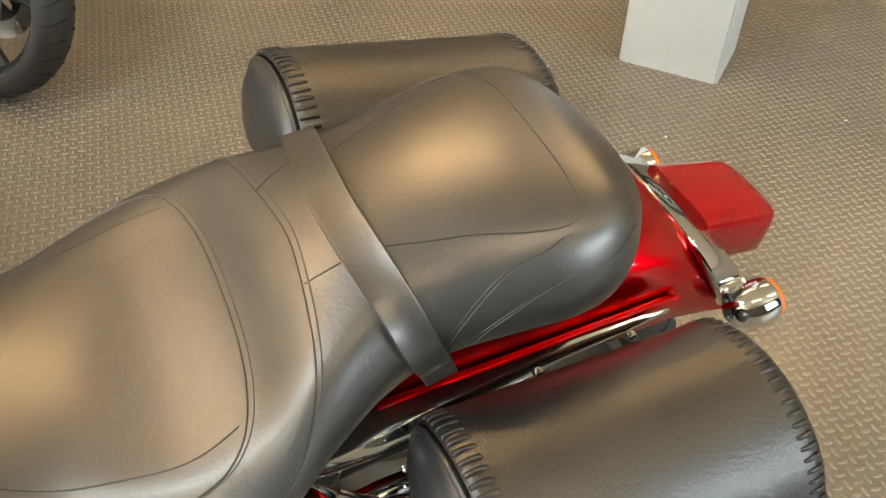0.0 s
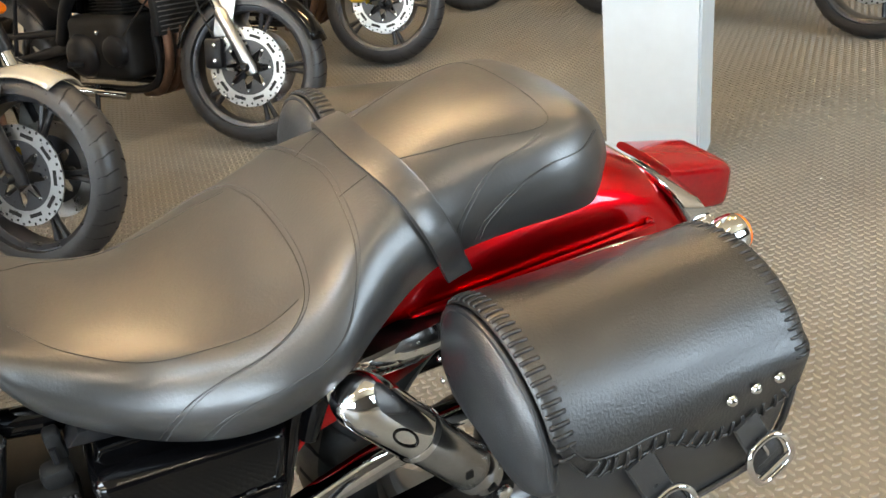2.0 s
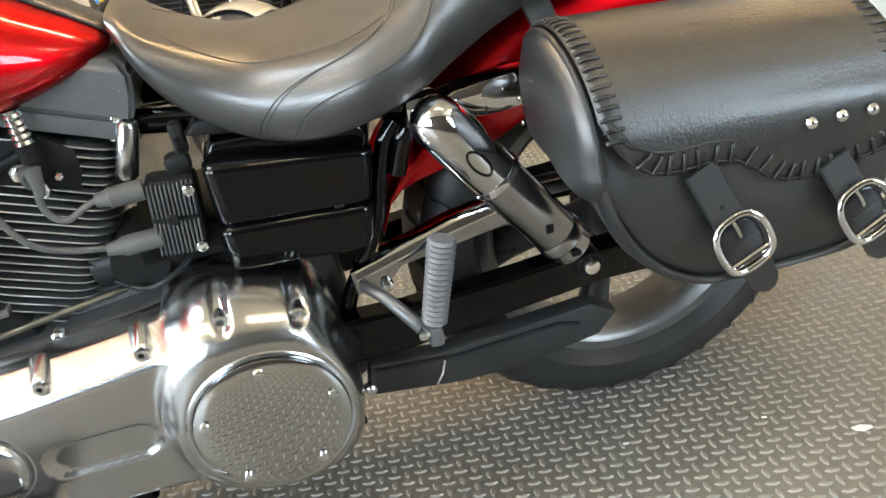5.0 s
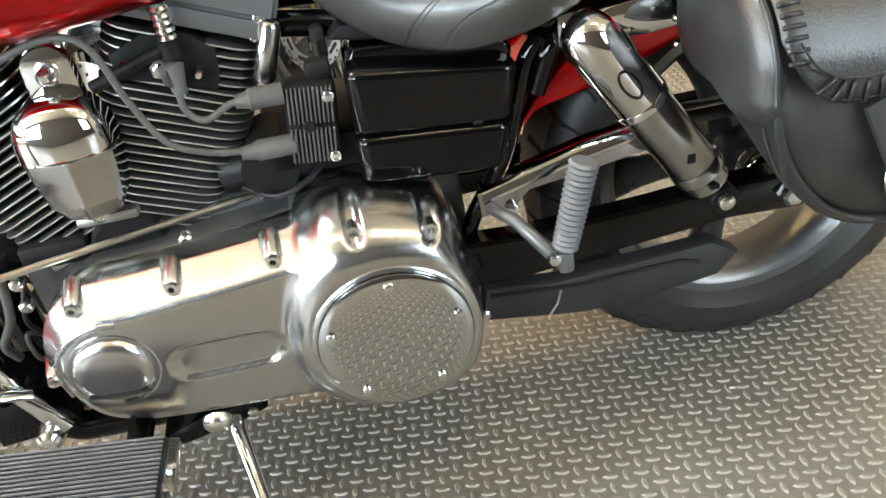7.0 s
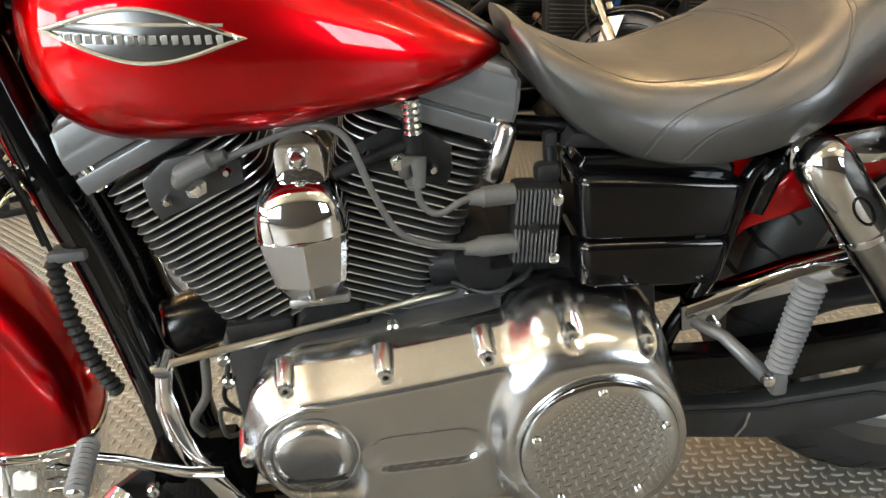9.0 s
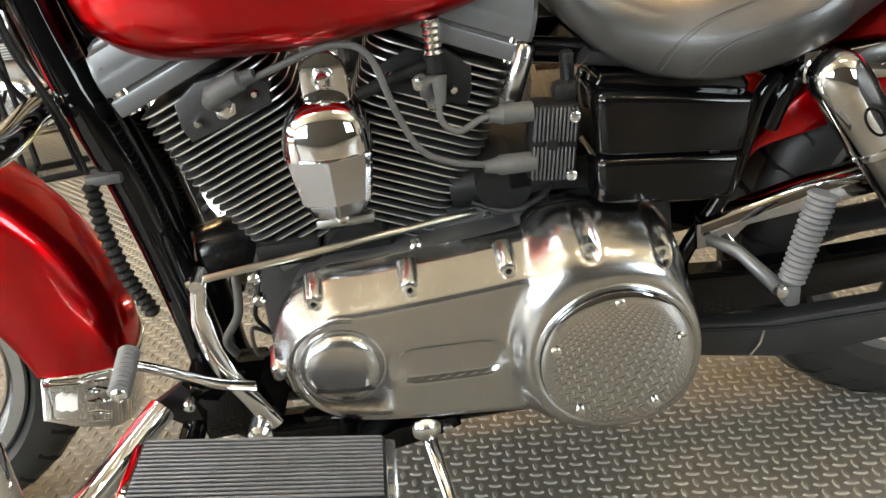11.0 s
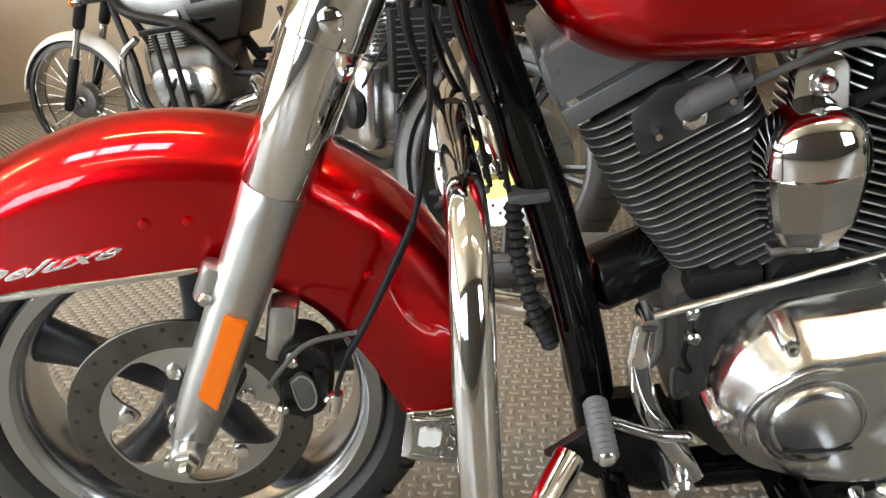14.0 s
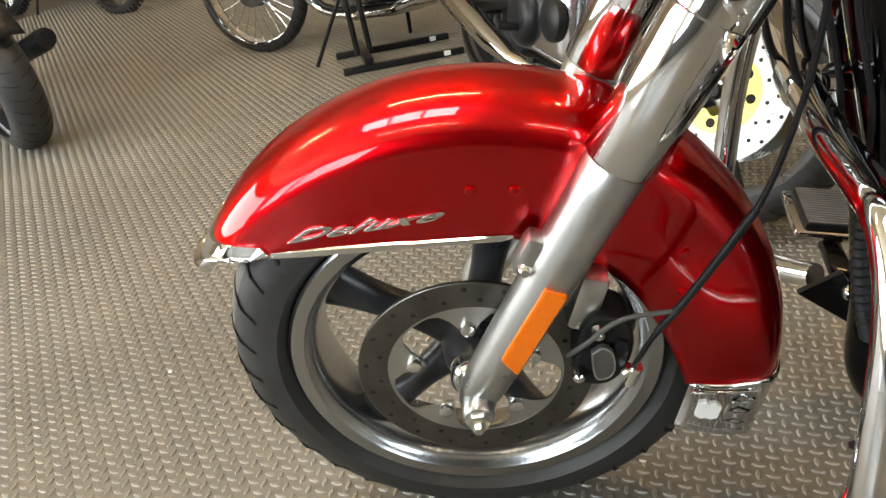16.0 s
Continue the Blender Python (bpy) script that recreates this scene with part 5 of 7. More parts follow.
    for s in (-1, 1):
        y = s * 0.055
        part("downtube", pipe([(-1.200, y * 0.7, 0.86), (-1.179, y * 0.85, 0.75), (-1.155, y, 0.645), (-1.131, y, 0.545), (-1.112, y, 0.43), (-1.098, y, 0.31), (-1.090, y, 0.20), (-1.05, y, 0.145), (-0.95, y, 0.130), (-0.45, y, 0.135)], 0.0275, 8, 20), GLOSS, fr, "black frame downtube")
    part("steering_head", tube([(-1.222, 0, 0.775), (-1.16, 0, 0.93)], 0.044, 20), GLOSS, fr)
    part("cross_tube", tube([(-0.315, -0.12, 0.60), (-0.315, 0.12, 0.60)], 0.016), GLOSS, fr)


rear_frame()

# ---- engine ----
CASE = mat("engine_case_paint", (0.07, 0.07, 0.072), 0.45, 0.3, vary=0.25, vary_scale=20, rough_vary=0.08)
CRANK = Vector((-0.863, 0, 0.31))
FINEDGE = mat("fin_edge", (0.72, 0.72, 0.71), 0.38, 1.0, vary=0.1, vary_scale=40)
FINBODY = mat("fin_black", (0.048, 0.048, 0.048), 0.5, spec=0.3, vary=0.3, vary_scale=30, bump=0.1, scale=500)


def fin(frame_m, along, half, deep, thick, edge, corner=0.035):
    """A cooling fin: a rounded plate across the cylinder, black, with a bright edge."""
    pts = []
    for cx, cy, a0 in ((half - corner, deep - corner, 0), (-half + corner, deep - corner, 90), (-half + corner, -deep + corner, 180), (half - corner, -deep + corner, 270)):
        for k in range(5):
            a = radians(a0 + 90 * k / 4)
            pts.append((cx + corner * math.cos(a), cy + corner * math.sin(a)))
    rings = [[frame_m @ Vector((x * s, y * s, along + h)) for x, y in pts] for s, h in ((0.985, -thick / 2), (1.0, -thick / 2 + 0.0006), (1.0, thick / 2 - 0.0006), (0.985, thick / 2))]
    bm = loft(rings)
    if edge:
        bm.faces.ensure_lookup_table()
        k = len(pts)
        for f in bm.faces[k:2 * k]:
            f.material_index = 1
    return bm


HEADGREY = mat("head_grey", (0.028, 0.028, 0.029), 0.42, 0.2, vary=0.3, vary_scale=24, rough_vary=0.08, bump=0.15, scale=300)


def cylinder(name, bx, lean, label):
    ang = radians(lean)
    m = Matrix.Translation((bx, 0, 0.43)) @ Matrix.Rotation(ang, 4, "Y")
    cyl = part(name, tube([m @ Vector((0, 0, -0.03)), m @ Vector((0, 0, 0.27))], 0.062, 28), FINBODY, bike, label)
    n = 22
    for i in range(n):
        t = i / (n - 1)
        along = 0.020 + 0.0112 * i
        half = 0.064 + 0.026 * min(1, t * 1.7)
        bm = fin(m, along, half, 0.094, 0.0032, True)
        me = bpy.data.meshes.new("fin")
        bm.to_mesh(me)
        bm.free()
        me.materials.append(FINBODY)
        me.materials.append(FINEDGE)
        link("fin", me, [], cyl)
    base = fin(m, 0.003, 0.068, 0.090, 0.010, False, 0.03)
    part("base_flange", base, SATIN, cyl)
    # head panel with bolts
    s = -1 if lean < 0 else 1
    flip = 1 if lean < 0 else -1
    pan = [(x * flip, z) for x, z in ((-0.046, 0.204), (0.064, 0.196), (0.076, 0.222), (0.046, 0.252), (0.0, 0.264), (-0.036, 0.254), (-0.046, 0.226))]
    bm = slab(pan, -0.060, -0.0955, 0.004)
    bm.transform(m)
    bmesh.ops.recalc_face_normals(bm, faces=bm.faces[:])
    part("head_panel", bm, HEADGREY if lean < 0 else DULL, cyl, "dark grey cylinder head cheek")
    for x, z in ((-0.022 * flip, 0.222), (0.056 * flip, 0.219)):
        part("head_bolt", bolt(m @ axis_y(x, -0.0955, z), 0.0068, 0.014, True), CHROME, cyl)
    part("plug_base", turn([(0, 0.022), (0.007, 0.021), (0.0085, 0.012), (0.0125, 0.011), (0.0125, 0)], 6, m @ axis_y(0.018 * flip, -0.0955, 0.221)), STEEL, cyl)
    # rocker box in two layers
    lo = box(0, 0, 0.281, 0.194, 0.194, 0.022, 0.003, m)
    part("rocker_base", lo, GREYPAINT, cyl)
    hi = loft([[m @ Vector((sx * wx, sy * wy, z)) for sx, sy in ((1, 1), (-1, 1), (-1, -1), (1, -1))] for wx, wy, z in ((0.098, 0.098, 0.292), (0.098, 0.098, 0.320), (0.090, 0.090, 0.352), (0.070, 0.075, 0.362))])
    bmesh.ops.bevel(hi, geom=[e for e in hi.edges], offset=0.006, segments=3, affect="EDGES")
    part("rocker_cover", hi, GREYPAINT, cyl, "silver-grey rocker cover")
    for x, y in ((0.080, -0.084), (-0.080, -0.084)):
        part("rocker_post", tube([m @ Vector((x, y, 0.268)), m @ Vector((x, y, 0.330))], 0.012, 14), CHROME if x * flip < 0 else GREYPAINT, cyl)
        part("rocker_bolt", bolt(m @ Matrix.Translation((x, y, 0.330)), 0.008, 0.008), STEEL, cyl)
    return cyl, m


cyl_f, MF = cylinder("front_cylinder", -0.912, -22.5, "finned black front cylinder with bright fin edges")
cyl_r, MR = cylinder("rear_cylinder", -0.815, 22.5, "finned black rear cylinder with bright fin edges")



def spark_lead(plug, head, pts, r=0.0042):
    part("spark_plug", tube([Vector(plug) + Vector((0.0, 0.035, -0.018)), Vector(plug) + Vector((0, 0.012, -0.008))], 0.010, 6), STEEL, head)
    w = part("spark_lead", pipe(pts, r, 8, 10), BOOT, head, "grey spark plug lead")
    return w


spark_lead((-0.985, -0.115, 0.645), cyl_f, [(-0.965, -0.130, 0.668), (-0.91, -0.135, 0.687), (-0.845, -0.135, 0.704), (-0.805, -0.140, 0.690), (-0.783, -0.145, 0.625), (-0.760, -0.145, 0.573), (-0.724, -0.140, 0.549), (-0.67, -0.137, 0.536)])
part("plug_boot", tube([(-0.981, -0.104, 0.645), (-0.991, -0.119, 0.657), (-0.986, -0.127, 0.664), (-0.972, -0.130, 0.671), (-0.952, -0.133, 0.679), (-0.949, -0.133, 0.680), (-0.935, -0.135, 0.684)], [0.0100, 0.0130, 0.0135, 0.0132, 0.0125, 0.0085, 0.006], 16), BOOT, cyl_f)
spark_lead((-0.735, -0.115, 0.622), cyl_r, [(-0.727, -0.130, 0.648), (-0.731, -0.135, 0.604), (-0.712, -0.140, 0.586), (-0.682, -0.140, 0.598), (-0.66, -0.138, 0.600)])
part("plug_boot", tube([(-0.742, -0.100, 0.625), (-0.737, -0.118, 0.642), (-0.727, -0.128, 0.648), (-0.728, -0.133, 0.618)], [0.009, 0.0105, 0.010, 0.0055], 12), BOOT, cyl_r)


part("breather_fitting", tube([(-0.729, -0.106, 0.670 + 0.004 * i) for i in range(12)], [0.0105 + (0.0012 if i % 2 else -0.0008) for i in range(12)], 14), STEEL, cyl_r, "ribbed steel fitting")
part("rocker_boss", tube([(-0.617, -0.096, 0.668), (-0.619, -0.096, 0.664), (-0.640, -0.096, 0.606), (-0.642, -0.096, 0.602)], [0.010, 0.0135, 0.0135, 0.011], 18), ALU, cyl_r, "polished round boss of the rocker cover")
part("breather_base", tube([(-0.729, -0.106, 0.652), (-0.729, -0.106, 0.672)], 0.0125, 12), DULL, cyl_r)
part("breather_pipe", pipe([(-0.729, -0.106, 0.664), (-0.765, -0.107, 0.655), (-0.800, -0.107, 0.644), (-0.825, -0.107, 0.636)], 0.0075, 6, 10), DULL, cyl_r)


MIRROR = mat("mirror_chrome", (0.56, 0.57, 0.58), 0.02, 1.0, vary=0.05, vary_scale=14)
SATIN_CHROME = mat("brushed_chrome", (0.46, 0.46, 0.47), 0.11, 1.0, vary=0.08, vary_scale=20, rough_vary=0.05, bump=0.02, scale=300)


def horn():
    """Chrome cover: a smooth hood over a tapered lower body with a centre ridge."""
    cx, zl = -0.868, 0.583
    rings = []
    for i in range(13):
        k = math.cos(math.pi / 2 * i / 12)
        y = -0.130 - 0.036 * math.sin(math.pi / 2 * i / 12) ** 0.9
        row = []
        for j in range(25):
            a = math.pi * j / 24
            row.append(Vector((cx + 0.0535 * max(k, 0.02) * math.copysign(abs(math.cos(a)) ** 0.82, math.cos(a)), y, zl + 0.060 * max(k, 0.02) * math.sin(a) ** 0.82)))
        row += [Vector((cx - 0.0535 * max(k, 0.02) * q, y, zl - 0.0045)) for q in (1.0, 0.5, 0.0, -0.5, -1.0)]
        rings.append(row)
    rings = [[Vector((p.x, -0.100, p.z)) for p in rings[0]]] + rings
    h = part("horn_cover", loft(rings), CHROME, bike, "chrome waterfall horn cover", 40)
    body = []
    for t in range(9):
        q = t / 8
        z = 0.584 - 0.076 * q
        w = 0.0520 - 0.0105 * q ** 1.3
        f = -0.158 + 0.004 * q
        r = 0.006
        if t == 8:
            z, w, f = 0.500, 0.033, f + 0.003
        body.append([Vector(p) for p in ((cx + w, -0.100, z), (cx + w, f + 0.022, z), (cx + w - r * 0.4, f + 0.015, z), (cx + w - r * 1.4, f + 0.0105, z), (cx + 0.003, f + 0.0008, z), (cx, f, z),
                                         (cx - 0.003, f + 0.0008, z), (cx - w + r * 1.4, f + 0.0105, z), (cx - w + r * 0.4, f + 0.015, z), (cx - w, f + 0.022, z), (cx - w, -0.100, z))])
    part("lower_body", loft(body), SATIN_CHROME, h, "tapered lower body with a centre ridge", 6)
    part("brow", tube([(cx - 0.0535, -0.128, 0.5800), (cx - 0.048, -0.147, 0.5800), (cx - 0.03, -0.159, 0.5800), (cx, -0.1665, 0.5800), (cx + 0.03, -0.159, 0.5800), (cx + 0.048, -0.147, 0.5800), (cx + 0.0535, -0.128, 0.5800)], 0.0022, 8), CHROME, h)
    part("horn_screw", bolt(axis_y(cx + 0.002, -0.128, 0.493), 0.006, 0.010), STEEL, h)
    arch = [(-0.889, 0.632)] + [(-0.861 + 0.027 * math.cos(a), 0.668 + 0.027 * math.sin(a)) for a in (math.pi * (1 - k / 14) for k in range(15))] + [(-0.833, 0.632)]
    part("horn_bracket", slab(arch, -0.100, -0.116, 0.003), CHROME, h)
    part("bracket_back", box(-0.861, -0.100, 0.690, 0.044, 0.008, 0.040, 0.003), ALU, h)
    part("bracket_bolt", turn([(0, 0.022), (0.004, 0.0215), (0.0085, 0.017), (0.0100, 0.010), (0.0100, 0.005), (0.0135, 0.004), (0.0140, 0)], 18, axis_y(-0.861, -0.115, 0.664)), STEEL, h)
    part("arm", box(-0.861, -0.108, 0.640, 0.030, 0.016, 0.05, 0.006), DULL, h)

horn()


ARM = [(-0.977, 0.330), (-0.968, 0.375), (-0.945, 0.412), (-0.905, 0.434), (-0.850, 0.436), (-0.755, 0.442), (-0.683, 0.448), (-0.62, 0.455), (-0.55, 0.44), (-0.52, 0.36), (-0.52, 0.26), (-0.56, 0.205), (-0.64, 0.200), (-0.72, 0.206), (-0.80, 0.212), (-0.88, 0.222), (-0.935, 0.245), (-0.966, 0.284)]
BULGE = [(-0.684, 0.396), (-0.664, 0.434), (-0.640, 0.462), (-0.610, 0.476), (-0.565, 0.475), (-0.512, 0.465), (-0.472, 0.448), (-0.455, 0.418), (-0.445, 0.360), (-0.438, 0.290), (-0.446, 0.226), (-0.478, 0.194), (-0.54, 0.186), (-0.61, 0.190), (-0.662, 0.212), (-0.688, 0.262), (-0.694, 0.330)]
POCKETS = [(-0.579, 0.448), (-0.491, 0.430)]
RECESS = ((-0.800, 0.322), (-0.716, 0.320), 0.0265)
DERBY = (-0.556, 0.308)


def closed_curve(outline, steps):
    return [(p.x, p.z) for p in smooth_path([(x, 0, z) for x, z in outline[-1:] + outline + outline[:2]], steps)[steps:-steps - 1]]


ARM_S, BULGE_S = closed_curve(ARM, 6), closed_curve(BULGE, 6)


def depth_inside(loop, x, z):
    """Distance from the rim of a closed outline, positive inside."""
    A = np.array(loop)
    B = np.roll(A, -1, 0)
    D, P = B - A, np.array((x, z)) - A
    t = np.clip((P * D).sum(1) / (D * D).sum(1), 0, 1)
    d = np.sqrt(((P - D * t[:, None]) ** 2).sum(1).min())
    over = (A[:, 1] > z) != (B[:, 1] > z)
    hits = over & (x < A[:, 0] + (z - A[:, 1]) * D[:, 0] / np.where(over, D[:, 1], 1))
    return d if hits.sum() % 2 else -d


def capsule(x, z, a, b, r):
    """How deep a place lies within a rounded bar from a to b."""
    ax, az = b[0] - a[0], b[1] - a[1]
    t = max(0, min(1, ((x - a[0]) * ax + (z - a[1]) * az) / (ax * ax + az * az)))
    return r - math.hypot(x - a[0] - ax * t, z - a[1] - az * t)


def ease(v):
    v = max(0.0, min(1.0, v))
    return v * v * (3 - 2 * v)


def cover_at(x, z, lift):
    """A place on the skin of the primary cover: a flat long arm and a round-shouldered bulge, blended as in one casting."""
    da, db = depth_inside(ARM_S, x, z), depth_inside(BULGE_S, x, z)
    q = max(0.0, min(1.0, da / 0.036))
    rise = 1.16 * q
    arm = 0.180 + 0.044 * (rise if rise < 0.84 else 1 - 0.16 * math.exp(-(rise - 0.84) / 0.16) if q < 1 else 1 - 0.16 * math.exp(-2.0)) / (1 - 0.16 * math.exp(-2.0))
    near = max(0.0, math.hypot(x - DERBY[0], z - DERBY[1]) - 0.1035)
    q = max(0.0, min(1.0, db / (db + near + 1e-6)))
    bulge = 0.145 + 0.1025 * (1 - (1 - q) ** 2.2) ** 0.62 if db > 0 else 0.0
    k = 0.007
    h = k * math.log(math.exp((arm if da > -0.003 else 0.12) / k) + math.exp(max(bulge, 0.12) / k))
    h -= 0.0060 * ease(capsule(x, z, *RECESS) / 0.006)
    for px, pz in POCKETS:
        h -= 0.013 * ease(capsule(x, z, (px, pz), (px + 0.001, pz + 0.022), 0.0125) / 0.008)
    return Vector((x, -h - lift, z))


def primary_cover():
    """Skin from the joint rim of arm and bulge to a line through the middle."""
    rim = [p for p in ARM_S if depth_inside(BULGE_S, *p) < 0] + [p for p in BULGE_S if depth_inside(ARM_S, *p) < 0]
    mid = (-0.70, 0.32)
    rim.sort(key=lambda p: math.atan2((p[1] - mid[1]) * 1.9, p[0] - mid[0]))
    rim = closed_curve(rim, 2)
    rings = [[Vector((x, -0.140, z)) for x, z in rim]]
    n = 64
    for k in range(n + 1):
        t = (k / n) ** 1.15
        row = []
        for x, z in rim:
            cx = max(-0.87, min(-0.556, x))
            cz = 0.262 + (0.308 - 0.262) * (cx + 0.87) / 0.314
            row.append(cover_at(x + (cx - x) * t, z + (cz - z) * t, 0.0))
        rings.append(row)
    back = [[Vector((x * k + mid[0] * (1 - k), y, z * k + mid[1] * (1 - k))) for x, z in rim] for k, y in ((0.965, -0.080), (0.975, -0.120), (0.985, -0.138), (0.97, -0.142))]
    part("inner_primary", loft(back), CASE, bike, "dark grey inner half of the primary case", 50)
    skin = loft(rings, True, False)
    bmesh.ops.remove_doubles(skin, verts=skin.verts[:], dist=2e-4)
    return part("primary_cover", skin, ALU, bike, "polished aluminium primary cover with a round-shouldered clutch bulge", 75)


def lower_engine():
    case = part("crankcase", slab([(-1.00, 0.30), (-1.00, 0.42), (-0.95, 0.455), (-0.88, 0.452), (-0.80, 0.452), (-0.70, 0.46), (-0.62, 0.50), (-0.48, 0.48), (-0.43, 0.42), (-0.42, 0.22), (-0.50, 0.165), (-0.94, 0.165), (-0.99, 0.22)], 0.13, -0.085, 0.015), CASE, bike, "dark engine crankcase and gearbox")
    part("gearbox_top", box(-0.57, -0.02, 0.505, 0.20, 0.20, 0.05, 0.015), DULL, case)
    part("starter", tube([(-0.66, -0.02, 0.50), (-0.66, -0.12, 0.50)], 0.035, 20), DULL, case)
    part("starter", tube([(-0.72, -0.06, 0.485), (-0.60, -0.09, 0.495)], 0.030, 20), BLACK, case)
    pr = primary_cover()
    # ridge round the engine end of the long front arm
    part("arm_ridge", pipe([cover_at(x, z, 0.001) for x, z in ((-0.955, 0.300), (-0.957, 0.335), (-0.944, 0.368), (-0.921, 0.391), (-0.892, 0.402), (-0.868, 0.400))], 0.0038, 8, 10), ALU, pr)
    # derby cover
    c = axis_y(DERBY[0], -0.248, DERBY[1])
    derby = part("clutch_cover", turn([(0, 0.0115), (0.03, 0.0110), (0.06, 0.0095), (0.080, 0.0078), (0.090, 0.0064), (0.0945, 0.0040), (0.0960, 0.0), (0.0960, -0.012)], 72, c), MIRROR, pr, "round chrome clutch cover")
    part("cover_seat", turn([(0.0965, -0.010), (0.0965, 0.001), (0.0995, 0.002), (0.1030, 0.0005), (0.1050, -0.003)], 64, c), ALU, pr)
    for k in range(5):
        a = radians(88 + 72 * k)
        part("cover_screw", bolt(c @ Matrix.Translation((0.081 * math.cos(a), 0.081 * math.sin(a), 0.0085)), 0.0062, 0.0055), STEEL, pr)
    # round boss at the engine end
    c = axis_y(-0.890, -0.222, 0.336)
    part("engine_boss", turn([(0, 0.013), (0.030, 0.0135), (0.041, 0.012), (0.046, 0.007), (0.049, 0.0), (0.049, -0.006)], 48, c), ALU, pr, "round raised boss of the cover")
    part("boss_rim", turn([(0.0495, -0.004), (0.0515, 0.003), (0.0535, 0.002), (0.055, -0.006)], 48, c), ALU, pr)
    part("boss_line", tube([(-0.926, -0.2345, 0.312), (-0.890, -0.2365, 0.308), (-0.854, -0.2345, 0.306)], 0.0018, 6), DULL, pr)
    # screws with bosses on the sloping upper flank
    for x, z in ((-0.676, 0.432), (-0.795, 0.424), (-0.911, 0.420), (-0.974, 0.318)):
        p = cover_at(x, z, 0.0)
        part("boss", tube([p + Vector((0, 0.03, 0.010)), p + Vector((0, -0.002, 0.001)), p + Vector((0, -0.006, 0))], [0.015, 0.0115, 0.0095], 16), ALU, pr)
        part("flange_screw", turn([(0.003, 0.005), (0.004, 0.009), (0.0072, 0.009), (0.0080, 0.006), (0.0080, -0.01)], 14, axis_y(p.x, p.y - 0.005, p.z)), STEEL, pr)
    for x, z in POCKETS:
        p = cover_at(x, z, 0.0)
        part("pocket_screw", turn([(0.0035, -0.002), (0.0045, 0.006), (0.0085, 0.006), (0.0092, 0.003), (0.0092, -0.02)], 16, axis_y(p.x, p.y, p.z)), STEEL, pr)
    # engine case details above the cover
    part("case_cap", box(-0.945, -0.085, 0.440, 0.085, 0.04, 0.035, 0.008), DULL, case)
    part("case_cap", turn([(0, 0.02), (0.045, 0.02), (0.050, 0.01), (0.052, -0.01)], 32, axis_y(-0.855, -0.085, 0.425)), DULL, case)
    part("cast_plate", box(-0.865, -0.103, 0.478, 0.075, 0.02, 0.014, 0.005), SATIN, case)
    for x, y, z in ((-0.781, -0.125, 0.438), (-0.990, -0.125, 0.426), (-0.990, -0.128, 0.395), (-0.866, -0.125, 0.494)):
        part("case_bolt", bolt(axis_y(x, y, z), 0.009, 0.012), STEEL, case)
    for pts, r in (([(-0.60, -0.10, 0.500), (-0.585, -0.125, 0.520), (-0.575, -0.120, 0.560), (-0.573, -0.110, 0.64)], 0.0035), ([(-0.70, -0.10, 0.475), (-0.66, -0.13, 0.470), (-0.62, -0.13, 0.482), (-0.59, -0.11, 0.50)], 0.004),
                   ([(-0.985, -0.115, 0.43), (-0.992, -0.13, 0.40), (-1.000, -0.13, 0.37), (-0.99, -0.12, 0.34)], 0.0032)):
        part("loom_wire", pipe(pts, r, 8, 8), BLACK, case)
    part("oil_filter", tube([(-1.085, -0.012, 0.412), (-1.083, -0.012, 0.412), (-1.078, -0.010, 0.413), (-1.005, 0.010, 0.425), (-0.99, 0.012, 0.427)], [0.024, 0.038, 0.042, 0.042, 0.034], 40), FILTERBLK, bike, "black spin-on oil filter")
    part("front_mount", slab([(-1.115, 0.285), (-1.012, 0.280), (-0.99, 0.22), (-1.04, 0.20), (-1.10, 0.196)], -0.06, -0.15, 0.008), GLOSS, bike, "black front engine mount")
    part("coil_hose", pipe([(-1.02, -0.10, 0.42), (-1.025, -0.115, 0.37), (-1.05, -0.11, 0.33), (-1.045, -0.10, 0.30)], 0.006, 6, 10), BOOT, case)
    part("case_wire", pipe([(-0.99, -0.11, 0.33), (-1.01, -0.125, 0.35), (-1.01, -0.125, 0.31), (-0.99, -0.115, 0.305)], 0.003, 6, 8), BOOT, case)


lower_engine()


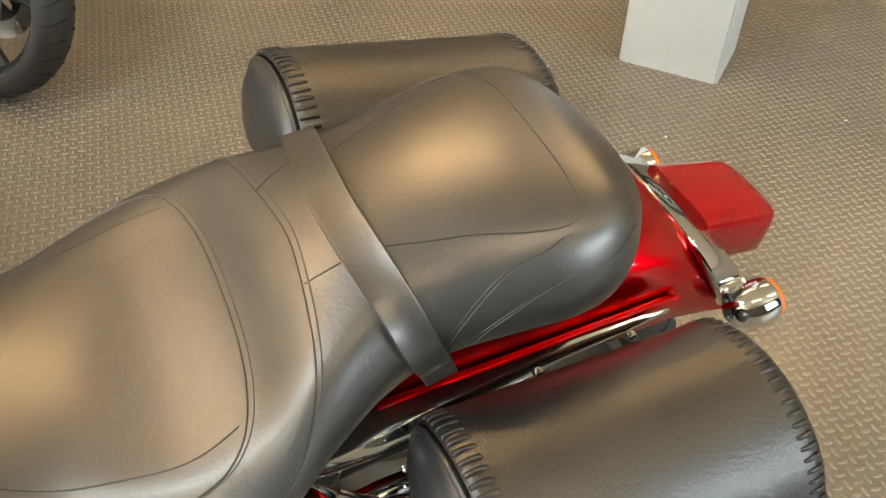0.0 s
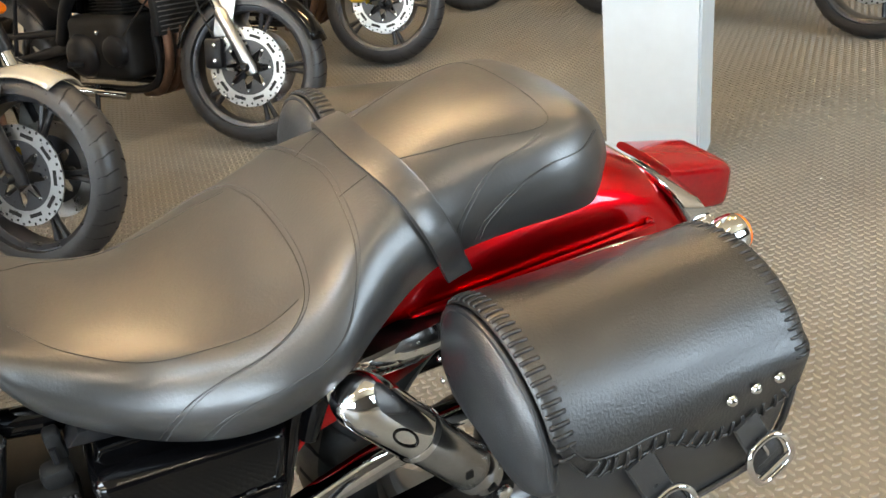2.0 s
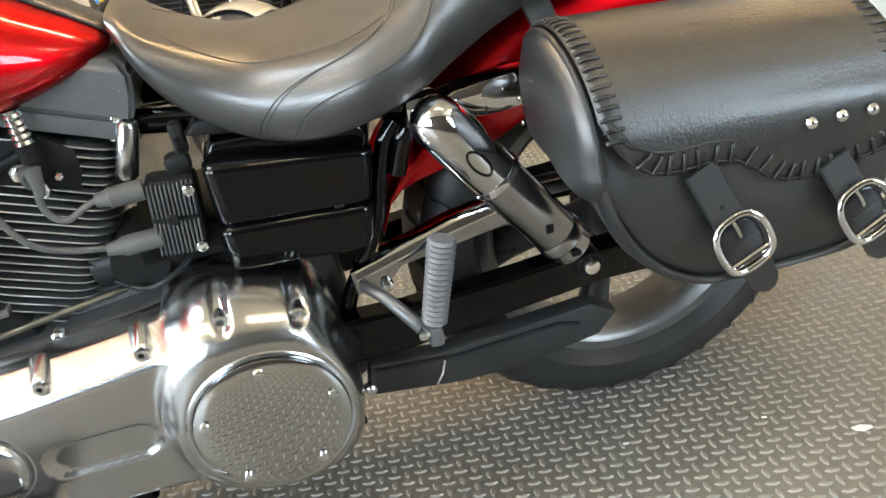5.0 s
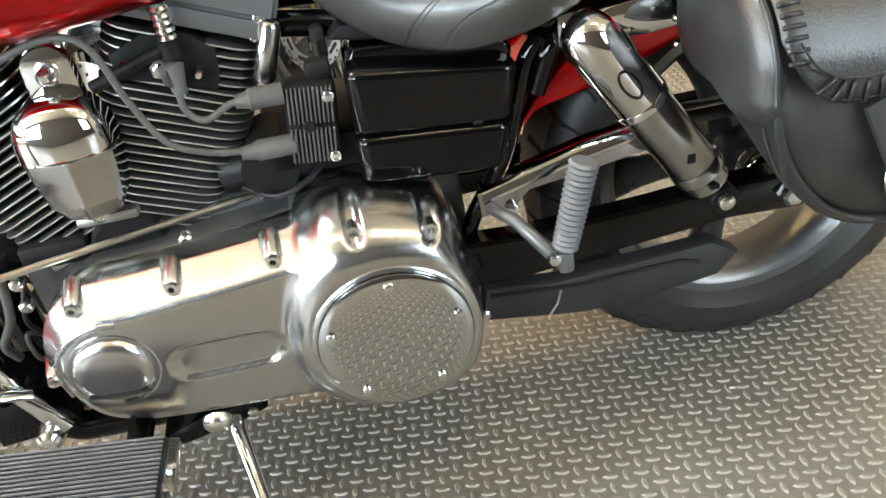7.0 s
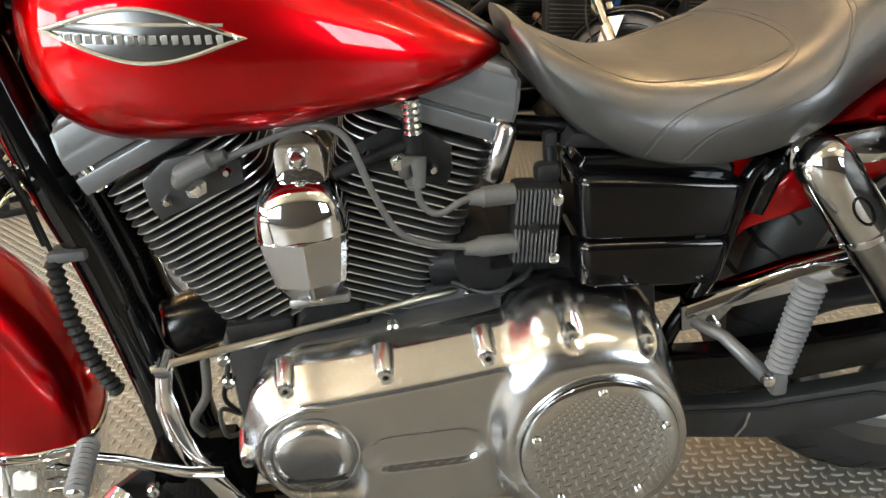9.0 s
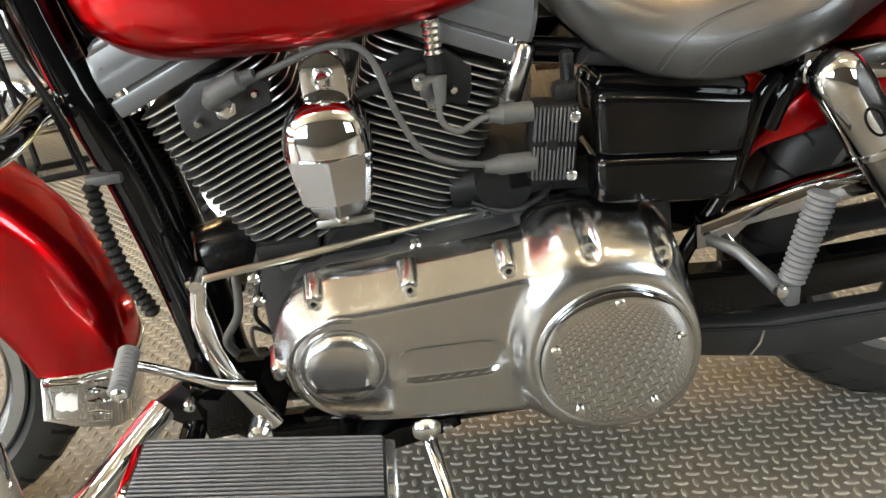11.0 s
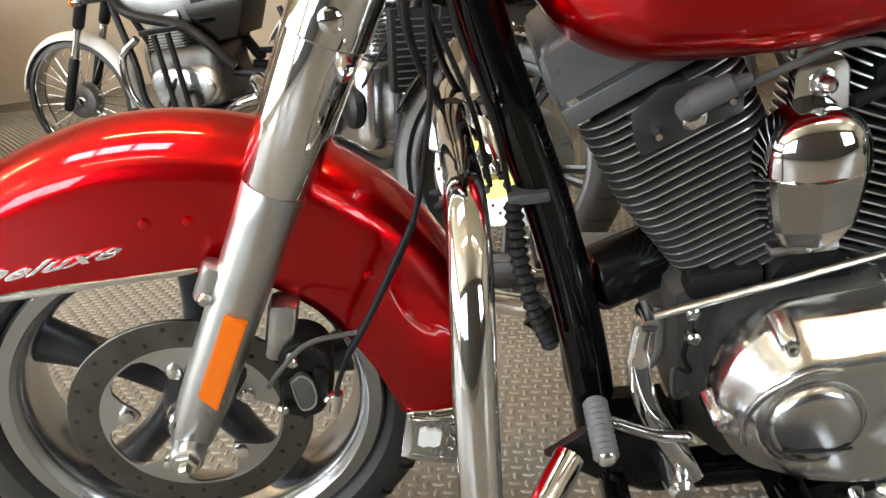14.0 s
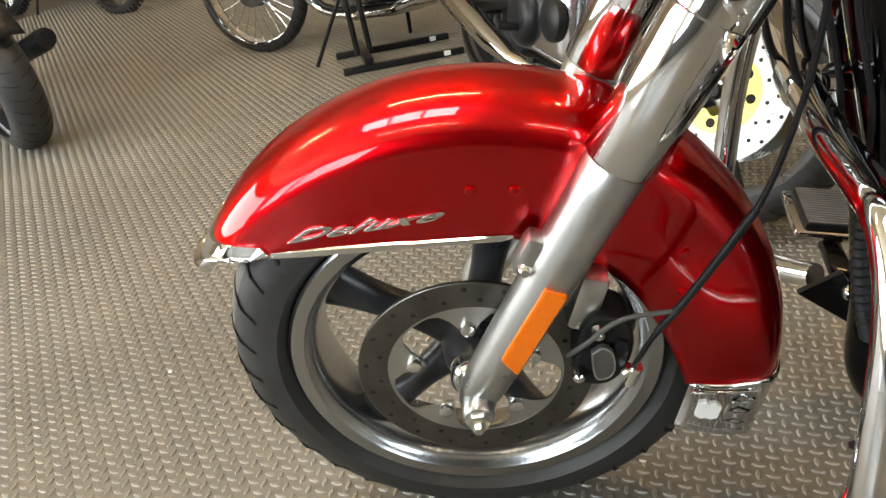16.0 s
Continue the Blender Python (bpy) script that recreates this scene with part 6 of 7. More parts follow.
def coil_and_box():
    m = Matrix.Translation((-0.597, -0.128, 0.553)) @ Matrix.Rotation(radians(7), 4, "Y")
    coil = part("ignition_coil", box(0, 0.012, 0, 0.060, 0.040, 0.098, 0.008, m), DULL, bike, "finned black ignition coil")
    for z0 in (-0.0245, 0.0245):
        for i in range(11):
            part("coil_rib", box(-0.0255 + 0.0049 * i, -0.010, z0, 0.0026, 0.008, 0.042, 0.0008, m, 1), PLASTIC, coil)
    for z, x in ((0.036, 0.020), (-0.038, 0.022)):
        part("coil_bolt", bolt(m @ axis_y(x, -0.013, z), 0.0075, 0.007), STEEL, coil)
    part("coil_cap", turn([(0, 0.003), (0.006, 0.003), (0.008, 0)], 14, m @ axis_y(-0.004, -0.013, 0)), DULL, coil)
    for a, b in (((-0.675, -0.138, 0.599), (-0.622, -0.132, 0.596)), ((-0.685, -0.137, 0.536), (-0.622, -0.132, 0.533))):
        part("lead_boot", tube([a, Vector(a).lerp(Vector(b), 0.25), Vector(a).lerp(Vector(b), 0.3), b], [0.0075, 0.010, 0.0125, 0.0125], 14), BOOT, coil, "grey rubber lead boot")
    part("coil_lug", box(-0.578, -0.112, 0.610, 0.030, 0.026, 0.026, 0.008), DULL, coil)
    part("connector", box(-0.570, -0.098, 0.635, 0.016, 0.020, 0.040, 0.005), DULL, coil)
    # battery box
    O = [(-0.552, 0.486), (-0.545, 0.540), (-0.545, 0.612), (-0.535, 0.628), (-0.45, 0.622), (-0.362, 0.606), (-0.352, 0.592), (-0.362, 0.53), (-0.372, 0.470), (-0.384, 0.456), (-0.47, 0.464), (-0.535, 0.472)]

    def cover(y0, y1, zlo, zhi, name, bev, parent):
        pts = [(x, min(max(z, zlo), zhi)) for x, z in O]
        return part(name, slab(pts, y0, y1, bev, 3), GLOSS, parent, "gloss black battery box" if parent is bike else "")
    bx = cover(-0.02, -0.125, 0.40, 0.70, "battery_box", 0.006, bike)

    def shell(name, rows):
        """Cover with rounded upright edges; rows of inset, height at its front and at its back end."""
        rings = []
        for inset, zl, zr in rows:
            ring = []
            x0, x1, yo, r = -0.551 + 0.010 * (0.6 - zl) * -1 + inset, -0.352 - 0.22 * max(0.0, 0.590 - zr) + inset * -1, -0.165 + inset, 0.017
            for cx, a0 in ((x0 + r, 180), (x1 - r, 270)):
                for k in range(7):
                    a = radians(a0 + 15 * k)
                    ring.append((cx + r * math.cos(a), yo + r + r * math.sin(a)))
            ring = [(x0, -0.07)] + ring + [(x1, -0.07)]
            rings.append([Vector((x, y, zl + (zr - zl) * (x - x0) / (x1 - x0))) for x, y in ring])
        part(name, loft(rings), GLOSS, bx, "", 50)
    shell("upper_cover", ((0.020, 0.6150, 0.5870), (0.010, 0.6150, 0.5870), (0.004, 0.6135, 0.5855), (0.001, 0.6105, 0.5825), (0, 0.6060, 0.5780), (0, 0.5440, 0.5260), (0.001, 0.5405, 0.5225), (0.004, 0.5375, 0.5195), (0.010, 0.5360, 0.5180)))
    shell("lower_cover", ((0.010, 0.5362, 0.5182), (0.003, 0.5350, 0.5170), (-0.001, 0.5310, 0.5130), (-0.002, 0.5260, 0.5080), (-0.002, 0.4830, 0.4670), (0.0, 0.4785, 0.4625), (0.004, 0.4755, 0.4595), (0.014, 0.4740, 0.4580)))
    part("tab", box(-0.41, -0.1655, 0.5265, 0.012, 0.003, 0.004, 0.001, seg=1), BLACK, bx)
    part("seat_pan", slab([(-0.56, 0.64), (-0.545, 0.655), (-0.34, 0.635), (-0.33, 0.612), (-0.36, 0.606), (-0.45, 0.620)], 0.10, -0.120, 0.004), BLACK, bx)


coil_and_box()


def controls():
    # shift linkage
    rod = part("shift_rod", tube([(-1.062, -0.176, 0.452), (-1.047, -0.172, 0.454), (-0.676, -0.074, 0.452), (-0.664, -0.071, 0.453)], [0.004, 0.0048, 0.0048, 0.004], 10), ZINC, bike, "zinc-plated shift rod")
    part("rod_joint", tube([(-0.680, -0.060, 0.462), (-0.680, -0.084, 0.444)], 0.008, 10), STEEL, rod)
    part("selector_arm", slab([(-0.686, 0.462), (-0.670, 0.462), (-0.656, 0.392), (-0.674, 0.390)], -0.064, -0.070, 0.001), SATIN, rod)
    part("rod_joint", tube([(-1.048, -0.152, 0.455), (-1.048, -0.186, 0.452)], 0.009, 10), CHROME, rod)
    lever = part("shift_lever", tube(smooth_path([(-1.048, -0.168, 0.455), (-1.058, -0.170, 0.400), (-1.048, -0.172, 0.330), (-1.015, -0.174, 0.262), (-1.000, -0.172, 0.226)], 6), [0.010] * 6 + [0.013] * 19, 12, flat=((0, 1, 0), 0.55)), CHROME, bike, "chrome shift lever")
    part("lever_pivot", turn([(0, 0.026), (0.010, 0.026), (0.016, 0.020), (0.018, 0.0), (0.018, -0.03)], 18, axis_y(-1.018, -0.170, 0.224)), STEEL, lever)
    part("pivot_nut", bolt(axis_y(-1.026, -0.196, 0.212), 0.010, 0.010, True), STEEL, lever)
    part("toe_arm", tube(smooth_path([(-1.010, -0.185, 0.300), (-1.05, -0.200, 0.322), (-1.100, -0.230, 0.372), (-1.122, -0.262, 0.408)], 6), 0.0095, 12, flat=((0, 0, 1), 0.6)), CHROME, lever, "chrome toe arm")
    a, b = Vector((-1.118, -0.255, 0.420)), Vector((-1.118, -0.318, 0.404))
    prof = [a.lerp(b, i / 20) for i in range(21)]
    part("toe_peg", tube(prof, [0.0112 + (0.0013 if i % 2 else -0.0013) for i in range(21)], 16), PEGRUB, lever, "grey ribbed toe peg")
    part("peg_end", turn([(0, 0.004), (0.006, 0.003), (0.009, 0)], 14, axis_y(-1.118, -0.319, 0.404)), STEEL, lever)
    # floorboards
    for s in (-1, 1):
        m = Matrix.Translation((-0.995, s * 0.315, 0.258)) @ Matrix.Rotation(radians(9), 4, "Y")
        fb = part("floorboard", box(0, 0, 0, 0.315, 0.125, 0.016, 0.006, m), CHROME, bike, "rider floorboard with ribbed rubber pad and chrome edge")
        part("rubber_pad", box(0, 0, 0.012, 0.290, 0.108, 0.012, 0.005, m), BLACK, fb, "black ribbed rubber pad")
        for k in range(15):
            part("pad_rib", box(0, -0.049 + 0.007 * k, 0.0195, 0.280, 0.0034, 0.004, 0.001, m, 1), PEGRUB, fb)
        for x in (-0.10, 0.10):
            part("bracket", box(x, -s * 0.085, -0.02, 0.03, 0.09, 0.02, 0.005, m), GLOSS, fb)
    # side stand
    st = part("side_stand", tube([(-0.80, -0.135, 0.160), (-0.798, -0.160, 0.145), (-0.775, -0.250, 0.075), (-0.755, -0.318, 0.050), (-0.740, -0.345, 0.047)], [0.012, 0.011, 0.0105, 0.010, 0.009], 12), CHROME, bike, "chrome side stand leg, let down")
    part("stand_bracket", slab([(-0.90, 0.150), (-0.84, 0.172), (-0.76, 0.178), (-0.752, 0.160), (-0.79, 0.146), (-0.88, 0.128)], -0.10, -0.150, 0.006), GLOSS, st)
    part("stand_bolt", bolt(axis_y(-0.772, -0.151, 0.163), 0.008, 0.007), STEEL, st)
    part("bump_stop", turn([(0, 0.012), (0.012, 0.010), (0.018, 0.004), (0.019, -0.004)], 18, Matrix.Translation((-0.800, -0.224, 0.222)) @ Matrix.Rotation(radians(110), 4, "X")), STEEL, st)


controls()


def crash_bar():
    """One hoop: across in front of the downtubes and down to a foot on each side."""
    half = [(-1.226, 0.0, 0.650), (-1.225, 0.06, 0.649), (-1.220, 0.14, 0.646), (-1.216, 0.21, 0.650), (-1.215, 0.262, 0.652), (-1.215, 0.302, 0.634), (-1.219, 0.338, 0.592), (-1.226, 0.365, 0.520), (-1.232, 0.382, 0.440), (-1.238, 0.382, 0.360), (-1.246, 0.366, 0.285),
            (-1.245, 0.330, 0.238), (-1.215, 0.275, 0.232), (-1.170, 0.205, 0.255), (-1.140, 0.165, 0.272)]
    P = [(x, -y, z) for x, y, z in half[::-1]] + half[1:]
    bar = part("crash_bar", pipe(P, 0.0185, 8, 20), CHROME, bike, "chrome engine crash bar")
    part("bar_clamp", tube([(-1.226, -0.022, 0.650), (-1.226, 0.022, 0.650)], 0.022, 18), CHROME, bar)
    part("clamp_plate", box(-1.188, 0, 0.652, 0.07, 0.030, 0.022, 0.005), CHROME, bar)
    for s in (-1, 1):
        part("bar_foot", slab([(-1.168, 0.262), (-1.112, 0.296), (-1.085, 0.250), (-1.095, 0.206)], s * 0.138, s * 0.150, 0.004), BLACK, bar, "black foot plate of the crash bar")
        part("foot_bolt", bolt(axis_y(-1.105, -0.158, 0.270) if s < 0 else axis_y(-1.105, 0.13, 0.270), 0.009, 0.012), STEEL, bar)


crash_bar()


def cables():
    # ribbed conduit strapped to the downtube
    path = smooth_path([(-1.170, -0.085, 0.565), (-1.170, -0.088, 0.50), (-1.160, -0.088, 0.43), (-1.143, -0.082, 0.37)], 12)
    con = part("ribbed_conduit", tube(path, [0.0095 + (0.0022 if i % 2 else -0.0018) for i in range(len(path))], 12), DULL, bike, "ribbed black cable conduit")
    part("conduit_clip", box(-1.152, -0.074, 0.568, 0.046, 0.034, 0.014, 0.004, Matrix.Identity(4)), PLASTIC, con)
    for i, (dx, dy) in enumerate(((0.0, 0.0), (0.012, 0.02), (-0.02, 0.03))):
        part("cable", pipe([(-1.172 + dx, -0.075 + dy, 0.57), (-1.180 + dx, -0.085 + dy, 0.66), (-1.205 + dx, -0.09 + dy, 0.76), (-1.22 + dx * 2, -0.06 + dy, 0.90)], 0.0032, 8, 8), DULL, con)
    for k, (x, y) in enumerate(((-1.29, -0.03), (-1.27, 0.02), (-1.30, 0.05))):
        part("cable", pipe([(x + 0.06, y, 0.90), (x + 0.035, y - 0.02, 0.78), (x + 0.05, y - 0.01, 0.68), (x + 0.09, y + 0.02, 0.62)], 0.004, 8, 8), DULL, con)
    # fork crowns
    for z, off in ((0.885, 0.0), (0.955, 0.0)):
        x = fork_x(z) + 0.02
        part("fork_crown", steer(box(x + 0.02, 0, z, 0.10, 0.27, 0.035, 0.012, None)), GLOSS, bike, "black fork crown")
    part("crown_bolt", steer(bolt(axis_y(fork_x(0.80) + 0.004, -0.150, 0.805), 0.012, 0.012)), CHROME, con)


cables()

# ---- other motorcycles in the showroom ----
def side_axis(x, z, y=0.0):
    return Matrix.Translation((x, y, z)) @ Matrix.Rotation(radians(90), 4, "X")


def parked_wheel(root, name, x, R, w, rim_r, rim_mat, spokes, spoke_mat, discs, disc_mat, carrier_mat, knobs=0):
    m = side_axis(x, R)
    wheel = part(name, turn([(rim_r - 0.022, -w * 0.30), (rim_r - 0.026, 0), (rim_r - 0.022, w * 0.30), (rim_r - 0.010, w * 0.36), (rim_r, w * 0.36), (rim_r, w * 0.28), (rim_r - 0.010, w * 0.2),
                             (rim_r - 0.010, -w * 0.2), (rim_r, -w * 0.28), (rim_r, -w * 0.36), (rim_r - 0.010, -w * 0.36), (rim_r - 0.022, -w * 0.30)], 48, m), rim_mat, root, "wheel with rim and spokes")
    rows = []
    for i in range(15):
        a = math.pi * i / 14
        rows.append((R - w * 0.50 + w * 0.50 * math.sin(a) ** 0.8, -math.cos(a) * w / 2))
    part("tyre", turn([(rim_r - 0.004, -w * 0.3)] + rows + [(rim_r - 0.004, w * 0.3)], 56, m), RUBBER, wheel, "black rubber tyre")
    if knobs:
        kb = bmesh.new()
        for i in range(knobs):
            for j, h in enumerate((-0.030, 0.0, 0.030)):
                a = 2 * math.pi * (i + 0.5 * (j % 2)) / knobs
                box(R - 0.002, 0, h, 0.022, 0.022, 0.020, 0.003, m @ Matrix.Rotation(a, 4, "Z"), 1, kb)
        tagged(part("tyre_knobs", kb, RUBBER, wheel, "tyre knobs"), kind="stuff")
    else:
        g = tyre_grooves(R, w, 34, -1, 0.0028)
        g.transform(m)
        tagged(part("tread_pattern", g, GROOVE, wheel, "tread grooves"), kind="stuff")
    part("hub", turn([(0, w * 0.45), (0.02, w * 0.45), (0.028, w * 0.38), (0.035, w * 0.2), (0.035, -w * 0.2), (0.028, -w * 0.38), (0.02, -w * 0.45), (0, -w * 0.45)], 20, m), spoke_mat, wheel)
    for i in range(spokes):
        a = 2 * math.pi * i / spokes
        if spokes > 12:
            tilt = 0.22 if i % 2 else -0.22
            s = 1 if (i // 2) % 2 else -1
            p0 = m @ Matrix.Rotation(a + tilt, 4, "Z") @ Vector((0.032, 0, s * w * 0.26))
            p1 = m @ Matrix.Rotation(a, 4, "Z") @ Vector((rim_r - 0.022, 0, 0))
            part("spoke", tube([p0, p1], 0.0024, 6), spoke_mat, wheel)
        else:
            for off in (-0.09, 0.09):
                p = [m @ Matrix.Rotation(a + off * k, 4, "Z") @ Vector((0.03 + (rim_r - 0.05) * k, 0, 0.012 * (1 - k))) for k in (0, 0.35, 0.7, 1.0)]
                part("spoke", tube(p, [0.014, 0.010, 0.009, 0.013], 8), spoke_mat, wheel)
    if not discs:
        drum = part("brake_drum", turn([(0.030, -w * 0.40), (0.078, -w * 0.40), (0.086, -w * 0.34), (0.086, w * 0.20), (0.092, w * 0.22), (0.092, w * 0.30), (0.080, w * 0.33), (0.074, w * 0.40), (0.040, w * 0.44), (0.030, w * 0.40)], 40, m), DRUM, wheel, "dull cast drum brake")
        part("drum_lever", tube([m @ Vector((0.045, 0.03, w * 0.47)), m @ Vector((0.085, 0.075, w * 0.47))], 0.006, 8), STEEL, drum)
    for s in discs:
        dm = m @ Matrix.Translation((0, 0, s * (w * 0.5 + 0.004)))
        r1, r0 = 0.155, (0.088 if carrier_mat is GOLD else 0.104)
        part("brake_disc", turn([(r0, -0.0025), (r1, -0.0025), (r1, 0.0025), (r0, 0.0025), (r0, -0.0025)], 48, dm), disc_mat, wheel, "drilled steel brake disc")
        lob = [(2 * math.pi * i / 48, 0.046 + (0.010 if carrier_mat is GOLD else 0.050) * (0.5 + 0.5 * math.cos(8 * 2 * math.pi * i / 48))) for i in range(48)]
        inner = [[dm @ Vector((math.cos(a) * rr, math.sin(a) * rr, h)) for rr, h in ((r0 + 0.004, -0.003), (r, -0.003), (r, 0.003), (r0 + 0.004, 0.003))] for a, r in lob]
        part("disc_carrier", loft(inner, True, False, loop=True), carrier_mat, wheel)
        for i in range(8):
            a = 2 * math.pi * i / 8
            part("carrier_hole" if carrier_mat is GOLD else "carrier_rivet", turn([(0, s * 0.0042), (0.010, s * 0.0042), (0.011, s * 0.003)] if carrier_mat is GOLD else [(0, s * 0.006), (0.005, s * 0.006), (0.006, s * 0.003)], 12, dm @ Matrix.Translation((math.cos(a) * (0.070 if carrier_mat is GOLD else 0.092), math.sin(a) * (0.070 if carrier_mat is GOLD else 0.092), 0))), GROOVE if carrier_mat is GOLD else STEEL, wheel)
        hb = bmesh.new()
        for i in range(42):
            a = 2 * math.pi * i / 42
            r = (0.106, 0.126, 0.145)[i % 3] if carrier_mat is GOLD else (0.142, 0.150)[i % 2]
            turn([(0, s * 0.0029), (0.0042, s * 0.0029), (0.0047, s * 0.0026)], 8, dm @ Matrix.Translation((r * math.cos(a), r * math.sin(a), 0)), hb)
        tagged(part("disc_holes", hb, GROOVE, wheel, "drilled holes"), kind="stuff")
        if carrier_mat is not GOLD:
            for i in range(10):
                part("disc_slot", box(0.124, 0, s * 0.0028, 0.012, 0.046, 0.0012, 0.0, dm @ Matrix.Rotation(2 * math.pi * i / 10, 4, "Z")), GROOVE, wheel)
    return wheel


FRONT_PARTS = {"front_wheel", "fork_leg", "brake_caliper", "front_mudguard", "handlebar", "fork_crown", "headlamp", "grip", "mirror", "mirror_stem", "indicator", "indicator_lens"}


ROADDISC = mat("slotted_disc_steel", (0.40, 0.40, 0.39), 0.32, 1.0, vary=0.15, vary_scale=24, rough_vary=0.08)


def parked_bike(name, m, label, paint, guard, rim_mat=WHEELBLK, spokes=5, spoke_mat=WHEELBLK, disc_mat=ROADDISC, carrier=WHEELBLK, caliper=BLACK, engine=DULL,
                header=RUST, leg=CHROME, stanchion=BLACK, lamps=1, L=1.43, R=0.305, w=0.125, rear_w=0.16, classic=False, knobs=0, muffler=CHROME, accent=None, frame_mat=BLACK, steered=0.0, guard_span=None):
    b = thing(name, m, label, "motorcycle", "parked motorcycles")
    rim_r = R - w * (0.50 if not classic else 0.36)
    parked_wheel(b, "front_wheel", 0, R, w, rim_r, rim_mat, spokes, spoke_mat, (-1, 1) if not classic else (), disc_mat, carrier, knobs)
    parked_wheel(b, "rear_wheel", -L, R, rear_w, rim_r, rim_mat, spokes, spoke_mat, () if classic else (-1,), disc_mat, carrier, knobs)
    rk = Vector((-0.45, 0, 0.89)).normalized()
    for s in (-1, 1):
        y = s * 0.098
        f0 = Vector((0.0, y, R)) + Vector((0.02, 0, 0))
        lg = part("fork_leg", tube([f0 - rk * 0.03, f0, f0 + rk * 0.10, f0 + rk * 0.24, f0 + rk * 0.25], [0.018, 0.026, 0.024, 0.025, 0.021], 16), leg, b, "fork leg")
        part("stanchion", tube([f0 + rk * 0.2, f0 + rk * 0.42], 0.0185, 14), CHROME, lg)
        part("fork_upper", tube([f0 + rk * 0.40, f0 + rk * 0.41, f0 + rk * 0.70], [0.022, 0.028, 0.028], 16), stanchion, lg)
        part("axle_cap", turn([(0, 0.012), (0.012, 0.012), (0.017, 0.004), (0.018, -0.01)], 14, side_axis(0.01, R, y - 0.03 if s < 0 else y + 0.02)), BLACK, lg)
        if not classic:
            cal = part("brake_caliper", box(-0.125, s * 0.085, R + 0.055, 0.075, 0.05, 0.12, 0.016, Matrix.Identity(4)), caliper, b, "brake caliper")
            for z in (-0.03, 0.03):
                part("caliper_bolt", bolt(side_axis(-0.115, R + 0.055 + z, -0.110 if s < 0 else 0.110), 0.010, 0.010), STEEL, cal)
            part("guard_plate", slab([(-0.06, R + 0.12), (-0.02, R + 0.27), (-0.10, R + 0.26), (-0.13, R + 0.12)], s * 0.080, s * 0.088, 0.003), SATIN, lg)
            part("brake_hose", pipe([(-0.125, s * 0.09, R + 0.12), (-0.18, s * 0.10, R + 0.25), (-0.20, s * 0.09, R + 0.45)], 0.005, 6, 8), DULL, cal)
    # front mudguard
    rings = []
    span = guard_span or ((20, 165) if not classic else (15, 190))
    for i in range(25):
        th = radians(span[0] + (span[1] - span[0]) * i / 24)
        rr = R + (0.022 if not knobs else 0.12)
        row = []
        for k in range(13):
            q = -1 + 2 * k / 12
            row.append(Vector((math.cos(th) * (rr - 0.035 * abs(q) ** 2.5), q * (w / 2 + 0.012), R + math.sin(th) * (rr - 0.035 * abs(q) ** 2.5))))
        rings.append(row)
    mg = part("front_mudguard", loft(rings, False, False), guard, b, "front mudguard")
    mg.modifiers.new("thick", "SOLIDIFY").thickness = 0.004
    # frame and engine
    part("engine", box(-L * 0.50, 0, 0.40, 0.36, 0.34, 0.28, 0.045, None, 3), engine, b, "engine block")
    for s in (-1, 1):
        part("engine_cover", turn([(0, 0.030), (0.06, 0.030), (0.085, 0.018), (0.095, 0.0), (0.095, -0.02)], 28, side_axis(-L * 0.56, 0.37, s * 0.175) if s < 0 else side_axis(-L * 0.56, 0.37, 0.165) @ Matrix.Rotation(math.pi, 4, "X")), SATIN if classic else BLACK, b, "round engine cover")
        part("engine_cover", turn([(0, 0.022), (0.045, 0.022), (0.062, 0.012), (0.068, -0.01)], 24, side_axis(-L * 0.42, 0.39, s * 0.172) if s < 0 else side_axis(-L * 0.42, 0.39, 0.165) @ Matrix.Rotation(math.pi, 4, "X")), SATIN if classic else BLACK, b)
        part("side_bolt", bolt(side_axis(-L * 0.47, 0.47, s * 0.18), 0.010, 0.012), STEEL, b)
        part("frame_beam", pipe([(-0.34, s * 0.05, 0.84), (-0.50, s * 0.15, 0.72), (-0.80, s * 0.17, 0.62), (-0.98, s * 0.13, 0.42)], 0.026, 6, 12), frame_mat, b, "frame beam")
        part("frame_cradle", pipe([(-0.33, s * 0.04, 0.80), (-0.42, s * 0.09, 0.50), (-0.48, s * 0.10, 0.24), (-0.95, s * 0.10, 0.22)], 0.017, 6, 12), frame_mat, b)
        part("swing_arm", tube([(-0.95, s * 0.10, 0.40), (-L, s * 0.115, R)], 0.024, 12), frame_mat, b)
        shock = part("shock", tube([(-L + 0.10, s * 0.125, R + 0.05), (-L + 0.20, s * 0.12, 0.66)], 0.014 if classic else 0.010, 12), BLACK, b)
        if classic:
            lo, hi = Vector((-L + 0.12, s * 0.124, R + 0.11)), Vector((-L + 0.185, s * 0.121, 0.60))
            ax = (hi - lo).normalized()
            u = ax.cross(Vector((0, 1, 0))).normalized()
            v = ax.cross(u)
            part("spring", tube([lo.lerp(hi, k / 132) + (u * math.cos(k * math.pi / 6) + v * math.sin(k * math.pi / 6)) * 0.024 for k in range(133)], 0.004, 6), CHROME, shock, "chrome coil spring")
        part("foot_peg", tube([(-0.78, s * 0.17, 0.34), (-0.78, s * 0.27, 0.35)], 0.013, 10), BLACK, b)
        part("indicator", turn([(0, 0.045), (0.014, 0.04), (0.022, 0.02), (0.022, 0), (0, -0.01)], 14, Matrix.Translation((-0.26, s * 0.16, 0.80)) @ Matrix.Rotation(radians(90), 4, "Y")), CHROME if classic else BLACK, b, "turn signal")
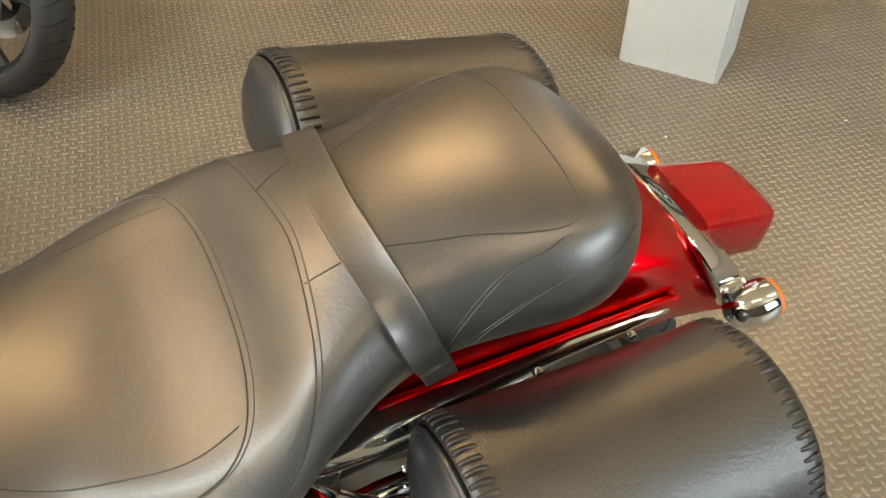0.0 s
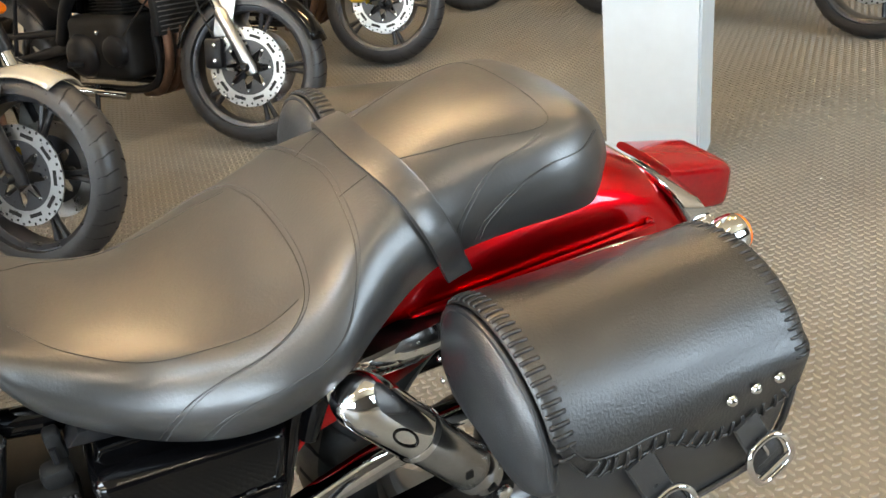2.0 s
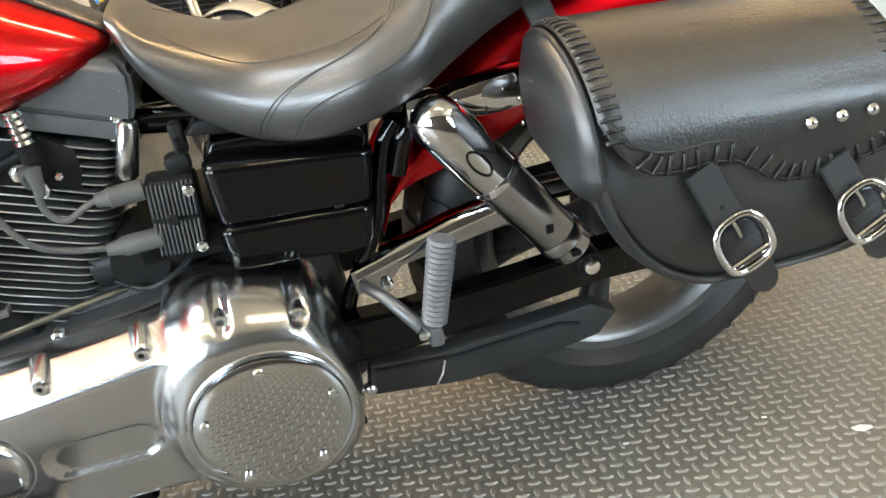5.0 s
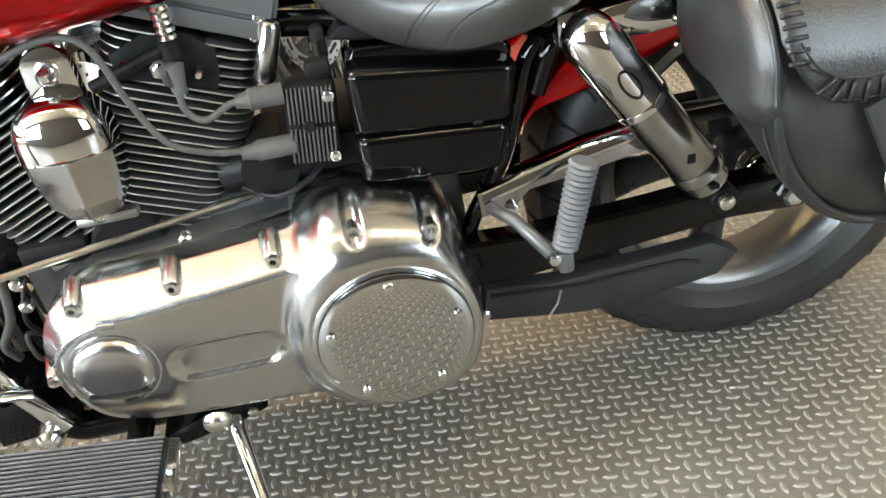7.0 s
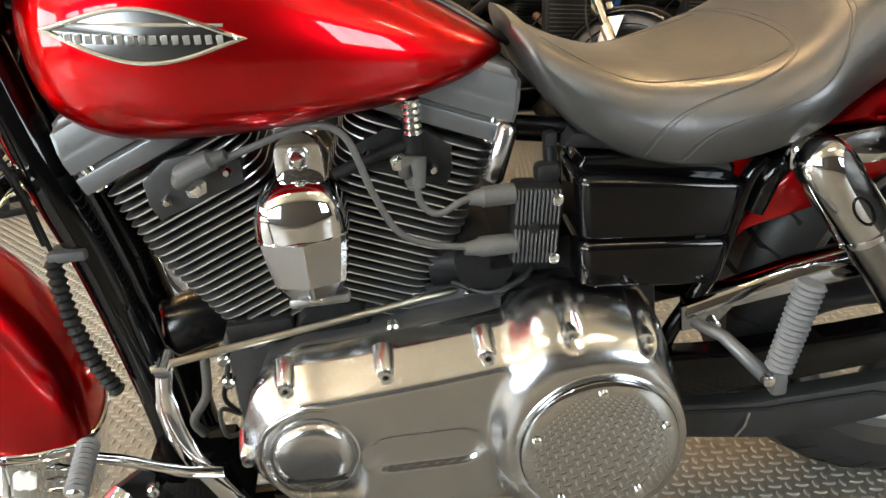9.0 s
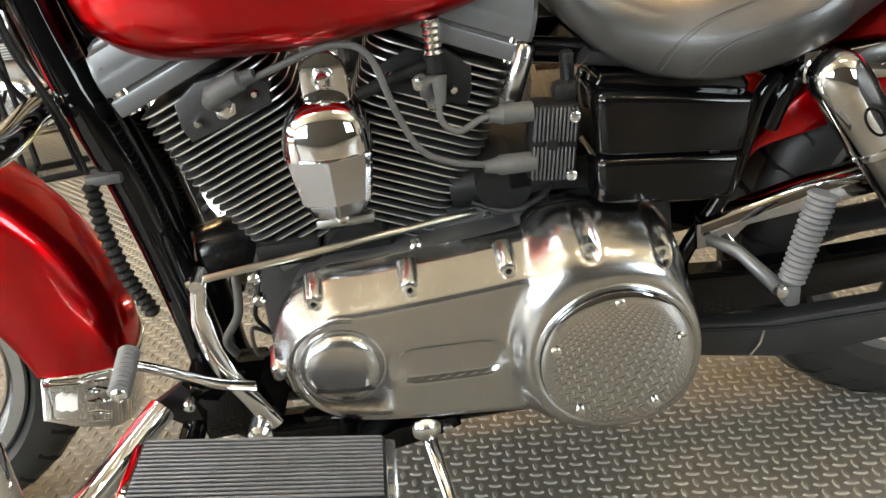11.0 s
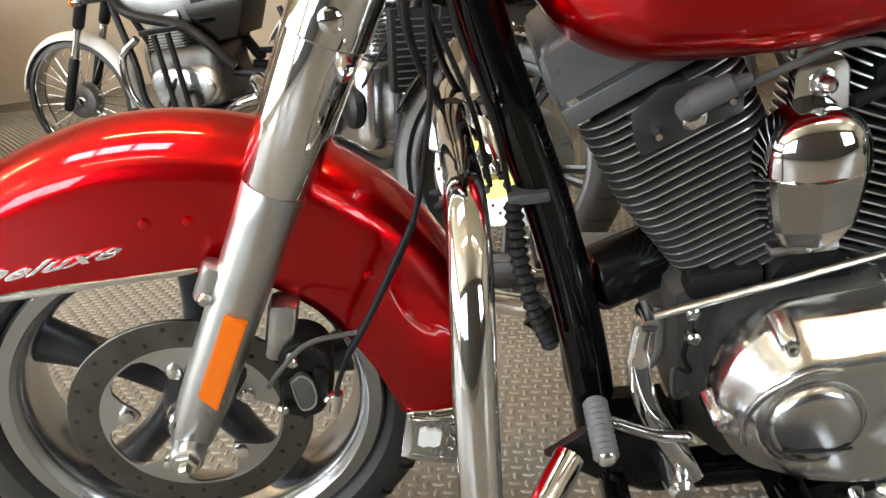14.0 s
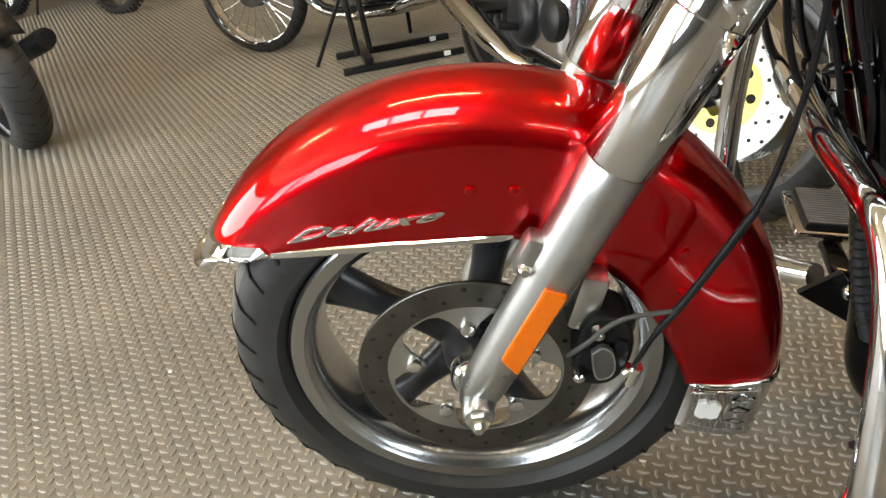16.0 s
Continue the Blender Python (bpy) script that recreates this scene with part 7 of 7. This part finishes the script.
        part("indicator_lens", turn([(0.0, 0.034), (0.014, 0.030), (0.021, 0.018), (0.0215, 0.012)], 14, Matrix.Translation((-0.24, s * 0.16, 0.80)) @ Matrix.Rotation(radians(90), 4, "Y")), AMBER, b, "amber lens")
        part("mirror_stem", pipe([(-0.36, s * 0.30, 1.05), (-0.33, s * 0.33, 1.12), (-0.34, s * 0.36, 1.20)], 0.006, 5, 8), BLACK, b)
        part("mirror", box(-0.34, s * 0.37, 1.22, 0.03, 0.12, 0.075, 0.014), BLACK, b)
        part("grip", tube([(-0.40, s * 0.26, 1.04), (-0.46, s * 0.38, 1.03)], 0.017, 12), RUBBER, b)
    if classic and not knobs:
        for s in (-1, 1):
            oval = [(-L * 0.50 + 0.165 * math.cos(a), 0.355 + (0.105 + 0.02 * math.cos(a)) * math.sin(a)) for a in (2 * math.pi * k / 28 for k in range(28))]
            case = part("crankcase_cover", slab(oval, s * 0.165, s * 0.205, 0.016, 3), ALU, b, "polished oval crankcase cover")
            for k in range(6):
                a = 2 * math.pi * (k + 0.5) / 6
                part("cover_screw", bolt(side_axis(-L * 0.50 + 0.14 * math.cos(a), 0.355 + 0.085 * math.sin(a), s * 0.206), 0.005, 0.004), STEEL, case)
    for i in range(9):
        part("cooling_fin", box(-L * 0.45, 0, 0.545 + 0.013 * i, 0.20, 0.28 - 0.004 * i, 0.005, 0.002, None, 1), SATIN if classic else engine, b)
    part("cylinder", box(-L * 0.45, 0, 0.60, 0.16, 0.24, 0.14, 0.02), engine, b)
    part("head", box(-L * 0.45, 0, 0.685, 0.19, 0.27, 0.055, 0.018), SATIN if classic else engine, b)
    if not classic:
        rad = part("radiator", box(-0.36, 0, 0.56, 0.035, 0.30, 0.22, 0.008, None), DULL, b, "black radiator")
        for i in range(10):
            part("radiator_fin", box(-0.340, 0, 0.47 + 0.019 * i, 0.006, 0.27, 0.004, 0.001, None, 1), PLASTIC, rad)
    for k, y in enumerate((-0.09, -0.03, 0.03, 0.09) if not classic else (-0.10, 0.10)):
        part("exhaust_header", pipe([(-0.47, y, 0.60), (-0.37, y * 1.05, 0.52), (-0.37, y * 1.1, 0.34), (-0.46, y * 0.9, 0.22), (-0.66, y * 0.6 + (0.06 if not classic else 0.04 * (1 if y > 0 else -1)), 0.18)], 0.019, 6, 12), header, b, "exhaust header pipe")
    for s in ((-1, 1) if classic else (-1,)):
        part("muffler", tube([(-0.66, s * 0.10, 0.19), (-0.90, s * 0.17, 0.22), (-1.02, s * 0.19, 0.26), (-1.50, s * 0.21, 0.38), (-1.54, s * 0.21, 0.39), (-1.545, s * 0.21, 0.39)], [0.022, 0.026, 0.042, 0.046, 0.040, 0.028], 20), muffler, b, "muffler")
    # tank, seat, tail
    drop = 0.085 if classic and not knobs else 0.0
    rings = []
    for i in range(15):
        t = i / 14
        x = -0.38 - 0.48 * t
        wv = 0.15 * math.sin(math.pi * (0.12 + 0.80 * t)) ** 0.6
        h = 0.13 * math.sin(math.pi * (0.15 + 0.70 * t)) ** 0.7
        rings.append([Vector((x, wv * math.copysign(abs(math.cos(a)) ** 0.7, math.cos(a)), 0.87 - drop - 0.05 * t + h * math.copysign(abs(math.sin(a)) ** 0.8, math.sin(a)))) for a in (2 * math.pi * k / 24 for k in range(24))])
    part("fuel_tank", loft(rings), paint, b, "painted fuel tank")
    rings = []
    for i in range(15):
        t = i / 14
        x = -0.80 - 0.66 * t
        wv = 0.085 + 0.06 * math.sin(math.pi * (0.1 + 0.8 * t))
        z = 0.80 - 0.05 * math.sin(math.pi * min(1, t * 1.5)) + 0.06 * t
        rings.append([Vector((x, wv * math.copysign(abs(math.cos(a)) ** 0.6, math.cos(a)), z + 0.045 * math.copysign(abs(math.sin(a)) ** 0.7, math.sin(a)))) for a in (2 * math.pi * k / 20 for k in range(20))])
    part("seat", loft(rings), SEAT, b, "black seat")
    part("side_panel", slab([(-0.78, 0.72), (-1.10, 0.74), (-1.02, 0.56), (-0.84, 0.54)], 0.13, -0.13, 0.02), accent or paint, b, "side panel")
    rings = []
    for i in range(17):
        th = radians(30 + 120 * i / 16)
        rings.append([Vector((-L - math.cos(th) * (R + 0.05), q * (rear_w / 2 + 0.015), R + math.sin(th) * (R + 0.05 - 0.03 * abs(q) ** 2.5))) for q in (-1 + 2 * k / 10 for k in range(11))])
    rg = part("rear_mudguard", loft(rings, False, False), guard if classic else BLACK, b)
    rg.modifiers.new("thick", "SOLIDIFY").thickness = 0.004
    part("tail_lamp", box(-L - 0.22, 0, 0.78, 0.06, 0.12, 0.05, 0.015), REDLENS, b, "red tail lamp")
    # bars, crowns, headlamps
    part("handlebar", pipe([(-0.46, -0.38, 1.03), (-0.39, -0.24, 1.045), (-0.34, -0.10, 1.00), (-0.34, 0.10, 1.00), (-0.39, 0.24, 1.045), (-0.46, 0.38, 1.03)], 0.0115, 6, 12), CHROME if classic else BLACK, b, "handlebar")
    for z in (0.80, 0.94):
        x = 0.02 - 0.505 * (z - R)
        part("fork_crown", box(x, 0, z, 0.075, 0.26, 0.03, 0.010), SATIN, b)
    for s in ((0,) if lamps == 1 else (-1, 1)):
        c = Matrix.Translation((-0.17, s * 0.095, 0.90)) @ Matrix.Rotation(radians(90), 4, "Y")
        r = 0.085 if lamps == 1 else 0.075
        hl = part("headlamp", turn([(0, -0.10), (r * 0.5, -0.09), (r * 0.85, -0.05), (r, 0.0), (r * 1.04, 0.012), (r * 0.98, 0.016), (r * 0.94, 0.014)], 28, c), CHROME, b, "chrome headlamp")
        part("headlamp_glass", turn([(r * 0.95, 0.013), (r * 0.6, 0.024), (0, 0.028)], 28, c), GLASS, hl, "clear headlamp glass")
    part("battery_case", box(-0.90, 0, 0.62, 0.16, 0.18, 0.16, 0.02), DULL, b)
    part("air_box", box(-0.86, 0, 0.74, 0.20, 0.20, 0.10, 0.02), DULL, b)
    part("chain_guard", tube([(-0.98, -0.11, 0.46), (-L + 0.06, -0.12, 0.44)], 0.016, 10), BLACK, b)
    part("side_stand", tube([(-0.80, -0.14, 0.24), (-0.76, -0.22, 0.02)], 0.011, 10), BLACK, b)
    part("clutch_cable", pipe([(-0.40, -0.22, 1.04), (-0.22, -0.10, 0.98), (-0.30, -0.12, 0.70), (-0.55, -0.16, 0.45)], 0.004, 6, 8), DULL, b)
    if steered:
        pivot = Vector((0.03, 0, R))
        bar = Matrix.Translation(pivot) @ Matrix.Rotation(radians(steered), 4, rk) @ Matrix.Translation(-pivot)
        for o in b.children:
            if o.name.split(".")[0] in FRONT_PARTS:
                o.matrix_basis = bar
    return b


def stand_at(x, y, heading, lean=-7.0):
    """Front wheel's place, the way it points, and how it leans on its stand."""
    return Matrix.Translation((x, y, 0)) @ Matrix.Rotation(radians(heading), 4, "Z") @ Matrix.Rotation(radians(lean), 4, "X")


roadster = parked_bike("motorcycle_roadster", stand_at(-0.59, 1.77, -62), "black twin-lamp roadster motorcycle with beige mudguard", BLACK, BEIGE, lamps=2, caliper=YELLOW, leg=BLACK, steered=20, guard_span=(62, 170))
parked_bike("motorcycle_roadster", stand_at(0.285, 2.36, -56), "black roadster motorcycle with rusty header pipes", GLOSS, GLOSS, lamps=1, leg=SATIN, steered=24)
parked_bike("motorcycle_roadster", stand_at(1.17, 2.98, -56), "black and blue roadster motorcycle with yellow fork badge", BLUE, GLOSS, lamps=1, leg=BLACK, caliper=YELLOW, accent=BLUE, steered=24)
parked_bike("motorcycle_roadster", stand_at(2.05, 3.62, -56), "black roadster motorcycle at the row's far end", GLOSS, BLACK, lamps=1, leg=BLACK, steered=24)
parked_bike("motorcycle_roadster", stand_at(-1.17, 0.945, -62), "chrome-engined motorcycle with gold brake disc carrier", GLOSS, GLOSS, carrier=GOLD, caliper=SATIN, engine=ALU, header=CHROME, leg=CHROME, stanchion=CHROME, lamps=1, steered=36)
parked_bike("classic_motorcycle", stand_at(-3.19, 3.17, 165.5, 0), "old roadster motorcycle with silver tank, white mudguards and spoked wheels", SILVERTANK, WHITEPL, rim_mat=CHROME, spokes=28, spoke_mat=STEEL, classic=True, w=0.095, rear_w=0.11, L=1.45, R=0.325, engine=DRUM, header=CHROME, leg=BLACK, accent=GLOSS)
parked_bike("dirt_motorcycle", stand_at(-5.05, 4.93, -22), "red dirt motorcycle with knobbly tyres", REDPL, REDPL, rim_mat=BLACK, spokes=28, spoke_mat=STEEL, knobs=44, w=0.10, rear_w=0.12, L=1.48, R=0.34, leg=REDPL, stanchion=CHROME, classic=True)
parked_bike("motorcycle_roadster", stand_at(-4.90, 2.74, 144), "dark motorcycle with black muffler seen from its tail", GLOSS, GLOSS, muffler=BLACK, L=1.43)
parked_bike("motorcycle_roadster", stand_at(2.80, 1.42, -75), "dark motorcycle parked beyond the column", GLOSS, GLOSS)


def number_plate(parent, m):
    """Yellow plate with plain dark bars in place of its characters."""
    bm = box(0, 0, 0, 0.13, 0.004, 0.075, 0.002)
    bm.transform(m)
    p = part("number_plate", bm, PLATEYELLOW, parent, "yellow number plate")
    for k in range(4):
        bm = box(-0.038 + 0.026 * k, -0.003, -0.004, 0.017, 0.002, 0.042, 0.0, None)
        bm.transform(m)
        part("character_bar", bm, DULL, p)
    bm = box(-0.058, -0.003, 0.0, 0.012, 0.002, 0.070, 0.0, None)
    bm.transform(m)
    part("plate_end", bm, BLUE, p)
    part("plate_bracket", tube([m @ Vector((0, 0.003, 0)), m @ Vector((0.0, 0.15, 0.03))], 0.006, 8), BLACK, p)


PLATEYELLOW = mat("plate_yellow", (0.80, 0.56, 0.02), 0.4, vary=0.06)
number_plate(roadster, roadster.matrix_world.inverted() @ Matrix.Translation((-0.93, 2.02, 0.752)) @ Matrix.Rotation(radians(10), 4, "Z") @ Matrix.Rotation(radians(-18), 4, "Y") @ Matrix.Rotation(radians(-12), 4, "X"))


def work_stand():
    """Low steel stand of square tubes with white end caps."""
    st = thing("work_stand", Matrix.Translation((-2.35, 2.72, 0)) @ Matrix.Rotation(radians(22), 4, "Z"), "low black steel work stand with white tube ends", "stand")
    for y in (-0.09, 0.24):
        part("rail", box(0, y, 0.018, 0.56, 0.03, 0.03, 0.003), BLACK, st)
        part("tube_cap", box(0.20, y - 0.016, 0.02, 0.03, 0.004, 0.022, 0.001), WHITEPL, st, "white cap")
    part("cross_rail", box(-0.16, 0.075, 0.055, 0.04, 0.40, 0.03, 0.003), BLACK, st)
    for x in (-0.19, -0.13):
        part("upright", tube([(x, 0.05, 0.05), (x - 0.03, 0.05, 0.62)], 0.014, 10), BLACK, st)
    part("table", box(-0.20, 0.05, 0.635, 0.16, 0.10, 0.02, 0.004), BLACK, st, "small top plate")
    part("strut", tube([(-0.17, 0.05, 0.42), (-0.38, 0.14, 0.012)], 0.009, 10), BLACK, st)


work_stand()


def debris():
    rng = random.Random(5)
    spots = [(0.232, -0.285), (-0.08, -0.16), (0.13, -0.2), (-0.45, 0.95), (1.0, 0.75), (0.55, 0.4), (-2.34, 0.34), (0.9, 1.2), (1.5, 0.6), (-1.39, 0.09), (-0.35, 0.9), (0.4, -0.25)]
    for x, y in spots:
        n = 6
        bm = bmesh.new()
        L = rng.uniform(0.004, 0.008) if (x, y) != spots[0] else 0.016
        lo = [bm.verts.new((x + L * math.cos(6.28 * k / n + 0.4) * rng.uniform(0.7, 1.1), y + L * 0.5 * math.sin(6.28 * k / n) * rng.uniform(0.7, 1.1), 0.0022)) for k in range(n)]
        hi = [bm.verts.new(v.co + Vector((0, 0, 0.0015))) for v in lo]
        bm.faces.new(hi)
        for k in range(n):
            bm.faces.new((lo[k], lo[(k + 1) % n], hi[(k + 1) % n], hi[k]))
        bmesh.ops.recalc_face_normals(bm, faces=bm.faces[:])
        tagged(part("paper_scrap", bm, BONE), "small pale scrap lying on the floor", "litter", "scraps on the floor")


debris()
